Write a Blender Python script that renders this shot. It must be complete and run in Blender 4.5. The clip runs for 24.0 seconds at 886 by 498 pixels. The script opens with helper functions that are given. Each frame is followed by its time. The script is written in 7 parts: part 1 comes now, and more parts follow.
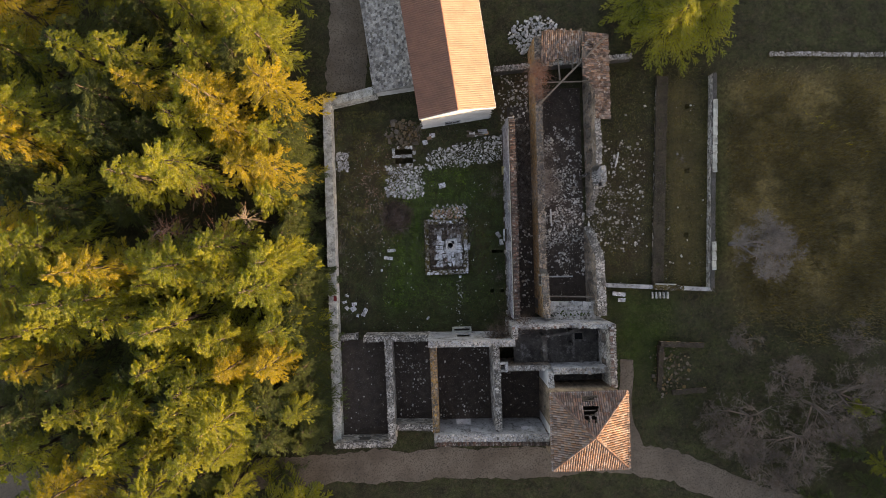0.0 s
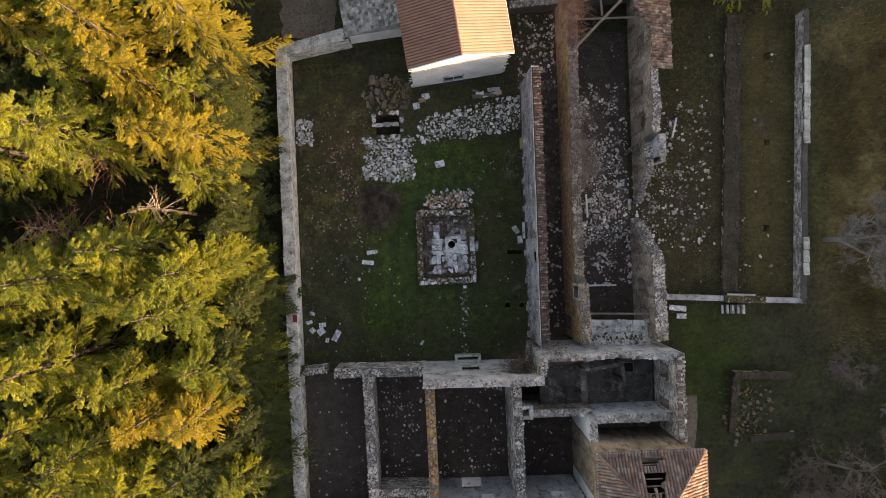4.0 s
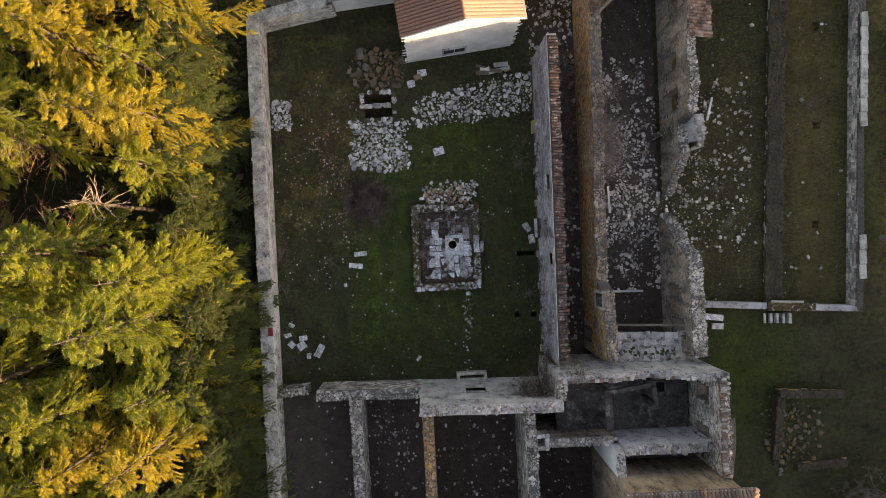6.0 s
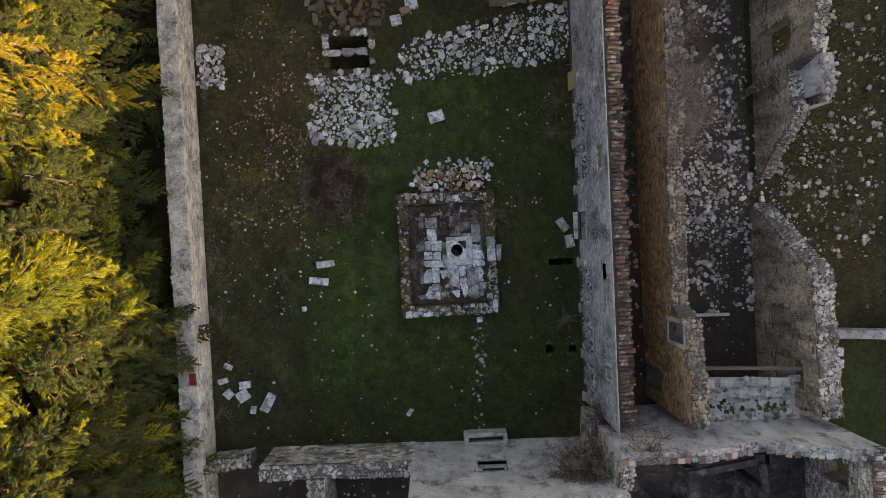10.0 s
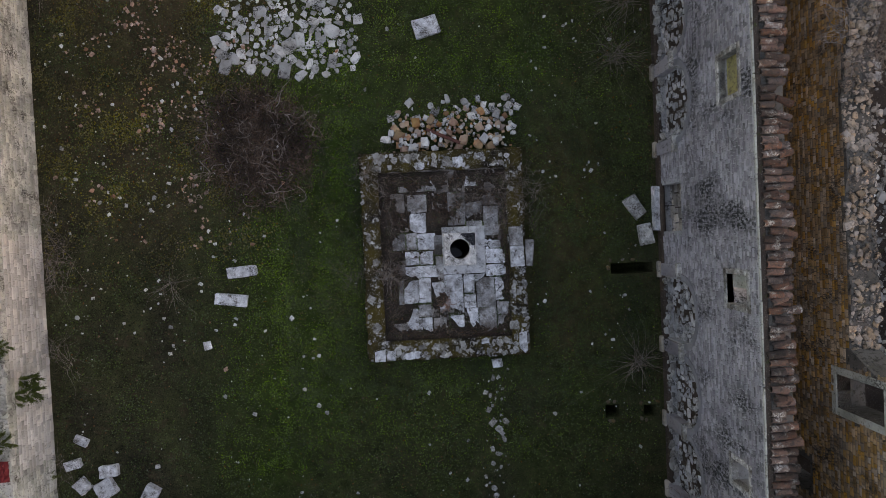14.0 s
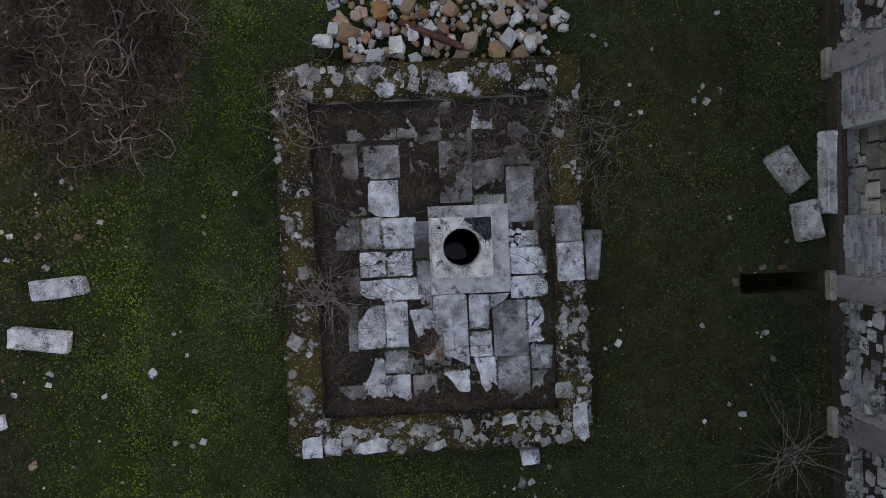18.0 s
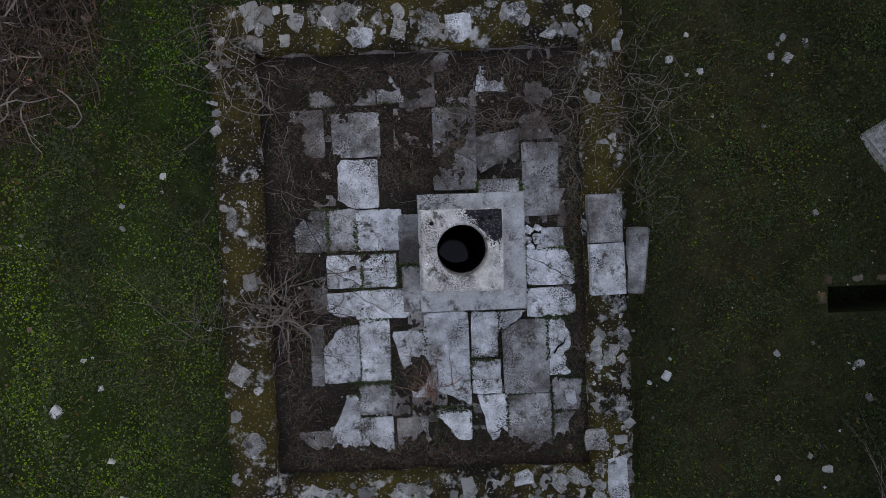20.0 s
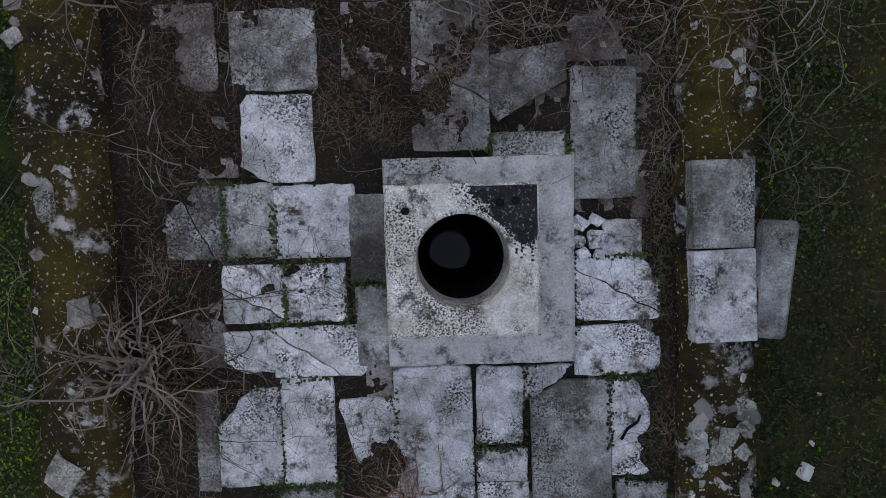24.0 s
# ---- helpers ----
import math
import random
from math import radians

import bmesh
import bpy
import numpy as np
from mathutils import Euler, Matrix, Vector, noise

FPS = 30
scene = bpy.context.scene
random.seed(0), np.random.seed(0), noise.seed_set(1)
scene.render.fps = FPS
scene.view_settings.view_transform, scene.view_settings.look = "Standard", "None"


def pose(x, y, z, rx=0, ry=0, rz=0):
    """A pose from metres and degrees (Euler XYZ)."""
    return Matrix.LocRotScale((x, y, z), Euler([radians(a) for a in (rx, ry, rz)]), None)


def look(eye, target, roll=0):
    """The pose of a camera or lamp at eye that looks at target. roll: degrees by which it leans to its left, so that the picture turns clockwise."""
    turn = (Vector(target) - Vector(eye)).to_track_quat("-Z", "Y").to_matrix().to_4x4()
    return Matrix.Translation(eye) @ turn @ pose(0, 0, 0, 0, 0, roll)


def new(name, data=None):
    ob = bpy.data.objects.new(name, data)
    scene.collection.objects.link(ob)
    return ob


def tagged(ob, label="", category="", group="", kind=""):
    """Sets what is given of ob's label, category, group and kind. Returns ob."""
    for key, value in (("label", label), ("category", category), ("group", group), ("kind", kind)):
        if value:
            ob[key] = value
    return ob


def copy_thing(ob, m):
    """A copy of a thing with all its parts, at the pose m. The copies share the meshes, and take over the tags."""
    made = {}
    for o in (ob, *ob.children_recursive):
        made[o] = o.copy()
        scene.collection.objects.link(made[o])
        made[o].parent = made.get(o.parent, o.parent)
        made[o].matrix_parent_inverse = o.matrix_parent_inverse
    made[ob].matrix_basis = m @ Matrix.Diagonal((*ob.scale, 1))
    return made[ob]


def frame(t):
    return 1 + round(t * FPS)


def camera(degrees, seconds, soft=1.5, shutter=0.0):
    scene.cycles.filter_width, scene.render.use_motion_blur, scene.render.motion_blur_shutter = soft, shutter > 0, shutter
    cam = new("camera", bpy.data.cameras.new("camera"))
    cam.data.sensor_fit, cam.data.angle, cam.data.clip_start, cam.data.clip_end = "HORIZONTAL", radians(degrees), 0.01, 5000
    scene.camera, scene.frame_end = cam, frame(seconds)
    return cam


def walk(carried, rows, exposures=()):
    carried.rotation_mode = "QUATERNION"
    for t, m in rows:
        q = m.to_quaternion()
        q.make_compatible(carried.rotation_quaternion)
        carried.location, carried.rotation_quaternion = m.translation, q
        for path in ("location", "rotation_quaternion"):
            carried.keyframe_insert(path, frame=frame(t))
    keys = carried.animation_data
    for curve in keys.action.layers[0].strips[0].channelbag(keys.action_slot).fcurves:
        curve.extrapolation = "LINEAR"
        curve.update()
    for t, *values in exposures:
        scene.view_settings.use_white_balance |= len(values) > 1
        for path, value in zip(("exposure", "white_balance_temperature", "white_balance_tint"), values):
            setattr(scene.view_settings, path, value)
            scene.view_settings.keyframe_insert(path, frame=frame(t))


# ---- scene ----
cam = camera(73.7, 24.0, soft=0.5)
# seconds, eye x y z, turn about x y z in degrees
PATH = [
    (0.0, -1.204, -0.373, 69.296, -0.027, -0.278, -1.668),
    (0.5, -1.262, -0.314, 66.931, -0.067, -0.370, -1.698),
    (1.0, -1.320, -0.256, 64.577, -0.108, -0.461, -1.732),
    (1.5, -1.379, -0.199, 62.245, -0.153, -0.553, -1.774),
    (2.0, -1.437, -0.144, 59.946, -0.202, -0.646, -1.828),
    (2.5, -1.496, -0.091, 57.693, -0.257, -0.741, -1.896),
    (3.0, -1.552, -0.040, 55.507, -0.316, -0.835, -1.972),
    (3.5, -1.602, 0.012, 53.411, -0.378, -0.929, -2.047),
    (4.0, -1.643, 0.064, 51.429, -0.443, -1.021, -2.113),
    (4.5, -1.674, 0.119, 49.573, -0.507, -1.109, -2.164),
    (5.0, -1.692, 0.174, 47.814, -0.571, -1.189, -2.207),
    (5.5, -1.700, 0.227, 46.111, -0.634, -1.254, -2.247),
    (6.0, -1.696, 0.276, 44.422, -0.696, -1.300, -2.295),
    (6.5, -1.682, 0.319, 42.717, -0.756, -1.321, -2.354),
    (7.0, -1.655, 0.358, 41.000, -0.811, -1.319, -2.422),
    (7.5, -1.614, 0.396, 39.286, -0.861, -1.296, -2.491),
    (8.0, -1.558, 0.437, 37.588, -0.902, -1.252, -2.557),
    (8.5, -1.486, 0.482, 35.920, -0.934, -1.191, -2.611),
    (9.0, -1.398, 0.533, 34.293, -0.954, -1.115, -2.650),
    (9.5, -1.301, 0.586, 32.701, -0.965, -1.035, -2.674),
    (10.0, -1.204, 0.635, 31.134, -0.967, -0.965, -2.684),
    (10.5, -1.116, 0.675, 29.585, -0.964, -0.916, -2.681),
    (11.0, -1.047, 0.699, 28.043, -0.956, -0.901, -2.668),
    (11.5, -1.001, 0.703, 26.502, -0.947, -0.927, -2.647),
    (12.0, -0.972, 0.686, 24.962, -0.947, -0.977, -2.622),
    (12.5, -0.950, 0.650, 23.427, -0.965, -1.029, -2.600),
    (13.0, -0.923, 0.593, 21.898, -1.012, -1.062, -2.585),
    (13.5, -0.882, 0.517, 20.380, -1.098, -1.053, -2.583),
    (14.0, -0.818, 0.426, 18.880, -1.227, -0.989, -2.597),
    (14.5, -0.740, 0.334, 17.424, -1.380, -0.890, -2.619),
    (15.0, -0.656, 0.259, 16.044, -1.532, -0.783, -2.637),
    (15.5, -0.575, 0.221, 14.771, -1.658, -0.697, -2.641),
    (16.0, -0.507, 0.230, 13.631, -1.743, -0.653, -2.622),
    (16.5, -0.454, 0.268, 12.619, -1.806, -0.633, -2.587),
    (17.0, -0.417, 0.310, 11.725, -1.878, -0.613, -2.544),
    (17.5, -0.395, 0.335, 10.935, -1.982, -0.576, -2.500),
    (18.0, -0.382, 0.345, 10.225, -2.114, -0.528, -2.450),
    (18.5, -0.366, 0.350, 9.565, -2.264, -0.482, -2.387),
    (19.0, -0.340, 0.355, 8.933, -2.423, -0.451, -2.306),
    (19.5, -0.307, 0.360, 8.330, -2.592, -0.433, -2.214),
    (20.0, -0.273, 0.366, 7.763, -2.768, -0.425, -2.119),
    (20.5, -0.242, 0.372, 7.239, -2.953, -0.426, -2.030),
    (21.0, -0.218, 0.375, 6.764, -3.146, -0.431, -1.952),
    (21.5, -0.201, 0.378, 6.330, -3.346, -0.438, -1.885),
    (22.0, -0.188, 0.379, 5.930, -3.551, -0.442, -1.823),
    (22.5, -0.177, 0.379, 5.554, -3.761, -0.441, -1.762),
    (23.0, -0.166, 0.378, 5.195, -3.975, -0.433, -1.698),
    (23.5, -0.156, 0.376, 4.845, -4.190, -0.418, -1.631),
    (24.0, -0.145, 0.374, 4.501, -4.406, -0.401, -1.563),
]
EXPOSURES = [(0.0, 2.2, 8350, 30), (24.0, 2.2, 8350, 30)]
walk(cam, [(t, pose(x, y, z, rx, ry, rz)) for t, x, y, z, rx, ry, rz in PATH], EXPOSURES)

# ---- light ----
SUN_AZ, SUN_EL = radians(-20.0), radians(7.0)  # azimuth from +x towards +y
to_sun = Vector((math.cos(SUN_AZ) * math.cos(SUN_EL), math.sin(SUN_AZ) * math.cos(SUN_EL), math.sin(SUN_EL)))
world = bpy.data.worlds.new("world")
scene.world = world
world.use_nodes = True
wn, wl = world.node_tree.nodes, world.node_tree.links
sky = wn.new("ShaderNodeTexSky")
sky.sky_type, sky.sun_disc = "NISHITA", False
sky.sun_elevation, sky.sun_rotation = SUN_EL, radians(90.0) - SUN_AZ
wl.new(sky.outputs[0], wn["Background"].inputs[0])
wn["Background"].inputs[1].default_value = 0.15
sun = new("sun", bpy.data.lights.new("sun", "SUN"))
sun.data.energy, sun.data.angle, sun.data.color = 4.4, radians(0.8), (1.0, 0.84, 0.54)
sun.matrix_world = look(to_sun * 200.0, (0, 0, 0))


# ---- materials ----
def surf(name, a, b, c=None, big=0.4, fine=7.0, speck=0.5, rough=0.88, bump=0.4, rand="", spread=0.35, metal=0.0, moss=None, moss_at=0.6, stretch=(1, 1, 1), spots=None, spots_at=0.62, dirt=None, dirt_at=0.55, dirt_scale=1.2, lich=None):
    """A weathered surface: a and b in broad patches, c in fine specks, an own shade for each piece."""
    m = bpy.data.materials.new(name)
    m.use_nodes = True
    n, l = m.node_tree.nodes, m.node_tree.links
    bsdf = n["Principled BSDF"]
    geo = n.new("ShaderNodeNewGeometry")
    mp = n.new("ShaderNodeMapping")
    mp.inputs["Scale"].default_value = stretch
    l.new(geo.outputs["Position"], mp.inputs[0])

    def noisy(scale, detail=4.0, roughness=0.6):
        t = n.new("ShaderNodeTexNoise")
        t.inputs["Scale"].default_value, t.inputs["Detail"].default_value = scale, detail
        t.inputs["Roughness"].default_value = roughness
        l.new(mp.outputs[0], t.inputs["Vector"])
        return t.outputs["Fac"]

    def ramp(fac, lo, hi):
        r = n.new("ShaderNodeMapRange")
        r.inputs["From Min"].default_value, r.inputs["From Max"].default_value = lo, hi
        l.new(fac, r.inputs["Value"])
        return r.outputs[0]

    def mix(fac, x, y, kind="MIX"):
        k = n.new("ShaderNodeMix")
        k.data_type, k.blend_type = "RGBA", kind
        if isinstance(fac, float):
            k.inputs[0].default_value = fac
        else:
            l.new(fac, k.inputs[0])
        for s, v in ((6, x), (7, y)):
            if isinstance(v, tuple):
                k.inputs[s].default_value = (*v, 1.0)
            else:
                l.new(v, k.inputs[s])
        return k.outputs[2]

    col = mix(ramp(noisy(big), 0.38, 0.62), a, b)
    f = noisy(fine, 6.0, 0.7)
    if c:
        col = mix(ramp(f, speck, speck + 0.12), col, c)
    if moss:
        col = mix(ramp(noisy(big * 2.3 + 0.7, 8.0, 0.75), moss_at, moss_at + 0.1), col, moss)
    if dirt:
        col = mix(ramp(noisy(dirt_scale, 12.0, 0.74), dirt_at, dirt_at + 0.11), col, dirt)
    if spots:
        col = mix(ramp(noisy(fine * 2.1, 3.0, 0.5), spots_at, spots_at + 0.05), col, spots)
    if lich:
        tone, mid, tiny, at = lich
        k = n.new("ShaderNodeMath")
        k.operation = "MULTIPLY"
        l.new(ramp(noisy(mid, 5.0, 0.6), at, at + 0.12), k.inputs[0])
        l.new(ramp(noisy(tiny, 5.0, 0.65), 0.44, 0.54), k.inputs[1])
        col = mix(k.outputs[0], col, tone)
    if rand:
        src = geo.outputs["Random Per Island"]
        if rand == "object":
            src = n.new("ShaderNodeObjectInfo").outputs["Random"]
        hsv = n.new("ShaderNodeHueSaturation")
        l.new(col, hsv.inputs["Color"])
        v = n.new("ShaderNodeMapRange")
        v.inputs["To Min"].default_value, v.inputs["To Max"].default_value = 1.0 - spread, 1.0 + spread
        l.new(src, v.inputs["Value"])
        l.new(v.outputs[0], hsv.inputs["Value"])
        s = n.new("ShaderNodeMath")
        s.operation, s.inputs[1].default_value = "MULTIPLY", 7.13
        l.new(src, s.inputs[0])
        fr = n.new("ShaderNodeMath")
        fr.operation = "FRACT"
        l.new(s.outputs[0], fr.inputs[0])
        h = n.new("ShaderNodeMapRange")
        h.inputs["To Min"].default_value, h.inputs["To Max"].default_value = 0.6, 1.35
        l.new(fr.outputs[0], h.inputs["Value"])
        l.new(h.outputs[0], hsv.inputs["Saturation"])
        col = hsv.outputs[0]
    l.new(col, bsdf.inputs["Base Color"])
    bsdf.inputs["Roughness"].default_value, bsdf.inputs["Metallic"].default_value = rough, metal
    bsdf.inputs["Specular IOR Level"].default_value = 0.12
    if bump:
        bp = n.new("ShaderNodeBump")
        bp.inputs["Strength"].default_value, bp.inputs["Distance"].default_value = bump, 0.04
        l.new(f, bp.inputs["Height"])
        l.new(bp.outputs[0], bsdf.inputs["Normal"])
    return m


def flagstone(name, pale, stain, stain_at=0.45, lichen_at=0.5, spread=0.15, lichen=(0.060, 0.058, 0.056), tiny=60.0, mottle=1.0):
    """Worn limestone: soft stains, lichen in patches of fine specks, an own pattern for each piece."""
    m = surf(name, pale, pale, bump=0.35, fine=30.0)
    n, l = m.node_tree.nodes, m.node_tree.links
    bsdf = n["Principled BSDF"]
    tc, oi = n.new("ShaderNodeNewGeometry"), n.new("ShaderNodeObjectInfo")
    sh = n.new("ShaderNodeVectorMath")
    sh.operation = "MULTIPLY_ADD"
    cx = n.new("ShaderNodeCombineXYZ")
    for i in range(3):
        l.new(oi.outputs["Random"], cx.inputs[i])
    sh.inputs[1].default_value = (61.0, 37.0, 23.0)
    l.new(cx.outputs[0], sh.inputs[0])
    l.new(tc.outputs["Position"], sh.inputs[2])

    def field(scale, detail, roughness, lo, hi, a=0.0, b=1.0):
        t, r = n.new("ShaderNodeTexNoise"), n.new("ShaderNodeMapRange")
        t.inputs["Scale"].default_value, t.inputs["Detail"].default_value, t.inputs["Roughness"].default_value = scale, detail, roughness
        l.new(sh.outputs[0], t.inputs["Vector"])
        r.inputs["From Min"].default_value, r.inputs["From Max"].default_value = lo, hi
        r.inputs["To Min"].default_value, r.inputs["To Max"].default_value = a, b
        l.new(t.outputs["Fac"], r.inputs["Value"])
        return r.outputs[0]

    def blend(fac, x, y, kind="MIX"):
        k = n.new("ShaderNodeMix")
        k.data_type, k.blend_type = "RGBA", kind
        for s, v in ((0, fac), (6, x), (7, y)):
            if isinstance(v, tuple):
                k.inputs[s].default_value = (*v, 1.0)
            elif isinstance(v, float):
                k.inputs[s].default_value = v
            else:
                l.new(v, k.inputs[s])
        return k.outputs[2]

    def times(x, y):
        k = n.new("ShaderNodeMath")
        k.operation = "MULTIPLY"
        l.new(x, k.inputs[0])
        l.new(y, k.inputs[1])
        return k.outputs[0]

    col = blend(field(1.9, 7.0, 0.62, stain_at, stain_at + 0.22), pale, stain)
    col = blend(1.0, col, field(6.0, 9.0, 0.74, 0.32, 0.68, 1.0 - 0.56 * mottle, 1.0 + 0.34 * mottle), "MULTIPLY")
    col = blend(1.0, col, field(70.0, 4.0, 0.75, 0.32, 0.68, 1.0 - 0.5 * mottle, 1.0 + 0.42 * mottle), "MULTIPLY")
    col = blend(times(field(2.6, 4.0, 0.6, lichen_at, lichen_at + 0.13), field(tiny, 5.0, 0.62, 0.49, 0.56)), col, lichen)
    col = blend(times(field(4.3, 8.0, 0.7, 0.52, 0.62), field(21.0, 7.0, 0.75, 0.40, 0.54)), col, (0.085, 0.072, 0.062))
    vary = n.new("ShaderNodeMapRange")
    vary.inputs["To Min"].default_value, vary.inputs["To Max"].default_value = 1.0 - spread, 1.0 + spread
    l.new(oi.outputs["Random"], vary.inputs["Value"])
    col = blend(1.0, col, vary.outputs[0], "MULTIPLY")
    l.new(col, bsdf.inputs["Base Color"])
    return m


def leafy(name, a, b, through_light=0.42, spread=0.45):
    """Leaves: an own shade for each one, some light passing through."""
    m = surf(name, a, b, big=0.25, fine=3.0, rough=0.6, bump=0.0, rand="island", spread=spread)
    n, l = m.node_tree.nodes, m.node_tree.links
    bsdf = n["Principled BSDF"]
    tr = n.new("ShaderNodeBsdfTranslucent")
    l.new(bsdf.inputs["Base Color"].links[0].from_socket, tr.inputs["Color"])
    mx = n.new("ShaderNodeMixShader")
    mx.inputs[0].default_value = through_light
    l.new(bsdf.outputs[0], mx.inputs[1])
    l.new(tr.outputs[0], mx.inputs[2])
    l.new(mx.outputs[0], n["Material Output"].inputs["Surface"])
    return m


M_GRASS = surf("grass_ground", (0.046, 0.050, 0.020), (0.036, 0.033, 0.019), (0.007, 0.008, 0.005), big=0.5, fine=22.0, speck=0.50, bump=0.9, moss=(0.058, 0.040, 0.024), moss_at=0.54, spots=(0.115, 0.10, 0.06), spots_at=0.62)
M_MORTAR = surf("rubble_core", (0.13, 0.12, 0.108), (0.085, 0.078, 0.068), (0.045, 0.042, 0.036), big=0.8, fine=9.0, bump=0.8, moss=(0.09, 0.08, 0.05), moss_at=0.58)
M_STONE = surf("grey_limestone", (0.44, 0.405, 0.365), (0.22, 0.198, 0.175), (0.11, 0.10, 0.088), big=0.9, fine=14.0, speck=0.58, bump=0.8, rand="island", spread=0.55, moss=(0.13, 0.105, 0.065), moss_at=0.60, lich=((0.060, 0.055, 0.05), 2.2, 24.0, 0.52))
M_BROWN = surf("brown_limestone", (0.36, 0.225, 0.115), (0.25, 0.165, 0.095), (0.11, 0.08, 0.055), big=0.9, fine=14.0, speck=0.56, bump=0.6, rand="island", spread=0.4, moss=(0.12, 0.10, 0.05), moss_at=0.58, stretch=(1, 1, 0.5), lich=((0.06, 0.05, 0.04), 1.6, 20.0, 0.52))
M_PLASTER = surf("lime_plaster", (0.45, 0.445, 0.445), (0.31, 0.305, 0.305), (0.13, 0.128, 0.126), big=0.7, fine=16.0, speck=0.56, bump=0.9, moss=(0.19, 0.185, 0.182), moss_at=0.56, stretch=(1, 1, 0.7), dirt=(0.11, 0.107, 0.105), dirt_at=0.57, dirt_scale=1.6, lich=((0.06, 0.058, 0.057), 1.5, 22.0, 0.52))
M_WHITE = surf("white_limestone", (0.58, 0.575, 0.56), (0.38, 0.37, 0.35), (0.22, 0.21, 0.19), big=1.6, fine=17.0, speck=0.58, bump=0.6, rand="object", spread=0.38, lich=((0.055, 0.053, 0.05), 3.0, 26.0, 0.50), moss=(0.20, 0.175, 0.12), moss_at=0.60)
M_WHITES = surf("white_rubble", (0.54, 0.535, 0.52), (0.36, 0.35, 0.33), (0.20, 0.19, 0.17), big=1.6, fine=17.0, speck=0.58, bump=0.6, rand="island", spread=0.5, lich=((0.055, 0.053, 0.05), 3.0, 26.0, 0.50))
M_TILE = surf("clay_tile", (0.25, 0.165, 0.125), (0.18, 0.125, 0.102), (0.10, 0.078, 0.066), big=0.9, fine=9.0, speck=0.55, bump=0.35, rand="island", spread=0.4, moss=(0.22, 0.19, 0.15), moss_at=0.6)
M_MOSS = surf("moss_and_soil", (0.078, 0.058, 0.014), (0.036, 0.028, 0.012), (0.135, 0.108, 0.016), big=1.6, fine=18.0, speck=0.57, bump=1.0, spots=(0.46, 0.44, 0.40), spots_at=0.625, dirt=(0.018, 0.015, 0.011), dirt_at=0.50, lich=((0.56, 0.555, 0.55), 3.4, 9.0, 0.555))
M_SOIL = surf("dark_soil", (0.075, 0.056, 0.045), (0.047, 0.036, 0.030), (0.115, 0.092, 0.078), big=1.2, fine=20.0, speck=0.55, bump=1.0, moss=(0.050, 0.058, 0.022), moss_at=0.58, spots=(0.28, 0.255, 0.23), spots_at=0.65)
M_PAVE = flagstone("worn_white_paving", (0.72, 0.73, 0.755), (0.29, 0.275, 0.265), 0.50, 0.485, 0.16, mottle=0.72)
M_PAVE2 = flagstone("stained_grey_paving", (0.46, 0.455, 0.455), (0.14, 0.125, 0.115), 0.40, 0.45, 0.2)
M_LICHEN = flagstone("lichened_limestone", (0.50, 0.49, 0.47), (0.22, 0.20, 0.17), 0.44, 0.46, 0.25)
M_TWIG = surf("dry_twigs", (0.25, 0.205, 0.175), (0.155, 0.12, 0.10), big=1.2, fine=10.0, bump=0.0, rand="island", spread=0.5)
M_TWIGR = surf("reddish_dry_twigs", (0.30, 0.165, 0.115), (0.19, 0.105, 0.075), big=1.2, fine=10.0, bump=0.0, rand="island", spread=0.45)
M_WOOD = surf("weathered_wood", (0.20, 0.165, 0.13), (0.13, 0.105, 0.085), (0.07, 0.058, 0.048), big=1.5, fine=9.0, bump=0.4, stretch=(1, 6, 6))
M_WARM = surf("ochre_and_red_rubble", (0.40, 0.28, 0.17), (0.29, 0.155, 0.105), (0.20, 0.16, 0.13), big=2.6, fine=13.0, speck=0.6, bump=0.4, rand="object", spread=0.4)
M_PITCH = surf("black_lichen", (0.034, 0.034, 0.038), (0.020, 0.020, 0.023), (0.34, 0.33, 0.32), big=5.0, fine=46.0, speck=0.565, bump=0.4)
M_RUINFACE = surf("brown_grey_wall_face", (0.38, 0.305, 0.238), (0.19, 0.150, 0.118), (0.060, 0.048, 0.040), big=0.8, fine=13.0, speck=0.55, bump=0.9, rand="island", spread=0.22, moss=(0.10, 0.085, 0.065), moss_at=0.54, stretch=(1, 1, 0.4), lich=((0.045, 0.042, 0.038), 1.2, 18.0, 0.5))
M_DIM = surf("dark_grey_render", (0.085, 0.078, 0.070), (0.045, 0.041, 0.037), (0.035, 0.033, 0.03), big=0.8, fine=9.0, speck=0.53, bump=0.6, dirt=(0.035, 0.03, 0.028), dirt_at=0.5, lich=((0.21, 0.20, 0.19), 1.4, 18.0, 0.55))
M_PALE = surf("pale_grey_stone", (0.505, 0.505, 0.46), (0.32, 0.322, 0.285), (0.14, 0.14, 0.12), big=0.9, fine=15.0, speck=0.54, bump=0.9, rand="island", spread=0.3, moss=(0.19, 0.175, 0.145), moss_at=0.60, lich=((0.10, 0.095, 0.085), 1.6, 22.0, 0.52))
M_CLOIS = surf("streaked_cloister_stone", (0.335, 0.322, 0.342), (0.21, 0.20, 0.215), (0.12, 0.116, 0.114), big=0.8, fine=14.0, speck=0.57, bump=0.9, rand="island", spread=0.36, moss=(0.075, 0.074, 0.074), moss_at=0.575, stretch=(1, 1, 0.6), lich=((0.040, 0.042, 0.042), 0.75, 13.0, 0.515))
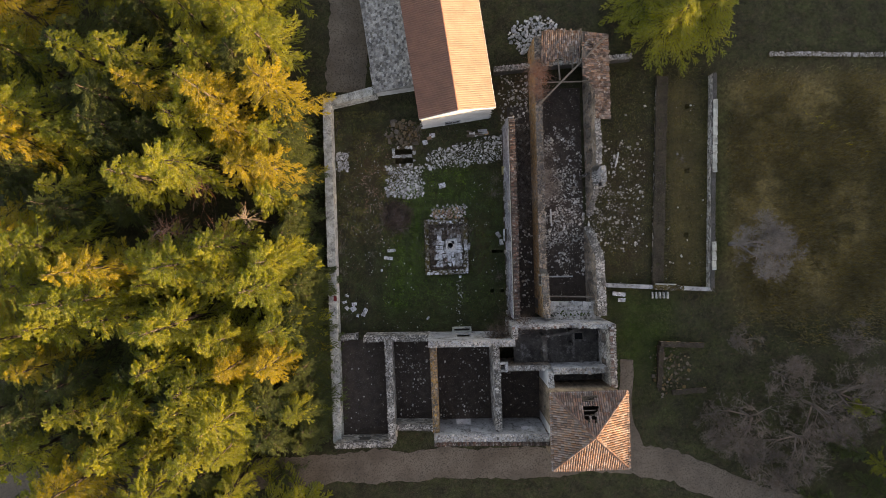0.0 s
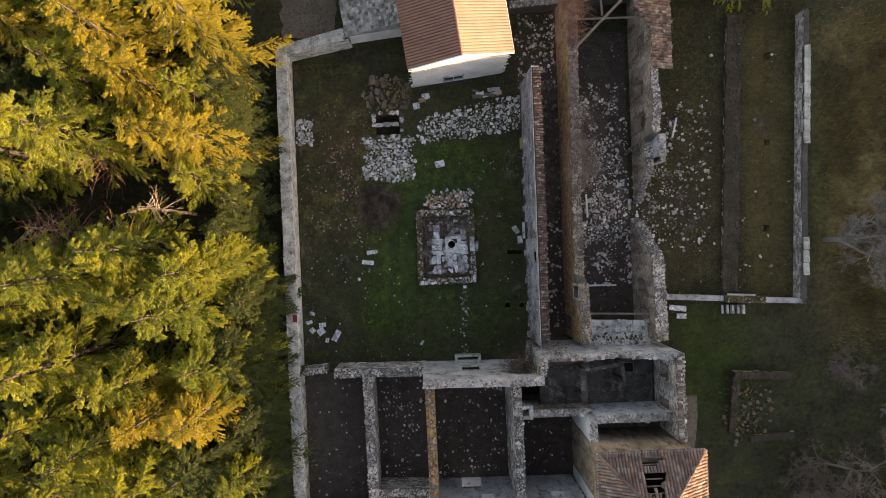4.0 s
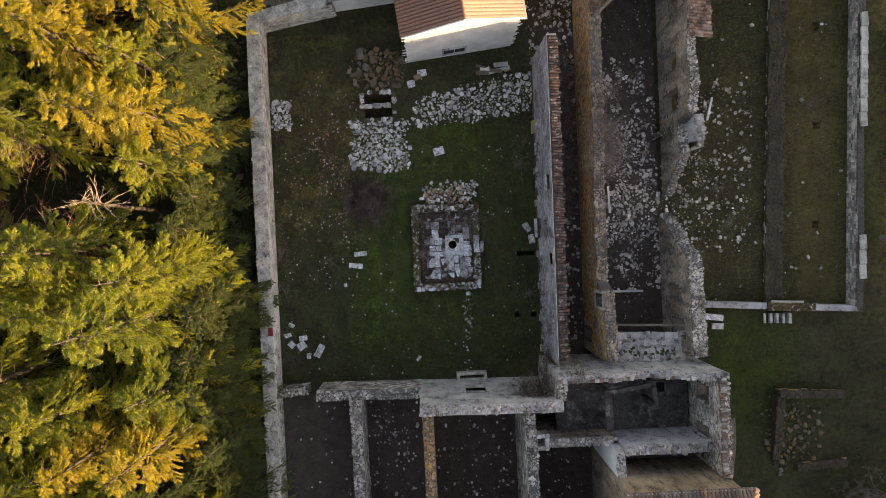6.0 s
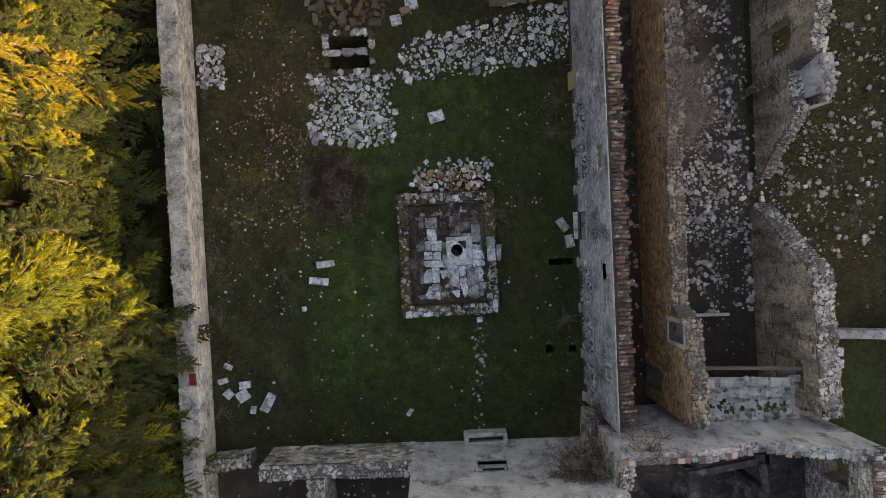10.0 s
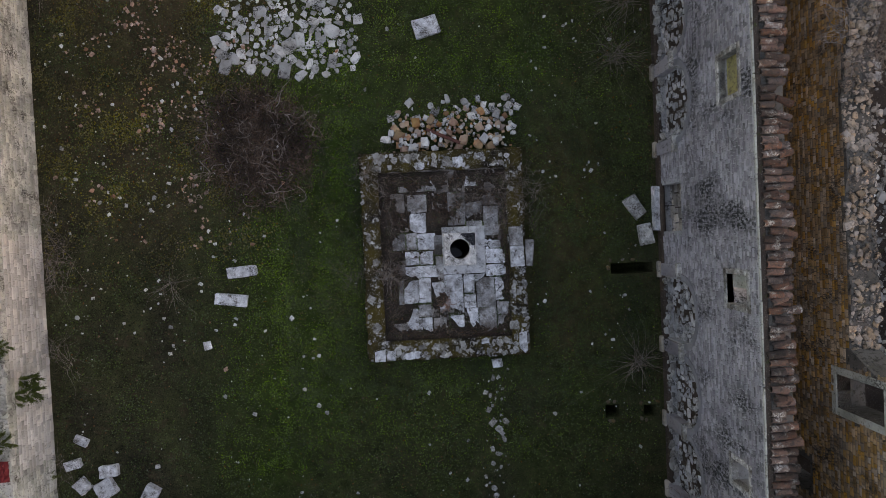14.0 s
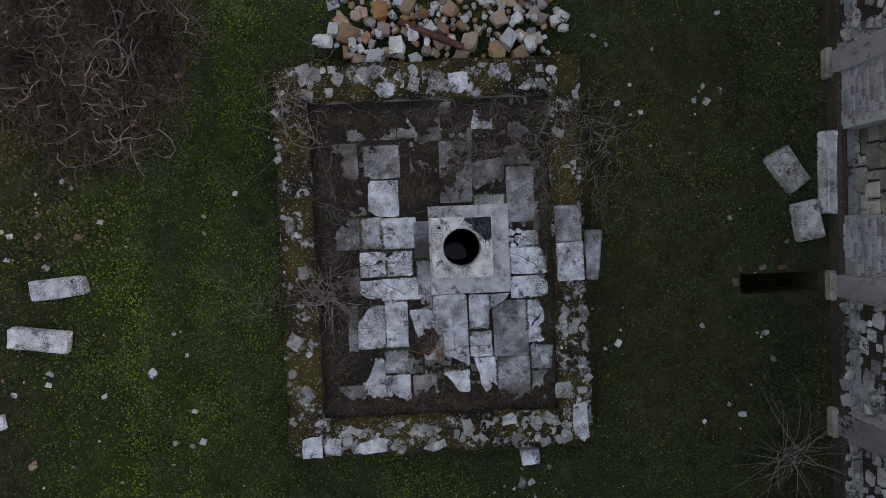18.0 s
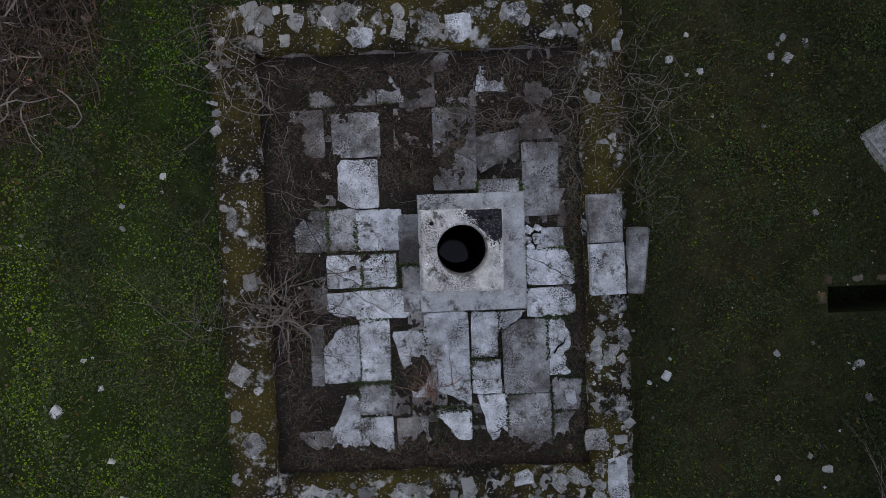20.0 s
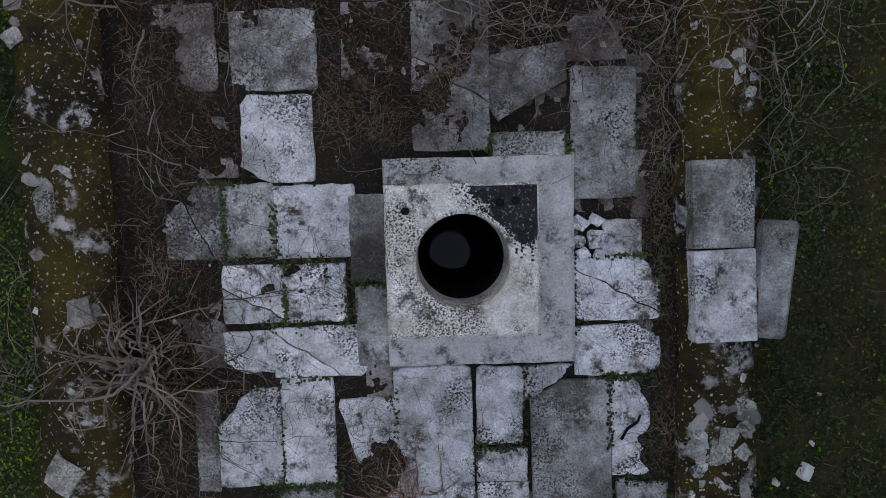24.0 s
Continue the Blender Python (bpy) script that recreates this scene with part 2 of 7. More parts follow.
M_WELL = flagstone("lichen_spotted_wellhead", (0.80, 0.77, 0.735), (0.54, 0.48, 0.43), 0.50, 0.43, 0.0, (0.075, 0.07, 0.07), 80.0, 0.7)
M_TWIGD = surf("dark_brushwood", (0.125, 0.088, 0.068), (0.052, 0.038, 0.030), big=1.2, fine=10.0, bump=0.0, rand="island", spread=0.7)
# Flat black: painted shade for openings that are not cut; also colours the stick.
M_DARK = surf("dark_void", (0.012, 0.012, 0.013), (0.008, 0.008, 0.009), bump=0.0, rough=0.9)
M_WATER = surf("well_water", (0.012, 0.015, 0.02), (0.010, 0.013, 0.018), bump=0.0, rough=0.03)
M_SLATE = surf("grey_stone_slates", (0.33, 0.315, 0.29), (0.20, 0.19, 0.175), (0.07, 0.068, 0.06), big=1.6, fine=9.0, speck=0.55, bump=0.6, rand="island", spread=0.55)
M_WASH = surf("whitewash", (0.66, 0.645, 0.62), (0.53, 0.52, 0.50), (0.42, 0.40, 0.37), big=0.7, fine=14.0, speck=0.63, bump=0.5)
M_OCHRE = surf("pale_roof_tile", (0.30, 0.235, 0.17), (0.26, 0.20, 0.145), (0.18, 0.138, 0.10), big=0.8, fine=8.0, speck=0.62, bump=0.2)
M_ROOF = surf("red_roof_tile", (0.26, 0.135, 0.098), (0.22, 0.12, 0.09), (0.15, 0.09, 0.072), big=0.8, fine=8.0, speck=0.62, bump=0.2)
M_GLASS = surf("dull_window_glass", (0.05, 0.06, 0.075), (0.04, 0.05, 0.06), bump=0.0, rough=0.12)
M_DRY = leafy("dry_meadow_grass", (0.19, 0.145, 0.060), (0.115, 0.095, 0.042), 0.25, 0.45)
M_CLOVER = leafy("clover_and_weeds", (0.074, 0.102, 0.036), (0.040, 0.056, 0.024), 0.25, 0.6)
M_FRESH = leafy("fresh_green_clover", (0.155, 0.265, 0.020), (0.085, 0.165, 0.014), 0.25, 0.65)
M_BROWNLEAF = leafy("fallen_leaves", (0.19, 0.085, 0.04), (0.11, 0.065, 0.038), 0.15)
M_DIRT = surf("dirt_track", (0.17, 0.138, 0.105), (0.12, 0.096, 0.073), (0.07, 0.058, 0.046), big=0.3, fine=6.0, bump=0.6)
M_BARK = surf("bark", (0.09, 0.07, 0.055), (0.06, 0.048, 0.04), (0.03, 0.026, 0.02), big=1.0, fine=14.0, bump=0.6, stretch=(1, 1, 0.2))
M_LEAF = leafy("yellow_green_needles", (0.345, 0.345, 0.034), (0.19, 0.225, 0.034))
M_LEAFG = leafy("deep_green_needles", (0.115, 0.140, 0.042), (0.065, 0.09, 0.034))
M_LEAFO = leafy("golden_needles", (0.45, 0.355, 0.020), (0.31, 0.265, 0.020))


# ---- builders ----
RNG = np.random.default_rng(7)


def link(name, verts, faces, material, parent=None, label="", smooth=False):
    me = bpy.data.meshes.new(name)
    me.from_pydata([tuple(map(float, v)) for v in verts], [], [tuple(map(int, f)) for f in faces])
    if material:
        me.materials.append(material)
    if smooth:
        me.polygons.foreach_set("use_smooth", [True] * len(me.polygons))
    ob = new(name, me)
    if parent:
        ob.parent = parent
    if label:
        ob["label"] = label
    return ob


def part(name, bm, material, parent, label="", smooth=False):
    me = bpy.data.meshes.new(name)
    bm.to_mesh(me)
    bm.free()
    me.materials.append(material)
    if smooth:
        me.polygons.foreach_set("use_smooth", [True] * len(me.polygons))
    ob = new(name, me)
    ob.parent = parent
    if label:
        ob["label"] = label
    return ob


def thing(name, x, y, z, label, category, group="", kind="", rz=0.0):
    ob = new(name)
    ob.matrix_world = pose(x, y, z, 0, 0, rz)
    return tagged(ob, label, category, group, kind)


def block(bm, cx, cy, cz, sx, sy, sz, bevel=0.0, rz=0.0, jit=0.0):
    """A box about its centre with worn edges."""
    r = bmesh.ops.create_cube(bm, size=1.0)
    vs = r["verts"]
    bmesh.ops.transform(bm, matrix=Matrix.Diagonal((sx, sy, sz, 1)), verts=vs)
    if jit:
        for v in vs:
            v.co += Vector(RNG.uniform(-jit, jit, 3))
    if bevel:
        es = list({e for v in vs for e in v.link_edges})
        out = bmesh.ops.bevel(bm, geom=es, offset=bevel, segments=1, affect="EDGES")
        vs = list({v for v in vs if v.is_valid} | set(out["verts"]))
    bmesh.ops.transform(bm, matrix=pose(cx, cy, cz, 0, 0, rz), verts=vs)
    return vs


def slab(name, cx, cy, cz, sx, sy, sz, material, parent, bevel=0.01, rz=0.0, jit=0.0, label=""):
    bm = bmesh.new()
    block(bm, cx, cy, cz, sx, sy, sz, bevel, rz, jit)
    return part(name, bm, material, parent, label)


ROCK_F = np.array([(0, 8, 1), (1, 8, 3), (3, 8, 2), (2, 8, 0), (4, 5, 9), (5, 7, 9), (7, 6, 9), (6, 4, 9), (0, 1, 10), (1, 5, 10), (5, 4, 10), (4, 0, 10), (2, 11, 3), (3, 11, 7), (7, 11, 6), (6, 11, 2), (0, 12, 2), (2, 12, 6), (6, 12, 4), (4, 12, 0), (1, 3, 13), (3, 7, 13), (7, 5, 13), (5, 1, 13)])


def rock_verts(rng):
    """A rough block with 14 corners, about one metre wide."""
    v = [(x, y, z) for z in (-1, 1) for y in (-1, 1) for x in (-1, 1)]
    v += [(0, 0, -1), (0, 0, 1), (0, -1, 0), (0, 1, 0), (-1, 0, 0), (1, 0, 0)]
    v = np.array(v, float)
    v[:8] *= rng.uniform(0.48, 1.0, (8, 3))
    v[8:] *= rng.uniform(0.80, 1.0, (6, 1))
    v[8:] += rng.uniform(-0.26, 0.26, (6, 3))
    return v * 0.5


ROCKS = [rock_verts(RNG) for _ in range(14)]


def rock_fine(v, seed):
    """The same block with each facet split in four and broken a little."""
    pts, faces, mids = [Vector(p) for p in v], [], {}

    def mid(a, b):
        key = (min(a, b), max(a, b))
        if key not in mids:
            p = (pts[a] + pts[b]) / 2
            mids[key] = len(pts)
            pts.append(p * (1.0 + 0.28 * noise.noise(p * 3.1 + Vector((seed * 9.7, 0, 0)))))
        return mids[key]

    for a, b, c in ROCK_F.tolist():
        x, y, z = mid(a, b), mid(b, c), mid(c, a)
        faces += [(a, x, z), (x, b, y), (z, y, c), (x, y, z)]
    return pts, faces


ROCK_MESHES = {}


def rock_mesh(k, material):
    key = (k, material.name)
    if key not in ROCK_MESHES:
        me = bpy.data.meshes.new("stone")
        pts, faces = rock_fine(ROCKS[k], k)
        me.from_pydata([tuple(p) for p in pts], [], faces)
        me.materials.append(material)
        ROCK_MESHES[key] = me
    return ROCK_MESHES[key]


def rock_part(name, x, y, z, sx, sy, sz, rz, material, parent, tilt=0.0):
    ob = new(name, rock_mesh(int(RNG.integers(14)), material))
    ob.parent = parent
    m = pose(x, y, z, RNG.uniform(-tilt, tilt), RNG.uniform(-tilt, tilt), rz) @ Matrix.Diagonal((sx, sy, sz, 1))
    ob.matrix_basis = parent.matrix_basis.inverted() @ m if parent else m
    return ob


def rocks(name, rows, material, parent=None, tilt=0.25):
    """Many stones in one mesh; rows of x, y, z, three sizes and a turn in radians."""
    V, Fs, base = [], [], 0
    for x, y, z, sx, sy, sz, rz in rows:
        v = ROCKS[int(RNG.integers(14))] * (sx, sy, sz)
        a, b = RNG.uniform(-tilt, tilt, 2)
        v = v + np.stack([v[:, 2] * a, v[:, 2] * b, -v[:, 0] * a - v[:, 1] * b], 1)
        c, s = math.cos(rz), math.sin(rz)
        V.append(np.stack([v[:, 0] * c - v[:, 1] * s + x, v[:, 0] * s + v[:, 1] * c + y, v[:, 2] + z], 1))
        Fs.append(ROCK_F + base)
        base += 14
    ob = link(name, np.concatenate(V), np.concatenate(Fs), material, parent)
    ob["kind"] = "stuff"
    return ob


def ragged(h0, h1, L, rough, seed, step=0.35):
    """A broken wall top: height along the wall."""
    us = np.arange(0, L + step, step)
    return lambda u: h0 + (h1 - h0) * u / L + rough * (noise.noise((u * 0.45, seed * 3.1, 0)) * 1.2 + noise.noise((u * 1.9, seed * 5.7, 4)) * 0.6)


class Wall:
    """A stone wall from a to b; openings are (u0, u1, v0, v1, rise): a rise rounds the head of an opening into an arch."""

    def __init__(self, name, a, b, thick, h0, h1=None, openings=(), core=None, rough=0.15, seed=1, label="", top=None, lift=0.0, base=0.0):
        self.a, self.b = Vector((*a, 0)), Vector((*b, 0))
        self.L = (self.b - self.a).length
        self.d = (self.b - self.a) / self.L
        self.n = Vector((-self.d.y, self.d.x, 0))
        self.t, self.holes, self.seed, self.base = thick, openings, seed, base
        self.top = top or ragged(h0, h1 if h1 is not None else h0, self.L, rough, seed)
        core = core or M_MORTAR
        cuts = set(np.linspace(0, self.L, max(2, int(self.L / 0.4)) + 1).round(3).tolist())
        for o in openings:
            cuts |= set(np.linspace(o[0], o[1], 9 if o[4] else 2).round(3).tolist())
        us = sorted(u for u in cuts if 0 <= u <= self.L)
        V, Fc = [], []

        seen = {}

        def quad(*pts):
            ids = []
            for p in pts:
                key = tuple(round(c, 3) for c in p)
                if key not in seen:
                    seen[key] = len(V)
                    V.append(p)
                ids.append(seen[key])
            if len(set(ids)) == 4:
                Fc.append(tuple(ids))

        for u0, u1 in zip(us, us[1:]):
            if u1 - u0 < 1e-4:
                continue
            mid = (u0 + u1) / 2
            lows, highs = [(base, base)], []
            for o in sorted((o for o in openings if o[0] < mid < o[1]), key=lambda o: o[2]):
                highs.append((o[2], o[2]))
                lows.append((self.head(o, u0), self.head(o, u1)))
            highs.append((self.top(u0), self.top(u1)))
            for (l0, l1), (t0, t1) in zip(lows, highs):
                if t0 - l0 < 0.01 and t1 - l1 < 0.01:
                    continue
                for s in (1, -1):
                    q = [self.at(u0, s, l0), self.at(u1, s, l1), self.at(u1, s, t1), self.at(u0, s, t0)]
                    quad(*(q if s < 0 else q[::-1]))
                quad(self.at(u0, -1, t0), self.at(u1, -1, t1), self.at(u1, 1, t1), self.at(u0, 1, t0))
                if l0 > base:
                    quad(self.at(u0, 1, l0), self.at(u1, 1, l1), self.at(u1, -1, l1), self.at(u0, -1, l0))
        for o in openings:
            for u in (o[0], o[1]):
                lo, hi = o[2], self.head(o, u)
                quad(self.at(u, -1, lo), self.at(u, 1, lo), self.at(u, 1, hi), self.at(u, -1, hi))
        for u in (0, self.L):
            quad(self.at(u, -1, base), self.at(u, 1, base), self.at(u, 1, self.top(u)), self.at(u, -1, self.top(u)))
        self.ob = link(name, V, Fc, core)
        tagged(self.ob, label, "wall", kind="structure")

    def head(self, o, u):
        if not o[4]:
            return o[3]
        k = (2 * (u - o[0]) / (o[1] - o[0]) - 1)
        return o[3] - o[4] + o[4] * math.sqrt(max(0.0, 1 - k * k))

    def at(self, u, side, z, out=0.0):
        p = self.a + self.d * u + self.n * side * (self.t / 2 + out)
        return (p.x, p.y, z)

    def solid(self, u, v):
        if not (0 <= u <= self.L and self.base <= v <= self.top(min(max(u, 0), self.L))):
            return False
        return not any(o[0] - 0.02 < u < o[1] + 0.02 and o[2] - 0.02 < v < self.head(o, min(max(u, o[0]), o[1])) + 0.02 for o in self.holes)

    def stones(self, side, material, course=0.2, length=0.34, proud=0.03, gap=0.018, keep=1.0, lo=None, hi=99.0, single=None, own=None):
        """Coursed facing stones on one side, proud of the joints."""
        rng = np.random.default_rng(self.seed * 11 + (side > 0))
        V, Fc, count = [], [], 0
        v = self.base if lo is None else lo
        vmax = min(hi, max(self.top(u) for u in np.linspace(0, self.L, 40)))
        while v < vmax:
            ch = course * rng.uniform(0.75, 1.3)
            u = -rng.uniform(0, length)
            while u < self.L:
                w = length * rng.uniform(0.5, 1.6)
                u0, u1, v0, v1 = max(u, 0) + gap / 2, min(u + w, self.L) - gap / 2, v + gap / 2, v + ch - gap / 2
                u += w
                if u1 - u0 < 0.06 or rng.random() > keep:
                    continue
                if not all(self.solid(a, b) for a in (u0, u1) for b in (v0, v1)) or not self.solid((u0 + u1) / 2, (v0 + v1) / 2):
                    continue
                i, p = len(V), proud * rng.uniform(0.3, 1.6)
                e = min(0.02, (v1 - v0) * 0.2)
                j = rng.uniform(-0.012, 0.012, (4, 2))
                cs = [(u0, v0), (u1, v0), (u1, v1), (u0, v1)]
                ins = [(u0 + e, v0 + e), (u1 - e, v0 + e), (u1 - e, v1 - e), (u0 + e, v1 - e)]
                V += [self.at(a, side, b, 0.001) for a, b in cs]
                V += [self.at(a + j[k][0], side, b + j[k][1], p) for k, (a, b) in enumerate(ins)]
                f = [(4, 5, 6, 7)] + [(k, (k + 1) % 4, 4 + (k + 1) % 4, 4 + k) for k in range(4)]
                if single and count < 300 and single[0] < u0 < single[1] and single[2] < v0 < single[3]:
                    link("stone", V[i:], f, own, self.ob)
                    del V[i:]
                    count += 1
                    continue
                Fc += [tuple(i + q for q in g) for g in f]
            v += ch
        if V:
            ob = link("stonework", V, Fc, material, self.ob)
            ob["kind"] = "stuff"
        return self

    def crest(self, material, size=0.19, rows=None, u0=0.0, u1=None, extra=0.0, flat=0.45):
        """Loose stones along the broken top."""
        out, u1 = [], u1 or self.L
        rows = rows or max(2, int(self.t / (size * 0.62)))
        n = int((u1 - u0) / (size * 0.58))
        for i in range(n):
            for r in range(rows):
                u = u0 + (i + RNG.uniform(0.1, 0.9)) * (u1 - u0) / n
                s = size * (0.30 + 0.95 * RNG.random() ** 2.2)
                off = ((r + RNG.uniform(0.2, 0.8)) / rows - 0.5) * self.t
                p = self.a + self.d * u + self.n * off
                out.append((p.x, p.y, self.top(min(u, self.L)) + s * flat * RNG.uniform(0.0, 0.4) + extra, s * RNG.uniform(0.9, 1.5), s, s * flat, RNG.uniform(0, 6.3)))
        rocks("crest_stones", out, material, self.ob)
        return self


# ---- ground ----
PITS = [(-6.15, -4.10, 9.70, 11.45, 1.5), (4.85, 6.20, -1.05, -0.70, 0.9), (4.50, 4.95, -5.68, -5.26, 1.2), (5.75, 6.15, -5.70, -5.32, 1.0), (-0.36, 0.36, -0.36, 0.36, 6.0), (28.0, 28.55, 15.2, 15.8, 1.5), (27.75, 28.3, 7.65, 8.2, 1.5), (27.45, 28.0, 0.1, 0.7, 1.5)]


def soft(d, edge):
    return max(0.0, min(1.0, 0.5 - d / edge))


def green_at(x, y):
    """How lush the grass is: a fresh strip beside the platform, thin and brown under the north and west edges."""
    g = soft(abs(x + 4.7 - 0.19 * y) - 2.0, 2.8) * soft(abs(y) - 7.5, 5.0)
    g = max(g, 0.8 * soft(math.hypot(x - 0.8, (y - 7.0) * 1.3) - 3.2, 3.0), 0.3 * soft(math.hypot(x - 3.8, y + 1.0) - 2.2, 2.5))
    g = max(g, 0.42 * soft(abs(x + 1.0) - 7.0, 3.0) * soft(abs(y) - 9.0, 3.0))
    g = max(g, 0.75 * soft(abs(x - 22.0) - 3.6, 3.0) * soft(abs(y + 11.0) - 5.0, 4.0))
    g = max(g, 0.6 * soft(abs(x - 32.2) - 0.9, 1.5) * soft(abs(y - 7.0) - 10.0, 4.0))
    return g * (0.75 + 0.5 * noise.noise((x * 0.5, y * 0.5, 3.0)))


def brown_at(x, y):
    b = soft(math.hypot(x + 8.6, y - 9.5) - 3.0, 4.0)
    b = max(b, 0.7 * soft(math.hypot(x + 9.8, y - 4.0) - 2.0, 4.0), 0.8 * soft(math.hypot(x + 4.6, y - 12.5) - 1.6, 2.0))
    b = max(b, 1.3 * soft(math.hypot(x + 6.2, y - 3.5) - 1.5, 1.2))
    b = max(b, 1.0 * soft(math.hypot(x - 8.0, (y - 16.5) * 0.8) - 2.2, 2.0))
    b = max(b, 0.75 * soft(abs(x - 3.4) - 1.1, 1.5) * soft(abs(y) - 3.5, 2.0))
    b = max(b, 0.6 * soft(abs(x - 42.0) - 8.0, 8.0) * soft(abs(y - 6.0) - 12.0, 8.0))
    b = max(b, 0.55 * soft(abs(x - 21.0) - 3.5, 3.0) * soft(abs(y - 4.0) - 8.0, 5.0), 0.4 * soft(abs(x - 28.0) - 2.0, 2.0) * soft(abs(y - 7.0) - 12.0, 4.0))
    return 0.7 * b * (0.8 + 0.6 * noise.noise((x * 0.6, y * 0.6, 8.0)))


def straw_at(x, y):
    s = soft(33.5 - x, 3.0) * soft(-7.0 - y, 8.0) * soft(y - 18.5, 3.0)
    s = max(s, 0.55 * soft(abs(x - 28.0) - 2.0, 1.5) * soft(abs(y - 6.5) - 11.5, 3.0))
    return s * (0.75 + 0.4 * noise.noise((x * 0.25, y * 0.25, 6.0)))


def ground():
    xs = set(np.concatenate([np.linspace(-400, -60, 12), np.arange(-60, -15, 2.0), np.arange(-15, 12, 0.6), np.arange(12, 60.1, 1.5), np.linspace(60, 400, 12)]).round(2).tolist())
    ys = set(np.concatenate([np.linspace(-400, -45, 12), np.arange(-45, -12, 1.5), np.arange(-12, 18, 0.6), np.arange(18, 45.1, 1.5), np.linspace(45, 400, 12)]).round(2).tolist())
    for a, b, c, d, _ in PITS:
        xs |= {a, b}
        ys |= {c, d}
    xs, ys = sorted(xs), sorted(ys)
    V = [(x, y, 0.0 if any(a - 1 < x < b + 1 and c - 1 < y < d + 1 for a, b, c, d, _ in PITS) else 0.035 * noise.noise((x * 0.31, y * 0.31, 1.0)) - 0.01) for y in ys for x in xs]
    W, Fc = len(xs), []
    for j in range(len(ys) - 1):
        for i in range(W - 1):
            mx, my = (xs[i] + xs[i + 1]) / 2, (ys[j] + ys[j + 1]) / 2
            if not any(a < mx < b and c < my < d for a, b, c, d, _ in PITS):
                k = j * W + i
                Fc.append((k, k + 1, k + 1 + W, k + W))
    for a, b, c, d, deep in PITS:
        k = len(V)
        V += [(a, c, 0), (b, c, 0), (b, d, 0), (a, d, 0), (a, c, -deep), (b, c, -deep), (b, d, -deep), (a, d, -deep)]
        Fc += [(k, k + 4, k + 5, k + 1), (k + 1, k + 5, k + 6, k + 2), (k + 2, k + 6, k + 7, k + 3), (k + 3, k + 7, k + 4, k), (k + 4, k + 7, k + 6, k + 5)]
    ob = link("ground", V, Fc, M_GRASS, smooth=True)
    for nm, fn in (("lush", green_at), ("bare", brown_at), ("straw", straw_at)):
        at = ob.data.attributes.new(nm, "FLOAT", "POINT")
        at.data.foreach_set("value", [fn(v[0], v[1]) for v in V])
    return tagged(ob, "dark green grass with brown earth and weeds", "ground", kind="structure")


def patches(m):
    """Lets the ground's own patches of fresh grass and bare red earth show."""
    n, l = m.node_tree.nodes, m.node_tree.links
    bsdf = n["Principled BSDF"]
    src = bsdf.inputs["Base Color"].links[0].from_socket
    fine = n.new("ShaderNodeTexNoise")
    fine.inputs["Scale"].default_value, fine.inputs["Detail"].default_value = 9.0, 6.0
    l.new(n["Mapping"].outputs[0], fine.inputs["Vector"])
    for nm, col in (("lush", (0.022, 0.050, 0.005, 1)), ("bare", (0.082, 0.050, 0.027, 1)), ("straw", (0.215, 0.158, 0.062, 1))):
        at = n.new("ShaderNodeAttribute")
        at.attribute_name = nm
        mul = n.new("ShaderNodeMath")
        mul.operation = "MULTIPLY"
        r = n.new("ShaderNodeMapRange")
        r.inputs["From Min"].default_value, r.inputs["From Max"].default_value = 0.2, 0.5
        l.new(fine.outputs["Fac"], r.inputs["Value"])
        l.new(at.outputs["Fac"], mul.inputs[0])
        l.new(r.outputs[0], mul.inputs[1])
        k = n.new("ShaderNodeMix")
        k.data_type = "RGBA"
        l.new(mul.outputs[0], k.inputs[0])
        l.new(src, k.inputs[6])
        k.inputs[7].default_value = col
        src = k.outputs[2]
    for scale, lo, hi in ((0.55, 0.72, 1.3), (2.6, 0.6, 1.45)):
        t, r, k = n.new("ShaderNodeTexNoise"), n.new("ShaderNodeMapRange"), n.new("ShaderNodeMix")
        t.inputs["Scale"].default_value, t.inputs["Detail"].default_value, t.inputs["Roughness"].default_value = scale, 7.0, 0.68
        l.new(n["Mapping"].outputs[0], t.inputs["Vector"])
        r.inputs["From Min"].default_value, r.inputs["From Max"].default_value = 0.32, 0.68
        r.inputs["To Min"].default_value, r.inputs["To Max"].default_value = lo, hi
        l.new(t.outputs["Fac"], r.inputs["Value"])
        k.data_type, k.blend_type = "RGBA", "MULTIPLY"
        k.inputs[0].default_value = 1.0
        l.new(src, k.inputs[6])
        l.new(r.outputs[0], k.inputs[7])
        src = k.outputs[2]
    l.new(src, bsdf.inputs["Base Color"])


patches(M_GRASS)
ground()


def ribbon(name, pts, width, z, material, label, seed):
    """A track with ragged edges along a line of points."""
    V, Fc = [], []
    fine = []
    for (x0, y0), (x1, y1) in zip(pts, pts[1:]):
        n = max(2, int(math.hypot(x1 - x0, y1 - y0) / 0.5))
        fine += [(x0 + (x1 - x0) * i / n, y0 + (y1 - y0) * i / n) for i in range(n)]
    for i, (x, y) in enumerate(fine):
        a, b = fine[max(0, i - 3)], fine[min(len(fine) - 1, i + 3)]
        d = Vector((b[0] - a[0], b[1] - a[1])).normalized()
        for s in (-1, 1):
            w = width / 2 * (1 + 0.35 * noise.noise((i * 0.12, s * 4.0, seed)) + 0.2 * noise.noise((i * 0.7, s * 9.0, seed)))
            V.append((x - d.y * s * w, y + d.x * s * w, z))
    for i in range(len(fine) - 1):
        Fc.append((2 * i, 2 * i + 1, 2 * i + 3, 2 * i + 2))
    return tagged(link(name, V, [f[::-1] for f in Fc], material), label, "track", kind="structure")


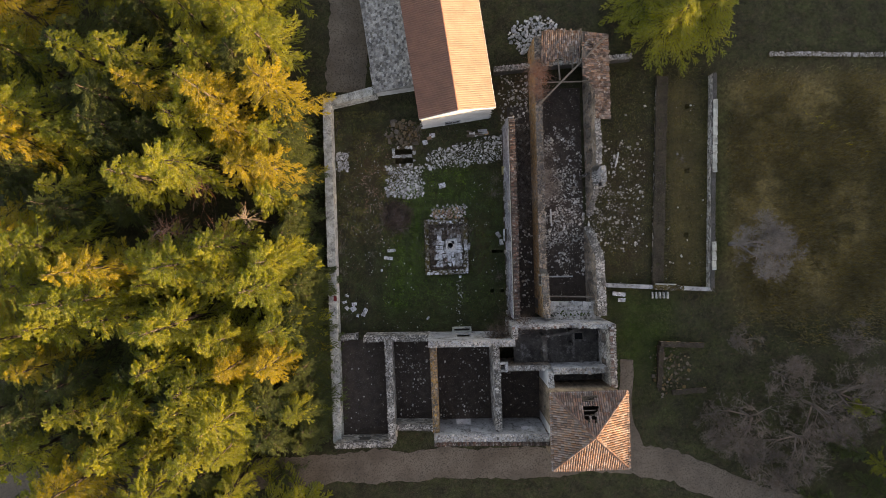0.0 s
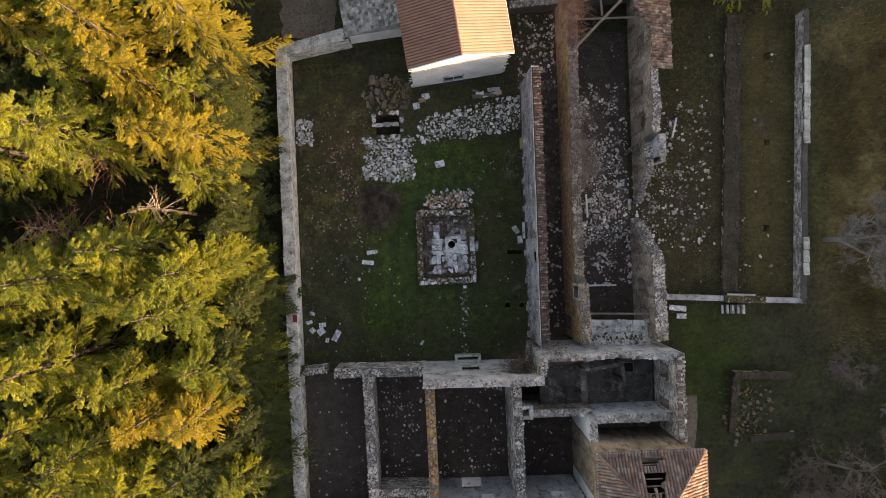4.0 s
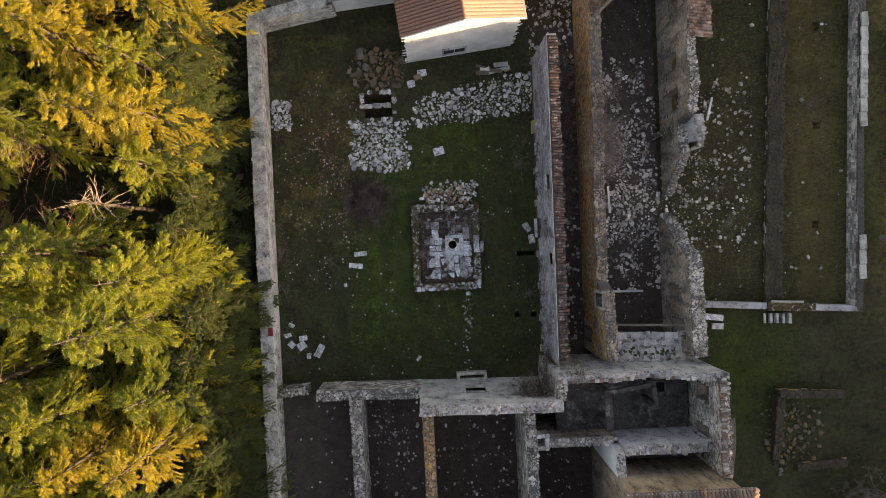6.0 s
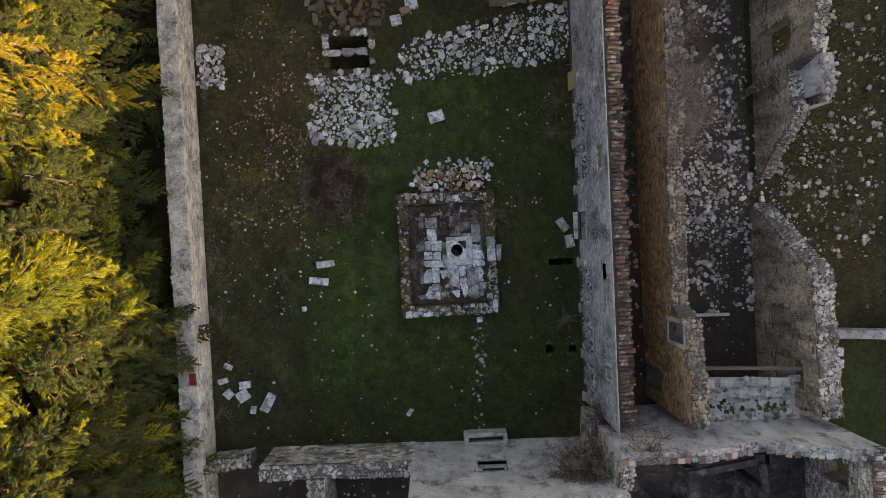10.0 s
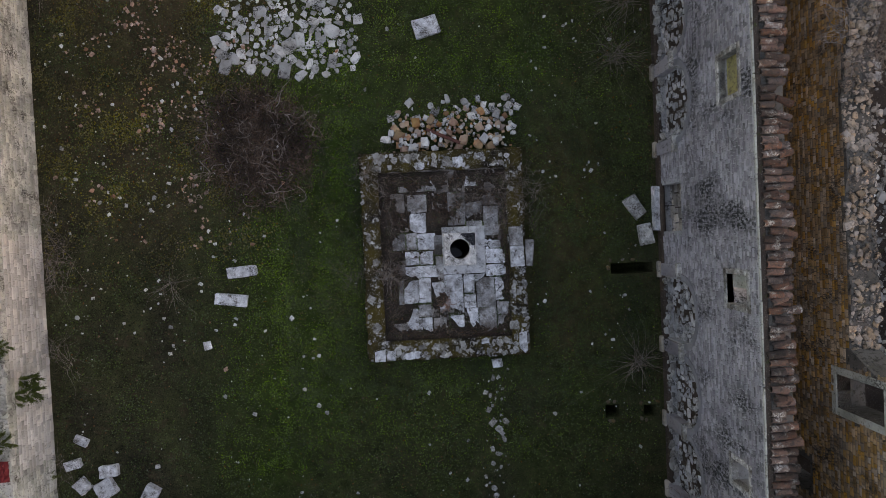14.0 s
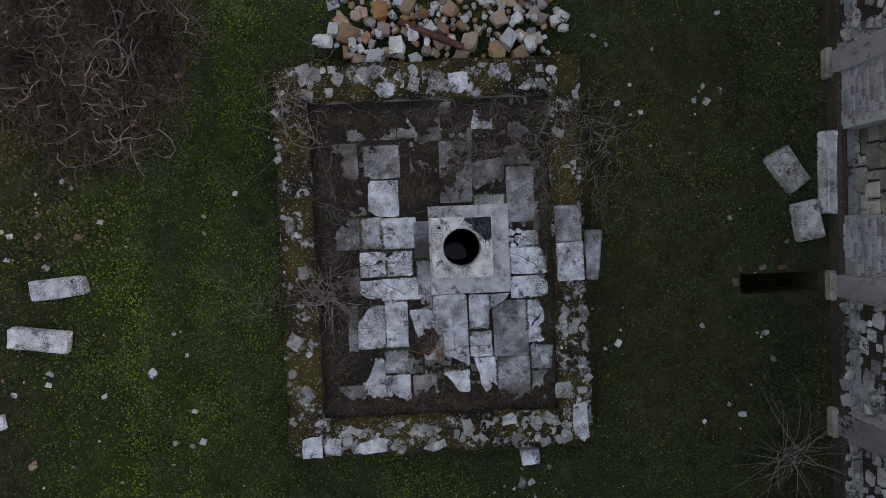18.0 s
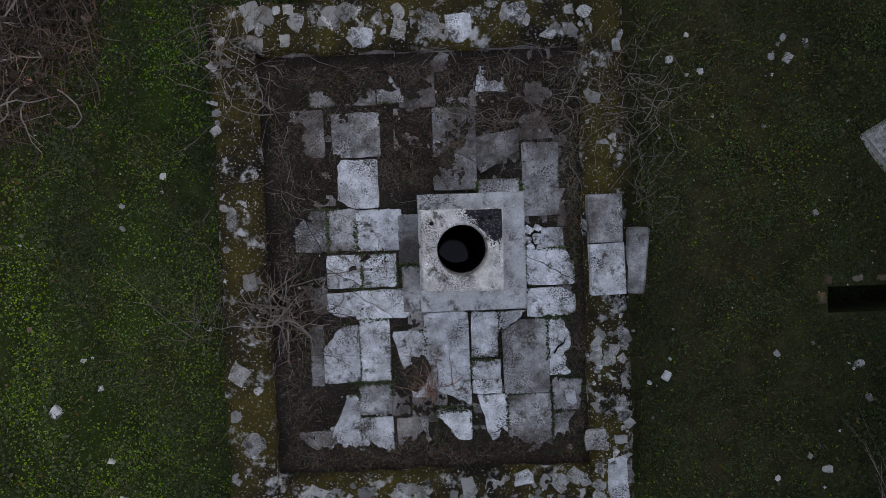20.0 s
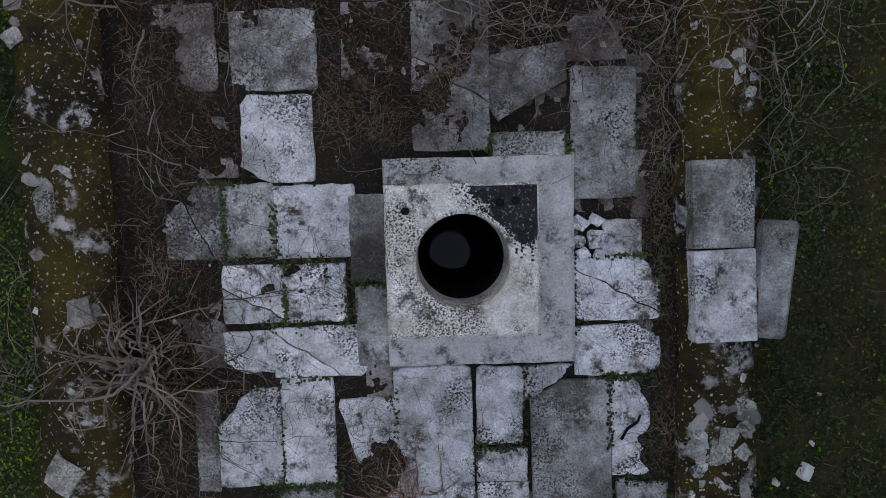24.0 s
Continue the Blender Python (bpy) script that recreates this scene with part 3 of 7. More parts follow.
ribbon("road", [(-70, -27.0), (-30, -26.3), (-8, -25.6), (8, -25.7), (19, -25.4), (26, -26.8), (34, -30.5), (60, -40)], 3.6, 0.045, M_DIRT, "pale dirt track with wheel marks", 3)
ribbon("road.001", [(20.3, -14.0), (20.0, -18.0), (20.2, -21.5), (21.5, -25.0)], 1.5, 0.05, M_DIRT, "worn footpath beside the tower", 5)


# ---- walls of the courtyard and the ranges ----
def top_east(u):
    """North part of the outer wall of the east range: standing to the north, fallen towards its south end."""
    y = 22.5 - u
    h = np.interp(y, [3.0, 3.4, 4.6, 6.0, 6.1, 8.1, 8.3, 9.8, 10.0, 13.0, 14.5, 23], [0.3, 0.7, 2.2, 3.9, 3.3, 3.2, 4.9, 5.2, 5.4, 5.0, 5.3, 5.3])
    return float(h) + 0.20 * noise.noise((u * 0.9, 4.4, 1)) + 0.16 * noise.noise((u * 3.1, 2.4, 1))


def top_east_south(u):
    """South part: rising from its broken north end."""
    y = 1.7 - u
    h = np.interp(y, [-9, -1.6, -0.5, 0.6, 1.3, 1.7], [5.2, 5.0, 3.4, 2.0, 0.9, 0.3])
    return float(h) + 0.14 * noise.noise((u * 0.9, 7.4, 1)) + 0.12 * noise.noise((u * 3.1, 5.4, 1))


def top_corridor(u):
    y = 22.5 - u
    h = np.interp(y, [-8, -5.7, -5.6, -3.4, -3.3, 4.5, 5.0, 12, 23], [5.7, 5.6, 5.35, 5.35, 4.0, 4.0, 4.3, 4.4, 4.9])
    return float(h) + 0.16 * noise.noise((u * 0.8, 9.4, 1)) + 0.12 * noise.noise((u * 2.7, 1.4, 1))


M_STONEO = surf("grey_limestone_block", (0.36, 0.35, 0.33), (0.22, 0.21, 0.195), (0.10, 0.095, 0.085), big=1.4, fine=14.0, speck=0.57, bump=0.6, rand="object", spread=0.45, moss=(0.10, 0.095, 0.04), moss_at=0.60, lich=((0.055, 0.053, 0.05), 3.0, 26.0, 0.50))
M_RING = surf("smooth_grey_ashlar", (0.25, 0.25, 0.265), (0.18, 0.18, 0.19), (0.12, 0.118, 0.115), big=1.3, fine=16.0, speck=0.6, bump=0.3, rand="object", spread=0.12)
M_PALEO = surf("pale_grey_block", (0.55, 0.53, 0.50), (0.38, 0.365, 0.345), (0.19, 0.18, 0.165), big=0.9, fine=12.0, speck=0.58, bump=0.5, rand="object", spread=0.25, moss=(0.16, 0.15, 0.11), moss_at=0.64)
M_CLOISO = surf("streaked_cloister_block", (0.335, 0.322, 0.342), (0.21, 0.20, 0.215), (0.12, 0.116, 0.114), big=0.8, fine=14.0, speck=0.57, bump=0.9, rand="object", spread=0.36, moss=(0.075, 0.074, 0.074), moss_at=0.575, stretch=(1, 1, 0.6), lich=((0.040, 0.042, 0.042), 0.75, 13.0, 0.515))
M_YELLOW = surf("faded_yellow_wood", (0.34, 0.30, 0.13), (0.27, 0.24, 0.12), (0.16, 0.14, 0.08), big=2.0, fine=10.0, bump=0.4)
w_west = Wall("wall_west", (-13.65, 16.6), (-13.55, -22.2), 0.9, 2.0, 1.9, rough=0.07, seed=2, core=M_PALE, label="long low wall of squared grey stone along the trees").stones(1, M_PALE, 0.15, 0.26, 0.02, 0.012, single=(15.5, 22.5, 0.0, 2.2), own=M_PALEO).stones(-1, M_PALE).crest(M_PALE, 0.17, 7, flat=0.22)
ARCHES = [(6.3, 8.1), (8.5, 10.6), (14.8, 16.7), (17.2, 19.2), (19.5, 21.5)]
M_RUBBLE = surf("arch_rubble", (0.54, 0.54, 0.55), (0.37, 0.365, 0.37), (0.12, 0.115, 0.105), big=1.6, fine=15.0, speck=0.56, bump=0.6, rand="island", spread=0.4, lich=((0.05, 0.048, 0.045), 3.0, 26.0, 0.48))
CWIN = [(9.1, 10.1, 4.2, 5.1, 0), (14.43, 15.17, 4.25, 5.2, 0), (19.1, 19.65, 4.2, 5.0, 0)]
w_cl = Wall("wall_cloister", (6.78, 13.6), (6.78, -8.2), 0.6, 5.7, 5.7, [(a, b, 0.3, 2.45, 0.85) for a, b in ARCHES] + [(11.9, 13.35, 0.15, 1.7, 0)] + CWIN, rough=0.0, seed=3, core=M_PLASTER, label="two-storey cloister wall of grey stone with small windows above blocked arches").stones(-1, M_CLOIS, 0.088, 0.165, 0.018, 0.012, single=(10.7, 15.0, 0.2, 3.2), own=M_CLOISO)
for k, (a, b) in enumerate(ARCHES):
    Wall("arch_blocking", (6.90, 13.6 - a), (6.90, 13.6 - b), 0.35, 2.45, 2.4, rough=0.05, seed=40 + k, core=M_SOIL, label="rough stones blocking an old arch")
    filled = []
    for _ in range(700):
        yy, zz, sz = RNG.uniform(13.6 - b, 13.6 - a), RNG.uniform(0.05, 2.4), RNG.uniform(0.10, 0.34)
        if all(math.hypot(yy - p, zz - q) > (sz + r) * 0.51 for p, q, r in filled):
            filled.append((yy, zz, sz))
    rocks("infill_stones", [(6.73, p, q, 0.12, r * 1.2, r * 0.95, RNG.uniform(-0.15, 0.15)) for p, q, r in filled], M_RUBBLE, bpy.data.objects["arch_blocking" if k == 0 else "arch_blocking.%03d" % k])
Wall("niche_blocking", (6.95, 1.75), (6.95, 0.2), 0.2, 1.7, rough=0.0, seed=46, core=M_SOIL, label="rough stones at the back of a niche").stones(-1, M_STONE, 0.22, 0.3, 0.05, 0.03)
w_2 = Wall("wall_corridor", (10.1, 22.5), (10.1, -8.2), 0.75, 4.3, 4.3, [(26.2, 27.1, 3.45, 5.1, 0), (29.0, 29.9, 0.1, 2.2, 0)], seed=4, top=top_corridor, label="ruined brown stone wall of the corridor").stones(-1, M_BROWN, 0.11, 0.18, 0.02, 0.012).stones(1, M_RUINFACE, 0.14, 0.22).crest(M_RUINFACE, 0.17, 5, flat=0.6)
w_3 = Wall("wall_east_range", (16.33, 22.5), (16.36, 3.0), 0.6, 5.1, 5.2, [(1.5, 2.4, 2.2, 3.6, 0), (6.0, 6.9, 2.4, 3.8, 0), (9.6, 10.7, 1.2, 3.3, 0.35), (12.2, 13.6, 0.9, 3.4, 0.4)], seed=5, top=top_east, label="ruined outer wall of the east range, fallen at its broken end").stones(-1, M_RUINFACE, 0.12, 0.19, 0.02, 0.014, 0.97).stones(1, M_STONE).crest(M_STONE, 0.16)
w_3s = Wall("wall_east_range.001", (16.12, 1.7), (16.25, -8.2), 0.95, 5.1, 5.2, [(5.2, 6.1, 1.6, 3.2, 0), (7.6, 8.7, 1.8, 3.9, 0.2)], seed=27, top=top_east_south, label="thick outer wall of the east range with a broken sloping end").stones(-1, M_RUINFACE, 0.12, 0.19, 0.02, 0.014, 0.97).stones(1, M_STONE).crest(M_STONE, 0.17)
w_bt = Wall("wall_buttress", (16.93, 8.2), (16.93, 6.0), 0.55, 4.7, 4.5, rough=0.25, seed=28, core=M_PLASTER, label="whitewashed stub of thick wall left standing at the breach").stones(1, M_STONE, 0.2, 0.3, 0.04).crest(M_STONE, 0.22)
w_st = Wall("wall_stub", (15.35, 7.45), (16.02, 7.75), 0.32, 0.7, 2.6, rough=0.12, seed=29, label="broken end of a cross wall inside the east range").stones(1, M_RUINFACE).stones(-1, M_RUINFACE).crest(M_STONE, 0.14)
w_s0 = Wall("wall_south_stub", (-13.0, -10.35), (-11.0, -10.2), 0.6, 1.4, 1.0, rough=0.2, seed=26, label="short broken stub of a rubble wall").stones(1, M_STONE, 0.16, 0.24).crest(M_STONE)
w_s1 = Wall("wall_south_low", (-10.1, -10.3), (-2.6, -10.4), 0.7, 2.6, 3.0, rough=0.22, seed=6, label="low broken rubble wall").stones(1, M_STONE).crest(M_STONE)
w_s2 = Wall("wall_south_high", (-2.75, -10.4), (6.4, -10.55), 0.65, 7.2, 7.2, [(3.15, 4.55, 3.0, 4.2, 0), (6.9, 8.1, 4.4, 5.6, 0)], rough=0.12, seed=7, core=M_PLASTER, label="tall plastered wall with window niches").stones(1, M_PLASTER, 0.13, 0.24, 0.014, 0.014, 0.9).crest(M_STONE, 0.17, 4, flat=0.6)
w_a = Wall("wall_room", (-7.35, -10.6), (-7.2, -22.1), 0.75, 3.0, 3.0, rough=0.2, seed=8, label="rubble cross wall between roofless rooms").stones(1, M_STONE).stones(-1, M_STONE).crest(M_STONE)
w_b = Wall("wall_room.001", (-2.3, -10.8), (-2.2, -20.4), 0.65, 5.3, 5.3, rough=0.2, seed=9, label="mossy cross wall between roofless rooms").stones(1, M_BROWN).stones(-1, M_BROWN).crest(M_BROWN)
w_c = Wall("wall_room.002", (4.55, -10.9), (4.65, -20.4), 0.7, 5.4, 5.4, rough=0.45, seed=10, label="broken cross wall between roofless rooms").stones(1, M_STONE).stones(-1, M_STONE).crest(M_STONE)
w_d = Wall("wall_tower_west", (10.3, -13.9), (10.2, -21.0), 0.6, 6.0, 6.9, rough=0.1, seed=11, core=M_WASH, label="whitewashed high wall beside the tower").crest(M_STONE)
w_sA = Wall("wall_street", (-13.6, -22.2), (-7.2, -22.2), 0.7, 2.8, 2.6, [(2.7, 3.7, 1.0, 2.0, 0)], rough=0.2, seed=12, label="rubble wall towards the track").stones(1, M_STONE).crest(M_STONE)
w_sB = Wall("wall_street.001", (-7.0, -20.4), (-2.3, -20.6), 0.7, 2.5, 2.5, rough=0.2, seed=13, label="low wall closing a roofless room").stones(1, M_STONE).crest(M_STONE)
w_sC = Wall("wall_street.002", (-2.4, -20.7), (10.1, -20.9), 0.8, 6.0, 6.2, [(4.0, 5.0, 3.6, 5.0, 0), (2.5, 4.2, 0.1, 2.3, 0), (9.6, 10.8, 3.4, 4.6, 0)], rough=0.1, seed=14, core=M_PLASTER, label="plastered wall towards the track with a tiled cornice").stones(1, M_PLASTER, 0.2, 0.4, 0.008, 0.012, 0.35).crest(M_STONE)
top_block = lambda u: float(np.interp(u, [0, 4.3, 5.8, 6.4, 7.4, 10.8], [6.9, 6.75, 6.1, 6.0, 6.6, 7.4])) + 0.08 * noise.noise((u * 2.3, 1.0, 3.0))
w_tN = Wall("wall_block_north", (6.2, -8.85), (17.0, -9.05), 0.45, 6.8, 7.4, seed=15, top=top_block, core=M_PLASTER, label="high plastered wall with a broken brick cornice").stones(1, M_PLASTER, 0.13, 0.24, 0.014, 0.014, 0.9).crest(M_STONE, 0.15, 3, flat=0.4)
w_tE = Wall("wall_block_east", (16.6, -9.3), (16.65, -15.4), 0.65, 7.4, 7.6, [(0.8, 1.7, 4.3, 5.9, 0), (3.6, 4.3, 4.2, 5.8, 0)], rough=0.2, seed=16, label="high outer wall of the roofless block").stones(1, M_STONE, 0.13, 0.2).stones(-1, M_STONE, 0.13, 0.2).crest(M_STONE, 0.2)
w_tW = Wall("wall_block_west", (6.5, -9.1), (6.4, -10.3), 0.6, 6.7, 6.7, rough=0.1, seed=17, label="stub of a high wall").stones(-1, M_STONE).crest(M_STONE)
w_tM = Wall("wall_block_middle", (10.5, -13.8), (16.3, -13.8), 0.6, 6.5, 6.6, rough=0.22, seed=18, core=M_PLASTER, label="high inner wall with a broken top").stones(1, M_PLASTER, 0.13, 0.24, 0.014, 0.012, 0.7).crest(M_STONE, 0.22, flat=0.6)
w_tM2 = Wall("wall_block_low", (4.8, -13.7), (10.5, -13.7), 0.6, 4.7, 4.7, rough=0.15, seed=19, core=M_RUINFACE, label="mossy low inner wall").stones(1, M_RUINFACE).crest(M_STONE)
w_n = Wall("wall_north", (-14.0, 16.6), (-8.0, 17.8), 0.9, 1.7, 2.4, rough=0.06, seed=20, core=M_PALE, label="pale rubble wall joining the outbuilding").stones(-1, M_PALE).crest(M_PALE, 0.14, 7, flat=0.12)
w_e = Wall("wall_garden_east", (31.1, 19.0), (30.1, -6.2), 0.45, 1.2, 1.2, rough=0.1, seed=21, label="long low garden wall, partly with flat coping").stones(-1, M_STONE).crest(M_MORTAR, 0.15)
M_BANK = surf("earth_bank", (0.085, 0.066, 0.045), (0.055, 0.044, 0.031), (0.022, 0.019, 0.014), big=0.8, fine=9.0, speck=0.52, bump=1.0, moss=(0.05, 0.055, 0.02), moss_at=0.55, spots=(0.19, 0.165, 0.13), spots_at=0.62)
w_g = Wall("wall_garden_inner", (25.3, 19.0), (24.1, -5.6), 1.3, 0.4, 0.35, rough=0.3, seed=22, core=M_BANK, label="broad low overgrown garden bank with a few stones").stones(-1, M_STONE, keep=0.3).crest(M_BANK, 0.22, 8, flat=0.5)
w_gs = Wall("wall_garden_south", (16.9, -5.1), (30.2, -6.0), 0.45, 0.9, 0.9, rough=0.05, seed=23, core=M_PLASTER, label="low garden wall with pale coping")
w_gn = Wall("wall_garden_north", (5.6, 20.0), (21.5, 21.2), 0.6, 1.6, 1.4, rough=0.15, seed=24, label="low wall north of the ruins").crest(M_STONE)
w_gf = Wall("wall_field", (38.0, 21.3), (60.0, 20.6), 0.5, 0.35, 0.3, rough=0.25, seed=25, core=M_MOSS, label="low broken field wall at the edge of the meadow").crest(M_STONE, 0.14)
for k, (a, b, h0, h1) in enumerate([((24.1, -12.2), (29.3, -12.6), 0.9, 0.4), ((24.2, -12.4), (24.0, -17.8), 0.8, 0.2), ((25.5, -18.0), (29.5, -17.8), 0.3, 0.35)]):
    Wall("ruined_hut_wall", a, b, 0.55, h0, h1, rough=0.3, seed=60 + k, core=M_SOIL, label="remains of a small hut wall in the grass").stones(1, M_BROWN, keep=0.4).crest(M_BANK, 0.24)
# coping slabs on the garden wall
for i in range(8):
    slab("coping", 30.95 - 0.041 * i * 1.05, 15.4 - i * 1.05, 1.42, 0.52, 1.03, 0.16, M_PALE, w_e.ob, 0.02, rz=2.3)
for i in range(3):
    slab("coping", 30.35 - 0.04 * i, -1.0 - i * 1.1, 1.4, 0.5, 1.06, 0.14, M_PALE, w_e.ob, 0.02, rz=2.3)


def frame_parts(parent, w, cx0, cx1, z0, z1, wide=0.16, deep=0.2, side=-1, material=M_LICHEN):
    """A stone window surround of four bars on wall w."""
    for nm, u0, u1, v0, v1 in (("sill", cx0 - wide, cx1 + wide, z0 - wide, z0), ("lintel", cx0 - wide, cx1 + wide, z1, z1 + wide), ("jamb", cx0 - wide, cx0, z0, z1), ("jamb", cx1, cx1 + wide, z0, z1)):
        bm = bmesh.new()
        block(bm, 0, 0, 0, u1 - u0, deep, v1 - v0, 0.015)
        ob = part(nm, bm, material, parent)
        p = w.at((u0 + u1) / 2, side, (v0 + v1) / 2, 0.03 - deep / 2)
        ob.matrix_world = pose(*p, 0, 0, math.degrees(math.atan2(w.d.y, w.d.x)))


for k, (a, b, c, d, _) in enumerate(CWIN):
    win = tagged(new("window_%d" % (k + 1)), "small stone-framed window high in the cloister wall", "window", kind="structure")
    frame_parts(win, w_cl, a, b, c, d, 0.14)
win = tagged(new("window_4"), "empty stone window frame standing in the broken wall", "window", kind="structure")
frame_parts(win, w_2, 26.2, 27.1, 3.45, 5.1, 0.2, 0.4, material=M_PALE)
win = tagged(new("window_5"), "blocked window with a shallow stone surround", "window", kind="structure")
frame_parts(win, w_s2, 3.15, 4.55, 3.0, 4.2, 0.15, 0.2, 1, M_LICHEN)
slab("blocking", 1.1, -10.6, 3.6, 1.44, 0.3, 1.24, M_PLASTER, win, 0.01)
# Black plate on the blocking, painting the dark of a narrow opening.
slab("slit", 1.15, -10.44, 3.3, 1.0, 0.03, 0.36, M_DARK, win, 0.005)
win = tagged(new("window_6"), "dark opening with a broken stone surround in the tall wall", "window", kind="structure")
frame_parts(win, w_s2, 6.9, 8.1, 4.4, 5.6, 0.12, 0.2, 1, M_LICHEN)
trough = thing("stone_trough", 1.05, -9.85, 0, "stone trough with a thick pale rim against the wall", "trough")
for cx, cy, sx, sy in ((-1.0, 0, 0.22, 0.6), (1.0, 0, 0.22, 0.6), (0, 0.22, 1.8, 0.18), (0, -0.2, 1.8, 0.2)):
    slab("rim", cx, cy, 0.45, sx, sy, 0.9, M_PALE, trough, 0.025, jit=0.02)
slab("bottom", 0, 0, 0.2, 1.8, 0.3, 0.3, M_SOIL, trough, 0.0)
slab("shutter", 6.70, 4.0, 4.65, 0.06, 0.98, 0.88, M_YELLOW, bpy.data.objects["window_1"], 0.01, label="faded yellow boards closing the window")
slab("infill", 6.72, -0.98, 4.7, 0.2, 0.4, 0.92, M_PALE, bpy.data.objects["window_2"], 0.02, label="pale stone closing half the window")
yb = thing("board", 6.30, 8.55, 0, "faded yellow board leaning on the cloister wall", "board")
slab("panel", 0, 0, 0.5, 0.06, 0.95, 1.05, M_YELLOW, yb, 0.01).rotation_euler = (0, 0.2, 0)
# smooth stone rings round the arches
for k, (a, b) in enumerate(ARCHES):
    ring = tagged(new("arch_ring"), "smooth grey stone ring round a blocked arch", "arch", kind="structure")
    o = (a, b, 0.3, 2.45, 0.85)
    mid, half = (a + b) / 2, (b - a) / 2
    edge = [(mid + half * math.cos(t), 1.6 + 0.85 * math.sin(t)) for t in np.linspace(math.pi, 0, 12)]
    outer = [(mid + (half + 0.17) * math.cos(t), 1.6 + 1.02 * math.sin(t)) for t in np.linspace(math.pi, 0, 12)]
    for i in range(11):
        V = [w_cl.at(u, -1, v, q) for q in (0.0, 0.035) for u, v in (edge[i], edge[i + 1], outer[i + 1], outer[i])]
        V += [w_cl.at(u, -1, v, -0.15) for u, v in (edge[i], edge[i + 1])]
        link("voussoir", V, [(4, 5, 6, 7), (0, 4, 7, 3), (1, 2, 6, 5), (3, 7, 6, 2), (8, 9, 5, 4)], M_RING, ring)
# low footing with loose stones before the arches
foot = tagged(slab("footing", 6.49, 2.7, 0.14, 0.16, 21.0, 0.34, M_SOIL, None, 0.04), "low earthy footing strewn with stones along the cloister wall", "footing", kind="structure")
frng = np.random.default_rng(12)
for k in range(170):
    y, q = 13.6 - frng.uniform(*ARCHES[k % 5]), 0.05 + 0.20 * frng.random() ** 2
    rock_part("stone", 6.52 + frng.uniform(-0.07, 0.1), y, 0.32, q * 0.8, q * 1.25, q * 0.4, frng.uniform(-25, 25), M_STONEO, foot, 5)
# piers and imposts of the cloister arches
for y in (5.3, 8.4, 3.0 - 0.15, -0.95, -3.35, -5.75, -8.05):
    pier = thing("pier", 6.48, y, 0, "squared stone pier with a moulded impost", "pier", "piers of the blocked arches")
    slab("shaft", 0.05, 0, 0.72, 0.26, 0.40, 1.44, M_CLOIS, pier, 0.02)
    slab("impost", 0.03, 0, 1.52, 0.36, 0.52, 0.16, M_LICHEN, pier, 0.03)
    slab("base", 0.03, 0, 0.08, 0.38, 0.52, 0.2, M_STONE, pier, 0.03)


# ---- clay tiles ----
def tile_mesh(name, material, length=0.46, r0=0.115, r1=0.09, segs=6, up=True):
    """A half-round roof tile, lying along x, wider at its low end."""
    V, Fc = [], []
    for x, r in ((0, r1), (length, r0)):
        for q in (r, r - 0.018):
            V += [(x, q * math.cos(math.pi * k / segs), q * math.sin(math.pi * k / segs) * (1 if up else -1)) for k in range(segs + 1)]
    n = segs + 1
    for k in range(segs):
        Fc += [(k, k + 1, 2 * n + k + 1, 2 * n + k), (n + k, 3 * n + k, 3 * n + k + 1, n + k + 1), (k, n + k, n + k + 1, k + 1), (2 * n + k, 2 * n + k + 1, 3 * n + k + 1, 3 * n + k)]
    me = bpy.data.meshes.new(name)
    me.from_pydata(V, [], Fc)
    me.materials.append(material)
    return me


M_TILEO = surf("old_clay_tile", (0.118, 0.070, 0.056), (0.078, 0.057, 0.049), (0.038, 0.034, 0.031), big=1.8, fine=18.0, speck=0.53, bump=0.6, rand="object", spread=0.55, moss=(0.24, 0.22, 0.19), moss_at=0.62, dirt=(0.045, 0.038, 0.034), dirt_at=0.50, dirt_scale=5.0, lich=((0.30, 0.29, 0.265), 4.0, 26.0, 0.54))
M_TILEP = surf("pale_old_clay_tile", (0.200, 0.134, 0.110), (0.135, 0.093, 0.082), (0.12, 0.095, 0.082), big=1.2, fine=14.0, speck=0.57, bump=0.5, rand="object", spread=0.35, moss=(0.30, 0.27, 0.235), moss_at=0.60, dirt=(0.09, 0.075, 0.066), dirt_at=0.55, dirt_scale=3.0)
TILE, PTILE = tile_mesh("tile", M_TILEO), tile_mesh("tile", M_TILEP)
eaves = tagged(new("tile_row"), "row of loose old half-round clay tiles on the wall top", "roof tiles", kind="structure")
y = 13.3
while y > -8.0:
    n = 2 if RNG.random() > 0.15 else int(RNG.integers(1, 4))
    for k in range(n):
        ob = new("tile", TILE)
        ob.parent = eaves
        loose = RNG.random() < 0.14
        ob.matrix_basis = pose(6.60 + 0.25 * k + RNG.uniform(-0.04, 0.04) + (0.12 if loose else 0), y + RNG.uniform(-0.02, 0.02), 5.74 - 0.045 * k + RNG.uniform(0, 0.02), RNG.uniform(-8, 8), 5 + RNG.uniform(-3, 3), RNG.uniform(-7, 7) + (RNG.uniform(-25, 25) if loose else 0)) @ Matrix.Diagonal((RNG.uniform(0.66, 0.9), RNG.uniform(0.75, 0.98), 1, 1))
    y -= RNG.uniform(0.165, 0.205)
y = 13.5
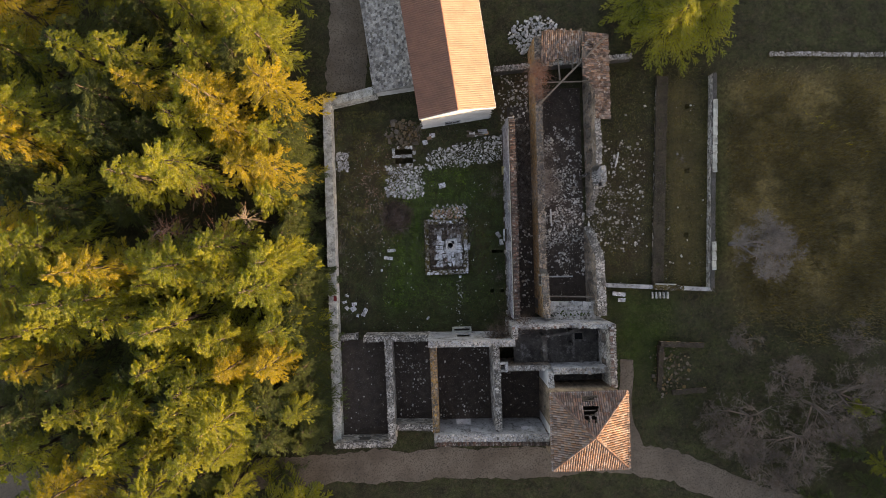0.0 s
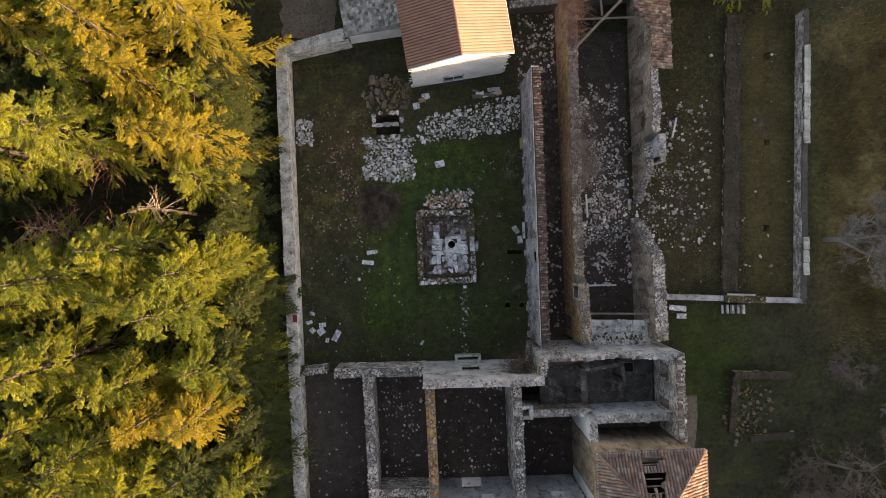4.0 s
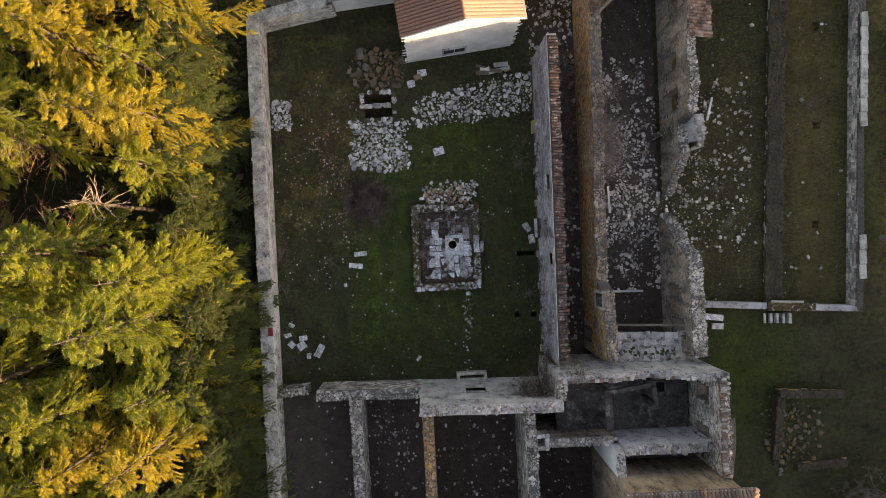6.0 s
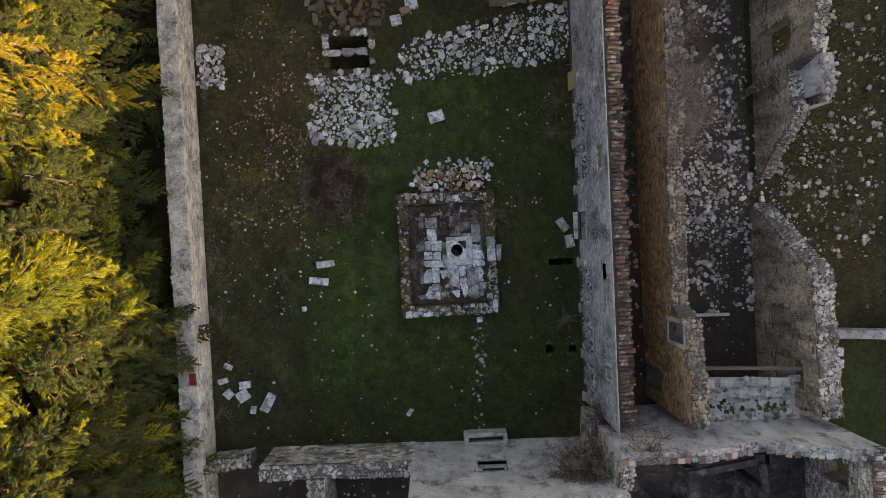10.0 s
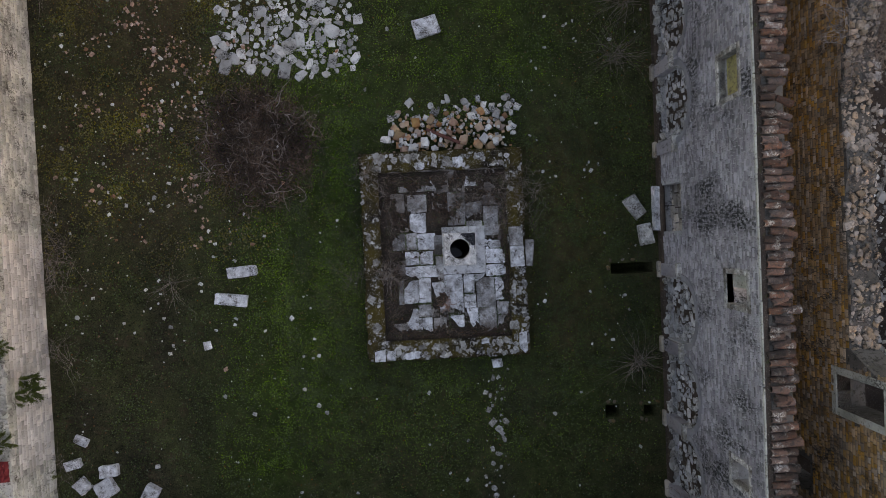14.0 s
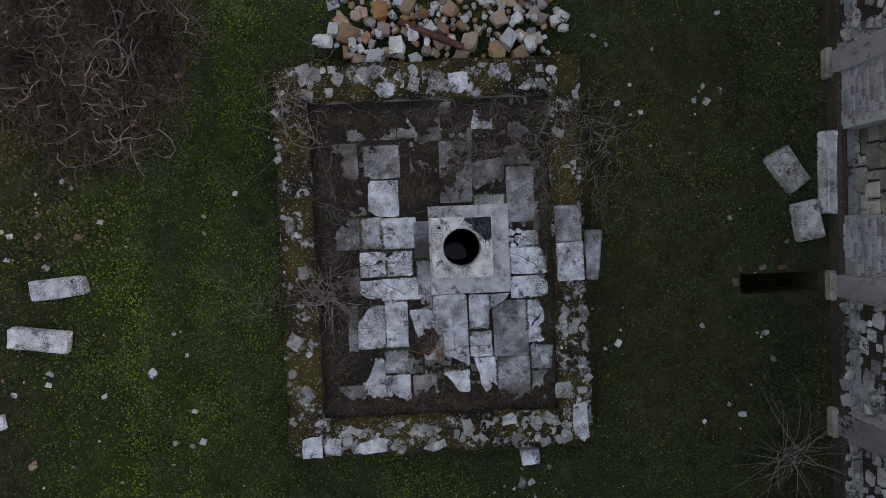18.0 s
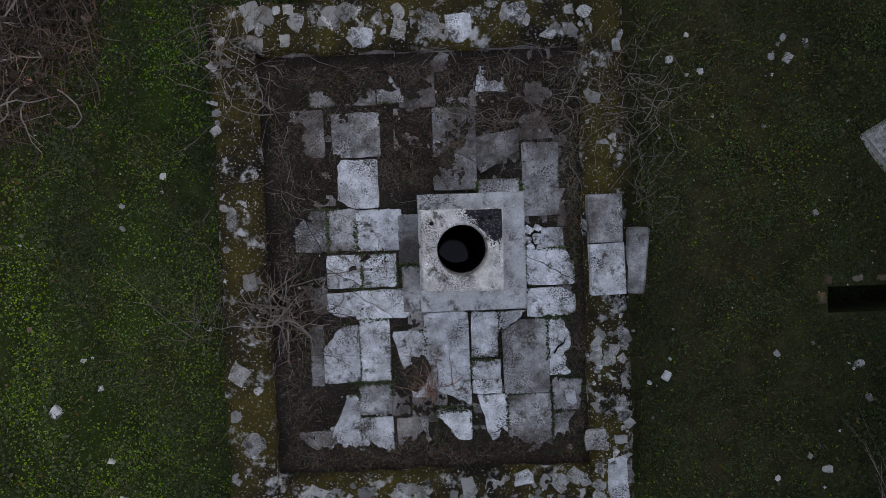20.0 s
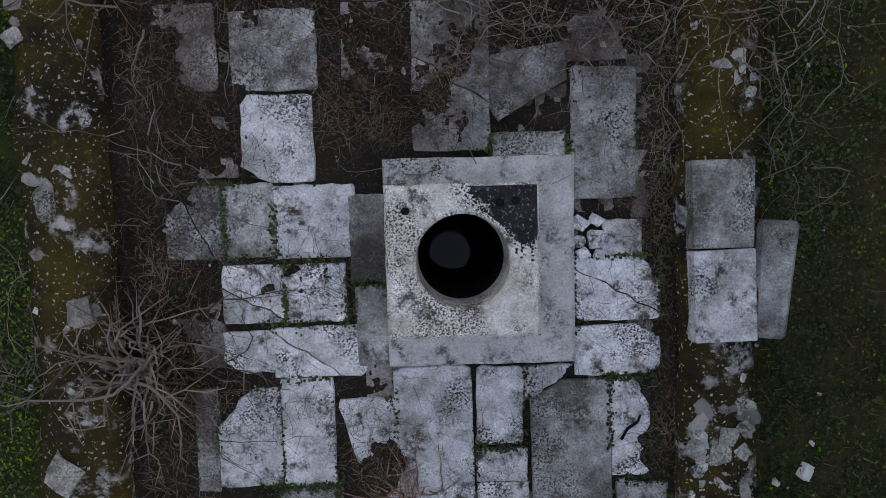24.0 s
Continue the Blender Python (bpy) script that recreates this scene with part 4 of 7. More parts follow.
while y > -8.0:
    L = RNG.uniform(0.8, 2.2)
    slab("mortar_edge", 6.495 + RNG.uniform(-0.006, 0.006), y - L / 2, 5.73, RNG.uniform(0.035, 0.05), L - 0.03, 0.05, M_PALE, eaves, 0.008)
    y -= L
slab("moss_strip", 6.585, 2.7, 5.725, 0.13, 21.6, 0.05, M_SOIL, eaves, 0.015)
slab("ledge", 6.86, 2.7, 5.69, 0.6, 21.6, 0.05, M_MORTAR, eaves, 0.01)


def tile_rows(name, deck, u_dir, v_dir, origin, us, v0f, v1f, mesh, parent, near, pitch=0.23, step=0.36, skip=None, lift=0.03, rest=None, loose=1.0):
    """Half-round tiles on a slope: columns along v (downhill). Those that near() picks are pieces of their own, the rest one mesh."""
    V, Fc, count = [], [], 0
    vd, ud = Vector(v_dir).normalized(), Vector(u_dir).normalized()
    nrm = ud.cross(vd)
    if nrm.z < 0:
        nrm = -nrm
    base = Matrix((( vd.x, nrm.cross(vd).x, nrm.x, 0), (vd.y, nrm.cross(vd).y, nrm.y, 0), (vd.z, nrm.cross(vd).z, nrm.z, 0), (0, 0, 0, 1)))
    mv = np.array([tuple(v.co) for v in mesh.vertices])
    mf = [tuple(p.vertices) for p in mesh.polygons]
    o = Vector(origin)
    for u in us:
        v = v1f(u) - step * max(1, math.ceil((v1f(u) - v0f(u)) / step - 0.3))
        while v < v1f(u) - step * 0.35:
            p = o + ud * u + vd * v + nrm * (lift + RNG.uniform(0, 0.012) * loose)
            v += step
            if skip and skip(u, v - step):
                continue
            m = Matrix.Translation(p) @ base @ pose(0, 0, 0, RNG.uniform(-4, 4) * loose, RNG.uniform(1, 4) * loose, RNG.uniform(-3, 3) * loose)
            if near(u, v) and count < 300:
                ob = new("tile", mesh)
                ob.parent = parent
                ob.matrix_basis = m
                count += 1
            else:
                k = len(V)
                V += [m @ Vector(c) for c in mv]
                Fc += [tuple(i + k for i in f) for f in mf]
    if V:
        ob = link(name, V, Fc, rest or M_TILE, parent)
        ob["kind"] = "stuff"



# ---- tower ----
TX, TY, TA, TB, TE, TH = 13.42, -19.22, 3.86, 3.86, 9.6, 2.2
tower = thing("tower", TX, TY, 0, "square tower with a broken hipped clay-tile roof", "tower")
for sx, sy, cx, cy in ((0.5, 7.2, -3.25, 0), (0.5, 7.2, 3.25, 0), (6.0, 0.5, 0, -3.35), (6.0, 0.5, 0, 3.35)):
    slab("wall", cx, cy, 4.75, sx, sy, 9.5, M_RUINFACE, tower, 0.03)
slab("floor", 0, 0, 6.0, 6.0, 6.2, 0.2, M_WOOD, tower)
roof = link("roof", [], [], M_WOOD, tower)
hole = lambda u, v: -0.85 < u < 0.55 + 0.25 * math.sin(v * 5) and 0.45 < v < 2.9 + 0.3 * math.sin(u * 9) and not (-0.1 < v - 1.15 < 0.15)
V, Fc = [], []


def poly(*pts):
    k = len(V)
    V.extend(pts)
    Fc.append(tuple(range(k, k + len(pts))))


peak = (0, 0, TE + TH)
poly((-TA, -TB, TE), (TA, -TB, TE), peak)
poly((TA, -TB, TE), (TA, TB, TE), peak)
poly((-TA, TB, TE), (-TA, -TB, TE), peak)
SL = math.hypot(TB, TH)
for i in range(32):
    u0, u1 = -TA + 2 * TA * i / 32, -TA + 2 * TA * (i + 1) / 32
    um = (u0 + u1) / 2
    vmax = lambda u: SL * (1 - abs(u) / TA)
    n = max(1, int(vmax(um) / 0.18))
    for j in range(n):
        if hole(um, SL * 0 + (j + 0.5) * vmax(um) / n) and abs(um) < 1.2:
            continue
        a = lambda u, f: (u, TB - vmax(u) * f / SL * TB, TE + vmax(u) * f / SL * TH)
        poly(a(u1, j / n), a(u0, j / n), a(u0, (j + 1) / n), a(u1, (j + 1) / n))
link("deck", V, Fc, M_WOOD, roof)
for k in range(7):
    slab("rafter", -0.3, TB - 0.75 - k * 0.42, TE + 0.28 + k * 0.236, 1.5, 0.08, 0.1, M_WOOD, roof, 0.01)
us = np.arange(-TA + 0.12, TA, 0.235)
tile_rows("tile_field", None, (1, 0, 0), (0, TB, -TH), peak, us, lambda u: SL * abs(u) / TA + 0.05, lambda u: SL + 0.05, PTILE, roof, lambda u, v: True, skip=lambda u, v: abs(u) < 1.3 and hole(u, SL - v - 0.2))
tile_rows("tile_field", None, (1, 0, 0), (0, -TB, -TH), peak, us, lambda u: SL * abs(u) / TA + 0.05, lambda u: SL + 0.05, PTILE, roof, lambda u, v: False)
SLx = math.hypot(TA, TH)
us = np.arange(-TB + 0.12, TB, 0.235)
for s in (-1, 1):
    tile_rows("tile_field", None, (0, 1, 0), (s * TA, 0, -TH), peak, us, lambda u: SLx * abs(u) / TB + 0.05, lambda u: SLx + 0.05, PTILE, roof, lambda u, v: False)
for cx, cy in ((-TA, -TB), (TA, -TB), (TA, TB), (-TA, TB)):
    L = math.sqrt(TA * TA + TB * TB + TH * TH)
    d = Vector((cx, cy, -TH)) / L
    for k in range(int(L / 0.4)):
        ob = new("ridge_tile", PTILE)
        ob.parent = roof
        ob.matrix_basis = Matrix.Translation(Vector(peak) + d * (k * 0.4) + Vector((0, 0, 0.06))) @ pose(0, 0, 0, 0, math.degrees(math.asin(TH / L)), math.degrees(math.atan2(cy, cx))) @ Matrix.Diagonal((1, 1.15, 1.1, 1))
for s, sx, sy, cx, cy in ((1, 7.8, 0.08, 0, -TB - 0.06), (2, 7.8, 0.08, 0, TB + 0.06), (3, 0.08, 7.9, TA + 0.06, 0), (4, 0.08, 7.9, -TA - 0.06, 0)):
    slab("gutter", cx, cy, TE + 0.02, sx, sy, 0.08, M_PLASTER, roof, 0.02)

# ---- barn ----
M_SLATEO = surf("grey_stone_slate", (0.33, 0.315, 0.29), (0.20, 0.19, 0.175), (0.07, 0.068, 0.06), big=1.6, fine=9.0, speck=0.55, bump=0.6, rand="object", spread=0.55)
barn = thing("barn", 1.05, 14.22, 0, "whitewashed barn with red and pale tiled roof slopes", "building", rz=7.4)
bm = bmesh.new()
vs = [bm.verts.new((x, y, z)) for y in (0, 22) for x, z in [(-3.85, 0), (3.85, 0), (3.85, 5.9), (0, 7.25), (-3.85, 5.9)]]
for f in [(0, 1, 2, 3, 4), (9, 8, 7, 6, 5), (0, 5, 6, 1), (1, 6, 7, 2), (2, 7, 8, 3), (3, 8, 9, 4), (4, 9, 5, 0)]:
    bm.faces.new([vs[i] for i in f])
part("wall", bm, M_WASH, barn)
rngw = np.random.default_rng(3)
V, Fc = [], []
for k in range(900):
    x, z = rngw.uniform(-4.0, 4.0), rngw.uniform(0.05, 7.0)
    if z > 5.75 + 1.3 * (1 - abs(x) / 3.85) or (-1.5 < x < 0.7 and 0.4 < z < 1.95):
        continue
    w, h = rngw.uniform(0.08, 0.22), rngw.uniform(0.05, 0.11)
    i = len(V)
    V += [(x - w, -0.001, z - h), (x + w, -0.001, z - h), (x + w, -0.001, z + h), (x - w, -0.001, z + h), (x - w * 0.7, -0.02, z - h * 0.7), (x + w * 0.7, -0.02, z - h * 0.7), (x + w * 0.7, -0.02, z + h * 0.7), (x - w * 0.7, -0.02, z + h * 0.7)]
    Fc += [(i + 4, i + 5, i + 6, i + 7)] + [(i + a, i + (a + 1) % 4, i + 4 + (a + 1) % 4, i + 4 + a) for a in range(4)]
link("stonework", V, Fc, M_WASH, barn)["kind"] = "stuff"
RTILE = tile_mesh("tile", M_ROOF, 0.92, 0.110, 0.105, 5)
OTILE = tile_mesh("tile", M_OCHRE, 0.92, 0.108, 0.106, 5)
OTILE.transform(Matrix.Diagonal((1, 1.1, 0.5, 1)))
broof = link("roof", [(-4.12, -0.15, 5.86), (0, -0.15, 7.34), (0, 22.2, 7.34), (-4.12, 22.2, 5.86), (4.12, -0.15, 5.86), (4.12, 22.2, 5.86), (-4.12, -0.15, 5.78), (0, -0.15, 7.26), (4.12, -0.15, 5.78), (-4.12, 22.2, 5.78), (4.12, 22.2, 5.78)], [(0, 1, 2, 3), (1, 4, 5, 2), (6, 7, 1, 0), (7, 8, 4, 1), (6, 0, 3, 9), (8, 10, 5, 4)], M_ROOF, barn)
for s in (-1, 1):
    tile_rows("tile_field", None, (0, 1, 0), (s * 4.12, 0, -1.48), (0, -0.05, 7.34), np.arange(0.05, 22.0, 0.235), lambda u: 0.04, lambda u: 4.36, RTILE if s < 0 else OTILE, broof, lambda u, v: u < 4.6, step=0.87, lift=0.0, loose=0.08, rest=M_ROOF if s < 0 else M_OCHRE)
for k in range(25):
    ob = new("ridge_tile", RTILE)
    ob.parent = broof
    ob.matrix_basis = pose(0, -0.15 + k * 0.88, 7.38, 0, 0, 90) @ Matrix.Diagonal((1, 1.0, 0.8, 1))
for s in (-1, 1):
    slab("verge", s * 2.06, -0.17, 6.6, 4.36, 0.1, 0.1, M_WASH, barn, 0.01).matrix_basis = pose(s * 2.06, -0.17, 6.62, 0, s * 19.8, 0) @ pose(-s * 2.06, 0.17, -6.6)
bwin = link("window", [], [], None, barn)
for nm, x, z, sx, sz in (("sill", -0.4, 0.62, 1.8, 0.14), ("lintel", -0.4, 1.72, 1.8, 0.14), ("jamb", -1.24, 1.17, 0.12, 0.96), ("jamb", 0.44, 1.17, 0.12, 0.96), ("mullion", -0.4, 1.17, 0.06, 0.96)):
    slab(nm, x, -0.04, z, sx, 0.12, sz, M_PLASTER, bwin, 0.01)
slab("pane", -0.4, -0.012, 1.17, 1.56, 0.02, 0.96, M_GLASS, bwin, 0.0)
slab("gutter", 4.16, 10.8, 5.8, 0.12, 22.0, 0.1, M_PLASTER, barn, 0.03)

# ---- outbuilding with a slate roof beside the barn ----
shed = thing("outbuilding", -8.0, 17.55, 0, "low whitewashed outbuilding under rough grey stone slates", "building", rz=7.0)
slab("wall", 2.4, 4.15, 1.3, 4.7, 8.1, 2.6, M_WASH, shed, 0.02)
sroof = link("roof", [(-0.15, -0.15, 2.6), (4.6, -0.15, 3.9), (4.6, 16, 3.9), (-0.15, 16, 2.6), (-0.15, -0.15, 2.5), (4.6, -0.15, 2.6), (-0.15, 16, 2.5)], [(0, 1, 2, 3), (4, 5, 1, 0), (6, 4, 0, 3)], M_SLATE, shed)
SLATE = tile_mesh("slate", M_SLATEO, 0.30, 0.20, 0.14, 2)
SLATE.transform(Matrix.Diagonal((1, 1, 0.18, 1)))
tile_rows("slate_field", None, (0, 1, 0), (-4.75, 0, -1.3), (4.6, -0.05, 3.9), np.arange(0.1, 15.8, 0.29), lambda u: 0.02, lambda u: 4.7 + 0.3 * (u * 7 % 1), SLATE, sroof, lambda u, v: u < 2.5, step=0.25, lift=0.02, loose=2.6, rest=M_SLATE)
ribbon("yard", [(-11.6, 18.2), (-11.2, 24.0), (-11.0, 34.0)], 4.6, 0.06, M_DIRT, "bare trodden earth beside the outbuilding", 9)

# ---- broken roof at the north end of the east range ----
nroof = thing("broken_roof", 0, 0, 0, "collapsing remains of a clay-tile roof on the wall heads", "roof")
M_TILEN = surf("brown_weathered_tile", (0.21, 0.145, 0.112), (0.115, 0.082, 0.066), (0.045, 0.038, 0.033), big=1.4, fine=12.0, speck=0.55, bump=0.5, rand="object", spread=0.5, lich=((0.33, 0.31, 0.27), 2.4, 18.0, 0.53))
M_TILENS = surf("brown_weathered_tiles", (0.21, 0.145, 0.112), (0.115, 0.082, 0.066), (0.045, 0.038, 0.033), big=1.4, fine=12.0, speck=0.55, bump=0.5, rand="island", spread=0.5, lich=((0.33, 0.31, 0.27), 2.4, 18.0, 0.53))
NTILE = tile_mesh("tile", M_TILEN, 0.46, 0.12, 0.10, 5)
sag = lambda u: 3.1 + 1.1 * noise.noise((u * 0.8, 3.0, 0)) + 0.35 * noise.noise((u * 3.3, 1.0, 0))
V, Fc = [], []
for i in range(16):
    u0, u1 = 0.26 * i, 0.26 * (i + 1)
    n = len(V)
    V += [(10.3 + u, 22.6 - f * 0.955, 6.05 - 0.3 * f) for u in (u0, u1) for f in (0.0, max(0.5, sag((u0 + u1) / 2) - 0.45))]
    Fc.append((n, n + 1, n + 3, n + 2))
link("deck", V, Fc, M_WOOD, nroof)
tile_rows("tile_field", None, (1, 0, 0), (0, -0.955, -0.3), (10.3, 22.6, 6.08), np.arange(0.1, 4.2, 0.215), lambda u: 0.0, sag, NTILE, nroof, lambda u, v: True, loose=2.0, skip=lambda u, v: 3.1 < u < 3.7 and 1.2 < v < 2.2)
edge = lambda u: 1.75 if u < 3.2 else 0.55 + 0.5 * noise.noise((u * 1.7, 8.0, 0)) + 0.9 * max(0.0, 4.6 - u)
link("deck", [(16.1, 13.3, 5.50), (17.7, 13.3, 4.98), (17.7, 22.5, 4.98), (16.1, 22.5, 5.50), (14.6, 17.8, 6.0), (16.1, 16.9, 5.50), (14.6, 22.5, 6.0)], [(0, 1, 2, 3), (5, 3, 6, 4)], M_WOOD, nroof)
tile_rows("tile_field", None, (0, 1, 0), (0.95, 0, -0.31), (14.3, 13.2, 6.14), np.arange(0.1, 9.3, 0.215), edge, lambda u: 3.5 + 0.2 * noise.noise((u * 2.5, 5.0, 0)), NTILE, nroof, lambda u, v: u < 5.5, loose=2.0, rest=M_TILENS, skip=lambda u, v: 6.4 < u < 7.2 and v < 1.1)
for a, b, r in (((9.95, 14.95, 4.75), (17.2, 21.8, 6.25), 0.10), ((10.6, 17.5, 4.6), (16.1, 17.4, 4.9), 0.07), ((12.0, 22.2, 5.3), (12.4, 17.6, 4.9), 0.08), ((13.6, 22.2, 5.2), (13.8, 18.8, 4.8), 0.07)):
    beam = thing("fallen_beam", 0, 0, 0, "weathered roof beam left lying across the walls", "beam", "beams of the broken roof")
    d = Vector(b) - Vector(a)
    bm = bmesh.new()
    block(bm, 0, 0, 0, d.length, r * 2, r * 1.8, 0.015)
    ob = part("timber", bm, M_WOOD, beam)
    ob.matrix_basis = Matrix.Translation((Vector(a) + Vector(b)) / 2) @ d.to_track_quat("X", "Z").to_matrix().to_4x4()

# ---- inside the roofless block ----
slab_n = tagged(slab("upper_floor", 13.25, -7.77, 3.05, 5.6, 2.1, 0.3, M_PALE, None, 0.05, rz=-3, jit=0.05), "pale remains of an upper floor with mossy edge", "floor", kind="structure")
for k in range(68):
    x, y, q = 10.8 + 0.31 * (k % 17) + RNG.uniform(-0.05, 0.05), -6.95 - 0.5 * (k // 17) + RNG.uniform(-0.1, 0.1), RNG.uniform(0.3, 0.6)
    slab("flag", x, y, 3.20 + RNG.uniform(0, 0.025), q, q * RNG.uniform(0.6, 1.0), 0.06, M_PALEO if k % 4 else M_LICHEN, slab_n, 0.015, rz=RNG.uniform(-12, 12), jit=0.03)
rocks("floor_rubble", [(RNG.uniform(10.7, 15.5), RNG.uniform(-8.5, -7.15), 3.24, s, s * 0.8, s * 0.35, RNG.uniform(0, 6)) for s in 0.04 + 0.2 * RNG.random(140) ** 2], M_STONE, slab_n)
rocks("floor_edge", [(10.7 + i * 0.11 + RNG.uniform(-0.05, 0.05), -8.45 - 0.004 * i + RNG.uniform(-0.1, 0.1), 3.15, q, q * 0.8, q, RNG.uniform(0, 6)) for i, q in enumerate(RNG.uniform(0.12, 0.32, 46))], M_STONE, slab_n)
rocks("floor_moss", [(RNG.uniform(10.8, 15.4), -8.35 + abs(RNG.normal(0, 0.2)), 3.22, q, q * 0.8, q * 0.4, RNG.uniform(0, 6)) for q in RNG.uniform(0.08, 0.3, 60)], M_CLOVER, slab_n)
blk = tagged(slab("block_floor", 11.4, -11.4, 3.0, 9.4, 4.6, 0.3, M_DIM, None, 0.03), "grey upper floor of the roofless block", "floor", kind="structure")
rocks("floor_rubble", [(7.0 + 9.0 * RNG.random(), -13.4 + abs(RNG.normal(0, 1.3)), 3.16, q, q * 0.8, q * 0.5, RNG.uniform(0, 6)) for q in 0.04 + 0.22 * RNG.random(170) ** 3], M_MORTAR, blk)
# No opening is cut: a thin black sheet paints the dark inside it.
slab("hole", 14.0, -10.6, 3.156, 0.9, 0.7, 0.012, M_DARK, blk, 0.0)
for cx, cy, sx, sy in ((14.0, -10.2, 1.1, 0.1), (14.0, -11.0, 1.1, 0.1), (13.5, -10.6, 0.1, 0.7), (14.5, -10.6, 0.1, 0.7)):
    slab("curb", cx, cy, 3.19, sx, sy, 0.12, M_MORTAR, blk, 0.02)
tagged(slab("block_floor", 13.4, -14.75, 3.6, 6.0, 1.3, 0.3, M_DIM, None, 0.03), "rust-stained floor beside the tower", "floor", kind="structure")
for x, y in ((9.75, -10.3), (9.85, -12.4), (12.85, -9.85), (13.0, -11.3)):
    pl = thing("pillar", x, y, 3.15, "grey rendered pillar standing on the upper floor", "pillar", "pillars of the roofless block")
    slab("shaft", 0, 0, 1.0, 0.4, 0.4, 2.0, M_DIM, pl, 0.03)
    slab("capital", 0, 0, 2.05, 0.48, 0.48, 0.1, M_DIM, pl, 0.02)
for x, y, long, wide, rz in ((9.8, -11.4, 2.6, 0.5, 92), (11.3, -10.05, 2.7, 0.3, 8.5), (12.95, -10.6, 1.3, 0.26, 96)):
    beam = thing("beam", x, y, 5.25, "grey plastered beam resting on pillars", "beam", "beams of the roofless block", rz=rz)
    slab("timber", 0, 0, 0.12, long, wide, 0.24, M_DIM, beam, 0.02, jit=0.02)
# brick cornice and heads of the block's walls
cor = tagged(new("cornice"), "broken cornice of flat bricks along the wall head", "cornice", kind="structure")
for i in range(36):
    u = 0.1 + i * 0.296
    if RNG.random() < 0.85:
        p = w_tN.at(u, 0, w_tN.top(u) + 0.05)
        slab("brick", p[0], p[1] - 0.16 + RNG.uniform(-0.03, 0.03), p[2], RNG.uniform(0.22, 0.31), RNG.uniform(0.16, 0.30), 0.06, M_STONEO if RNG.random() < 0.55 else M_TILEP, cor, 0.008, rz=RNG.uniform(-6, 6), jit=0.012)
for i in range(60):
    u = 0.1 + i * 0.205
    p = w_sC.at(u, -1, w_sC.top(u) + 0.02)
    ob = new("tile", TILE)
    ob.parent = cor
    ob.matrix_basis = pose(p[0], p[1] + 0.05, p[2] + 0.04, 0, 12, -90 + RNG.uniform(-5, 5))
for i in range(44):
    u = 0.1 + i * 0.135
    p = w_tE.at(u, -0.6 + RNG.uniform(-0.2, 0.2), w_tE.top(u) + 0.16)
    slab("brick", p[0], p[1], p[2], RNG.uniform(0.25, 0.45), RNG.uniform(0.09, 0.14), 0.08, M_TILEP if RNG.random() < 0.5 else M_STONEO, cor, 0.008, rz=RNG.uniform(-10, 10), jit=0.01)
# chimney stub with a flue
ch = thing("chimney_stub", 5.2, -13.4, 4.6, "broken stone flue with a square hole", "chimney")
for cx, cy, sx, sy in ((-0.42, 0, 0.3, 1.1), (0.42, 0, 0.3, 1.1), (0, -0.4, 0.55, 0.3), (0, 0.4, 0.55, 0.3)):
    slab("block", cx, cy, 0.3, sx, sy, 0.9, M_LICHEN, ch, 0.03, jit=0.03)

# ---- well and its platform ----
PX, PY = -0.38, -0.16
plat = thing("well_platform", PX, PY, 0, "low mossy parapet round a sunken stone pavement", "platform")
for x, y, sx, sy in [(-2.345, -0.01, 0.56, 6.5), (2.18, -0.01, 0.54, 6.5), (-0.075, 2.95, 4.0, 0.60), (-0.075, -2.955, 4.0, 0.60)]:
    bm = bmesh.new()
    nx, ny = max(2, int(sx / 0.14)), max(2, int(sy / 0.14))
    bmesh.ops.create_grid(bm, x_segments=nx, y_segments=ny, size=0.5)
    top = list(bm.verts)
    for v in top:
        v.co = Vector((x + v.co.x * sx, y + v.co.y * sy, 0.46))
        e = min(abs(abs(v.co.x - x) - sx / 2), abs(abs(v.co.y - y) - sy / 2))
        v.co += Vector((0.05 * noise.noise(v.co * 3.1), 0.05 * noise.noise(v.co * 2.7 + Vector((5, 0, 0))), 0.05 * noise.noise(v.co * 4.0) - (0.05 if e < 0.01 else 0)))
    ext = bmesh.ops.extrude_edge_only(bm, edges=[e for e in bm.edges if e.is_boundary])
    for v in ext["geom"]:
        if isinstance(v, bmesh.types.BMVert):
            v.co.z = 0.0
            v.co += Vector((0.06 * noise.noise(v.co * 2.0), 0.06 * noise.noise(v.co * 2.3), 0))
    part("parapet", bm, M_MOSS, plat, smooth=True)
prng = np.random.default_rng(21)


def edge_stone(x, y, s, z=0.45, flat=0.22):
    s *= 0.85
    rock_part("stone", PX + x, PY + y, z, s * prng.uniform(0.9, 1.7), s * prng.uniform(0.8, 1.2), s * flat, prng.uniform(0, 360), M_LICHEN if prng.random() < 0.5 else M_STONEO, plat, 4)


for i in range(90):
    edge_stone(-2.1 + 4.2 * prng.random(), 2.95 + prng.uniform(-0.2, 0.2), 0.06 + 0.19 * prng.random() ** 1.5)
for i in range(100):
    edge_stone(-2.1 + 4.2 * prng.random(), -2.955 + prng.uniform(-0.2, 0.2), 0.06 + 0.17 * prng.random() ** 1.5)
for i in range(36):
    edge_stone(prng.choice([-2.345, 2.2]) + prng.uniform(-0.24, 0.24), prng.uniform(-3.0, 3.0), prng.uniform(0.03, 0.07))
    edge_stone(prng.uniform(-2.0, 2.0), prng.choice([-2.955, 2.95]) + prng.uniform(-0.22, 0.22), prng.uniform(0.03, 0.07))
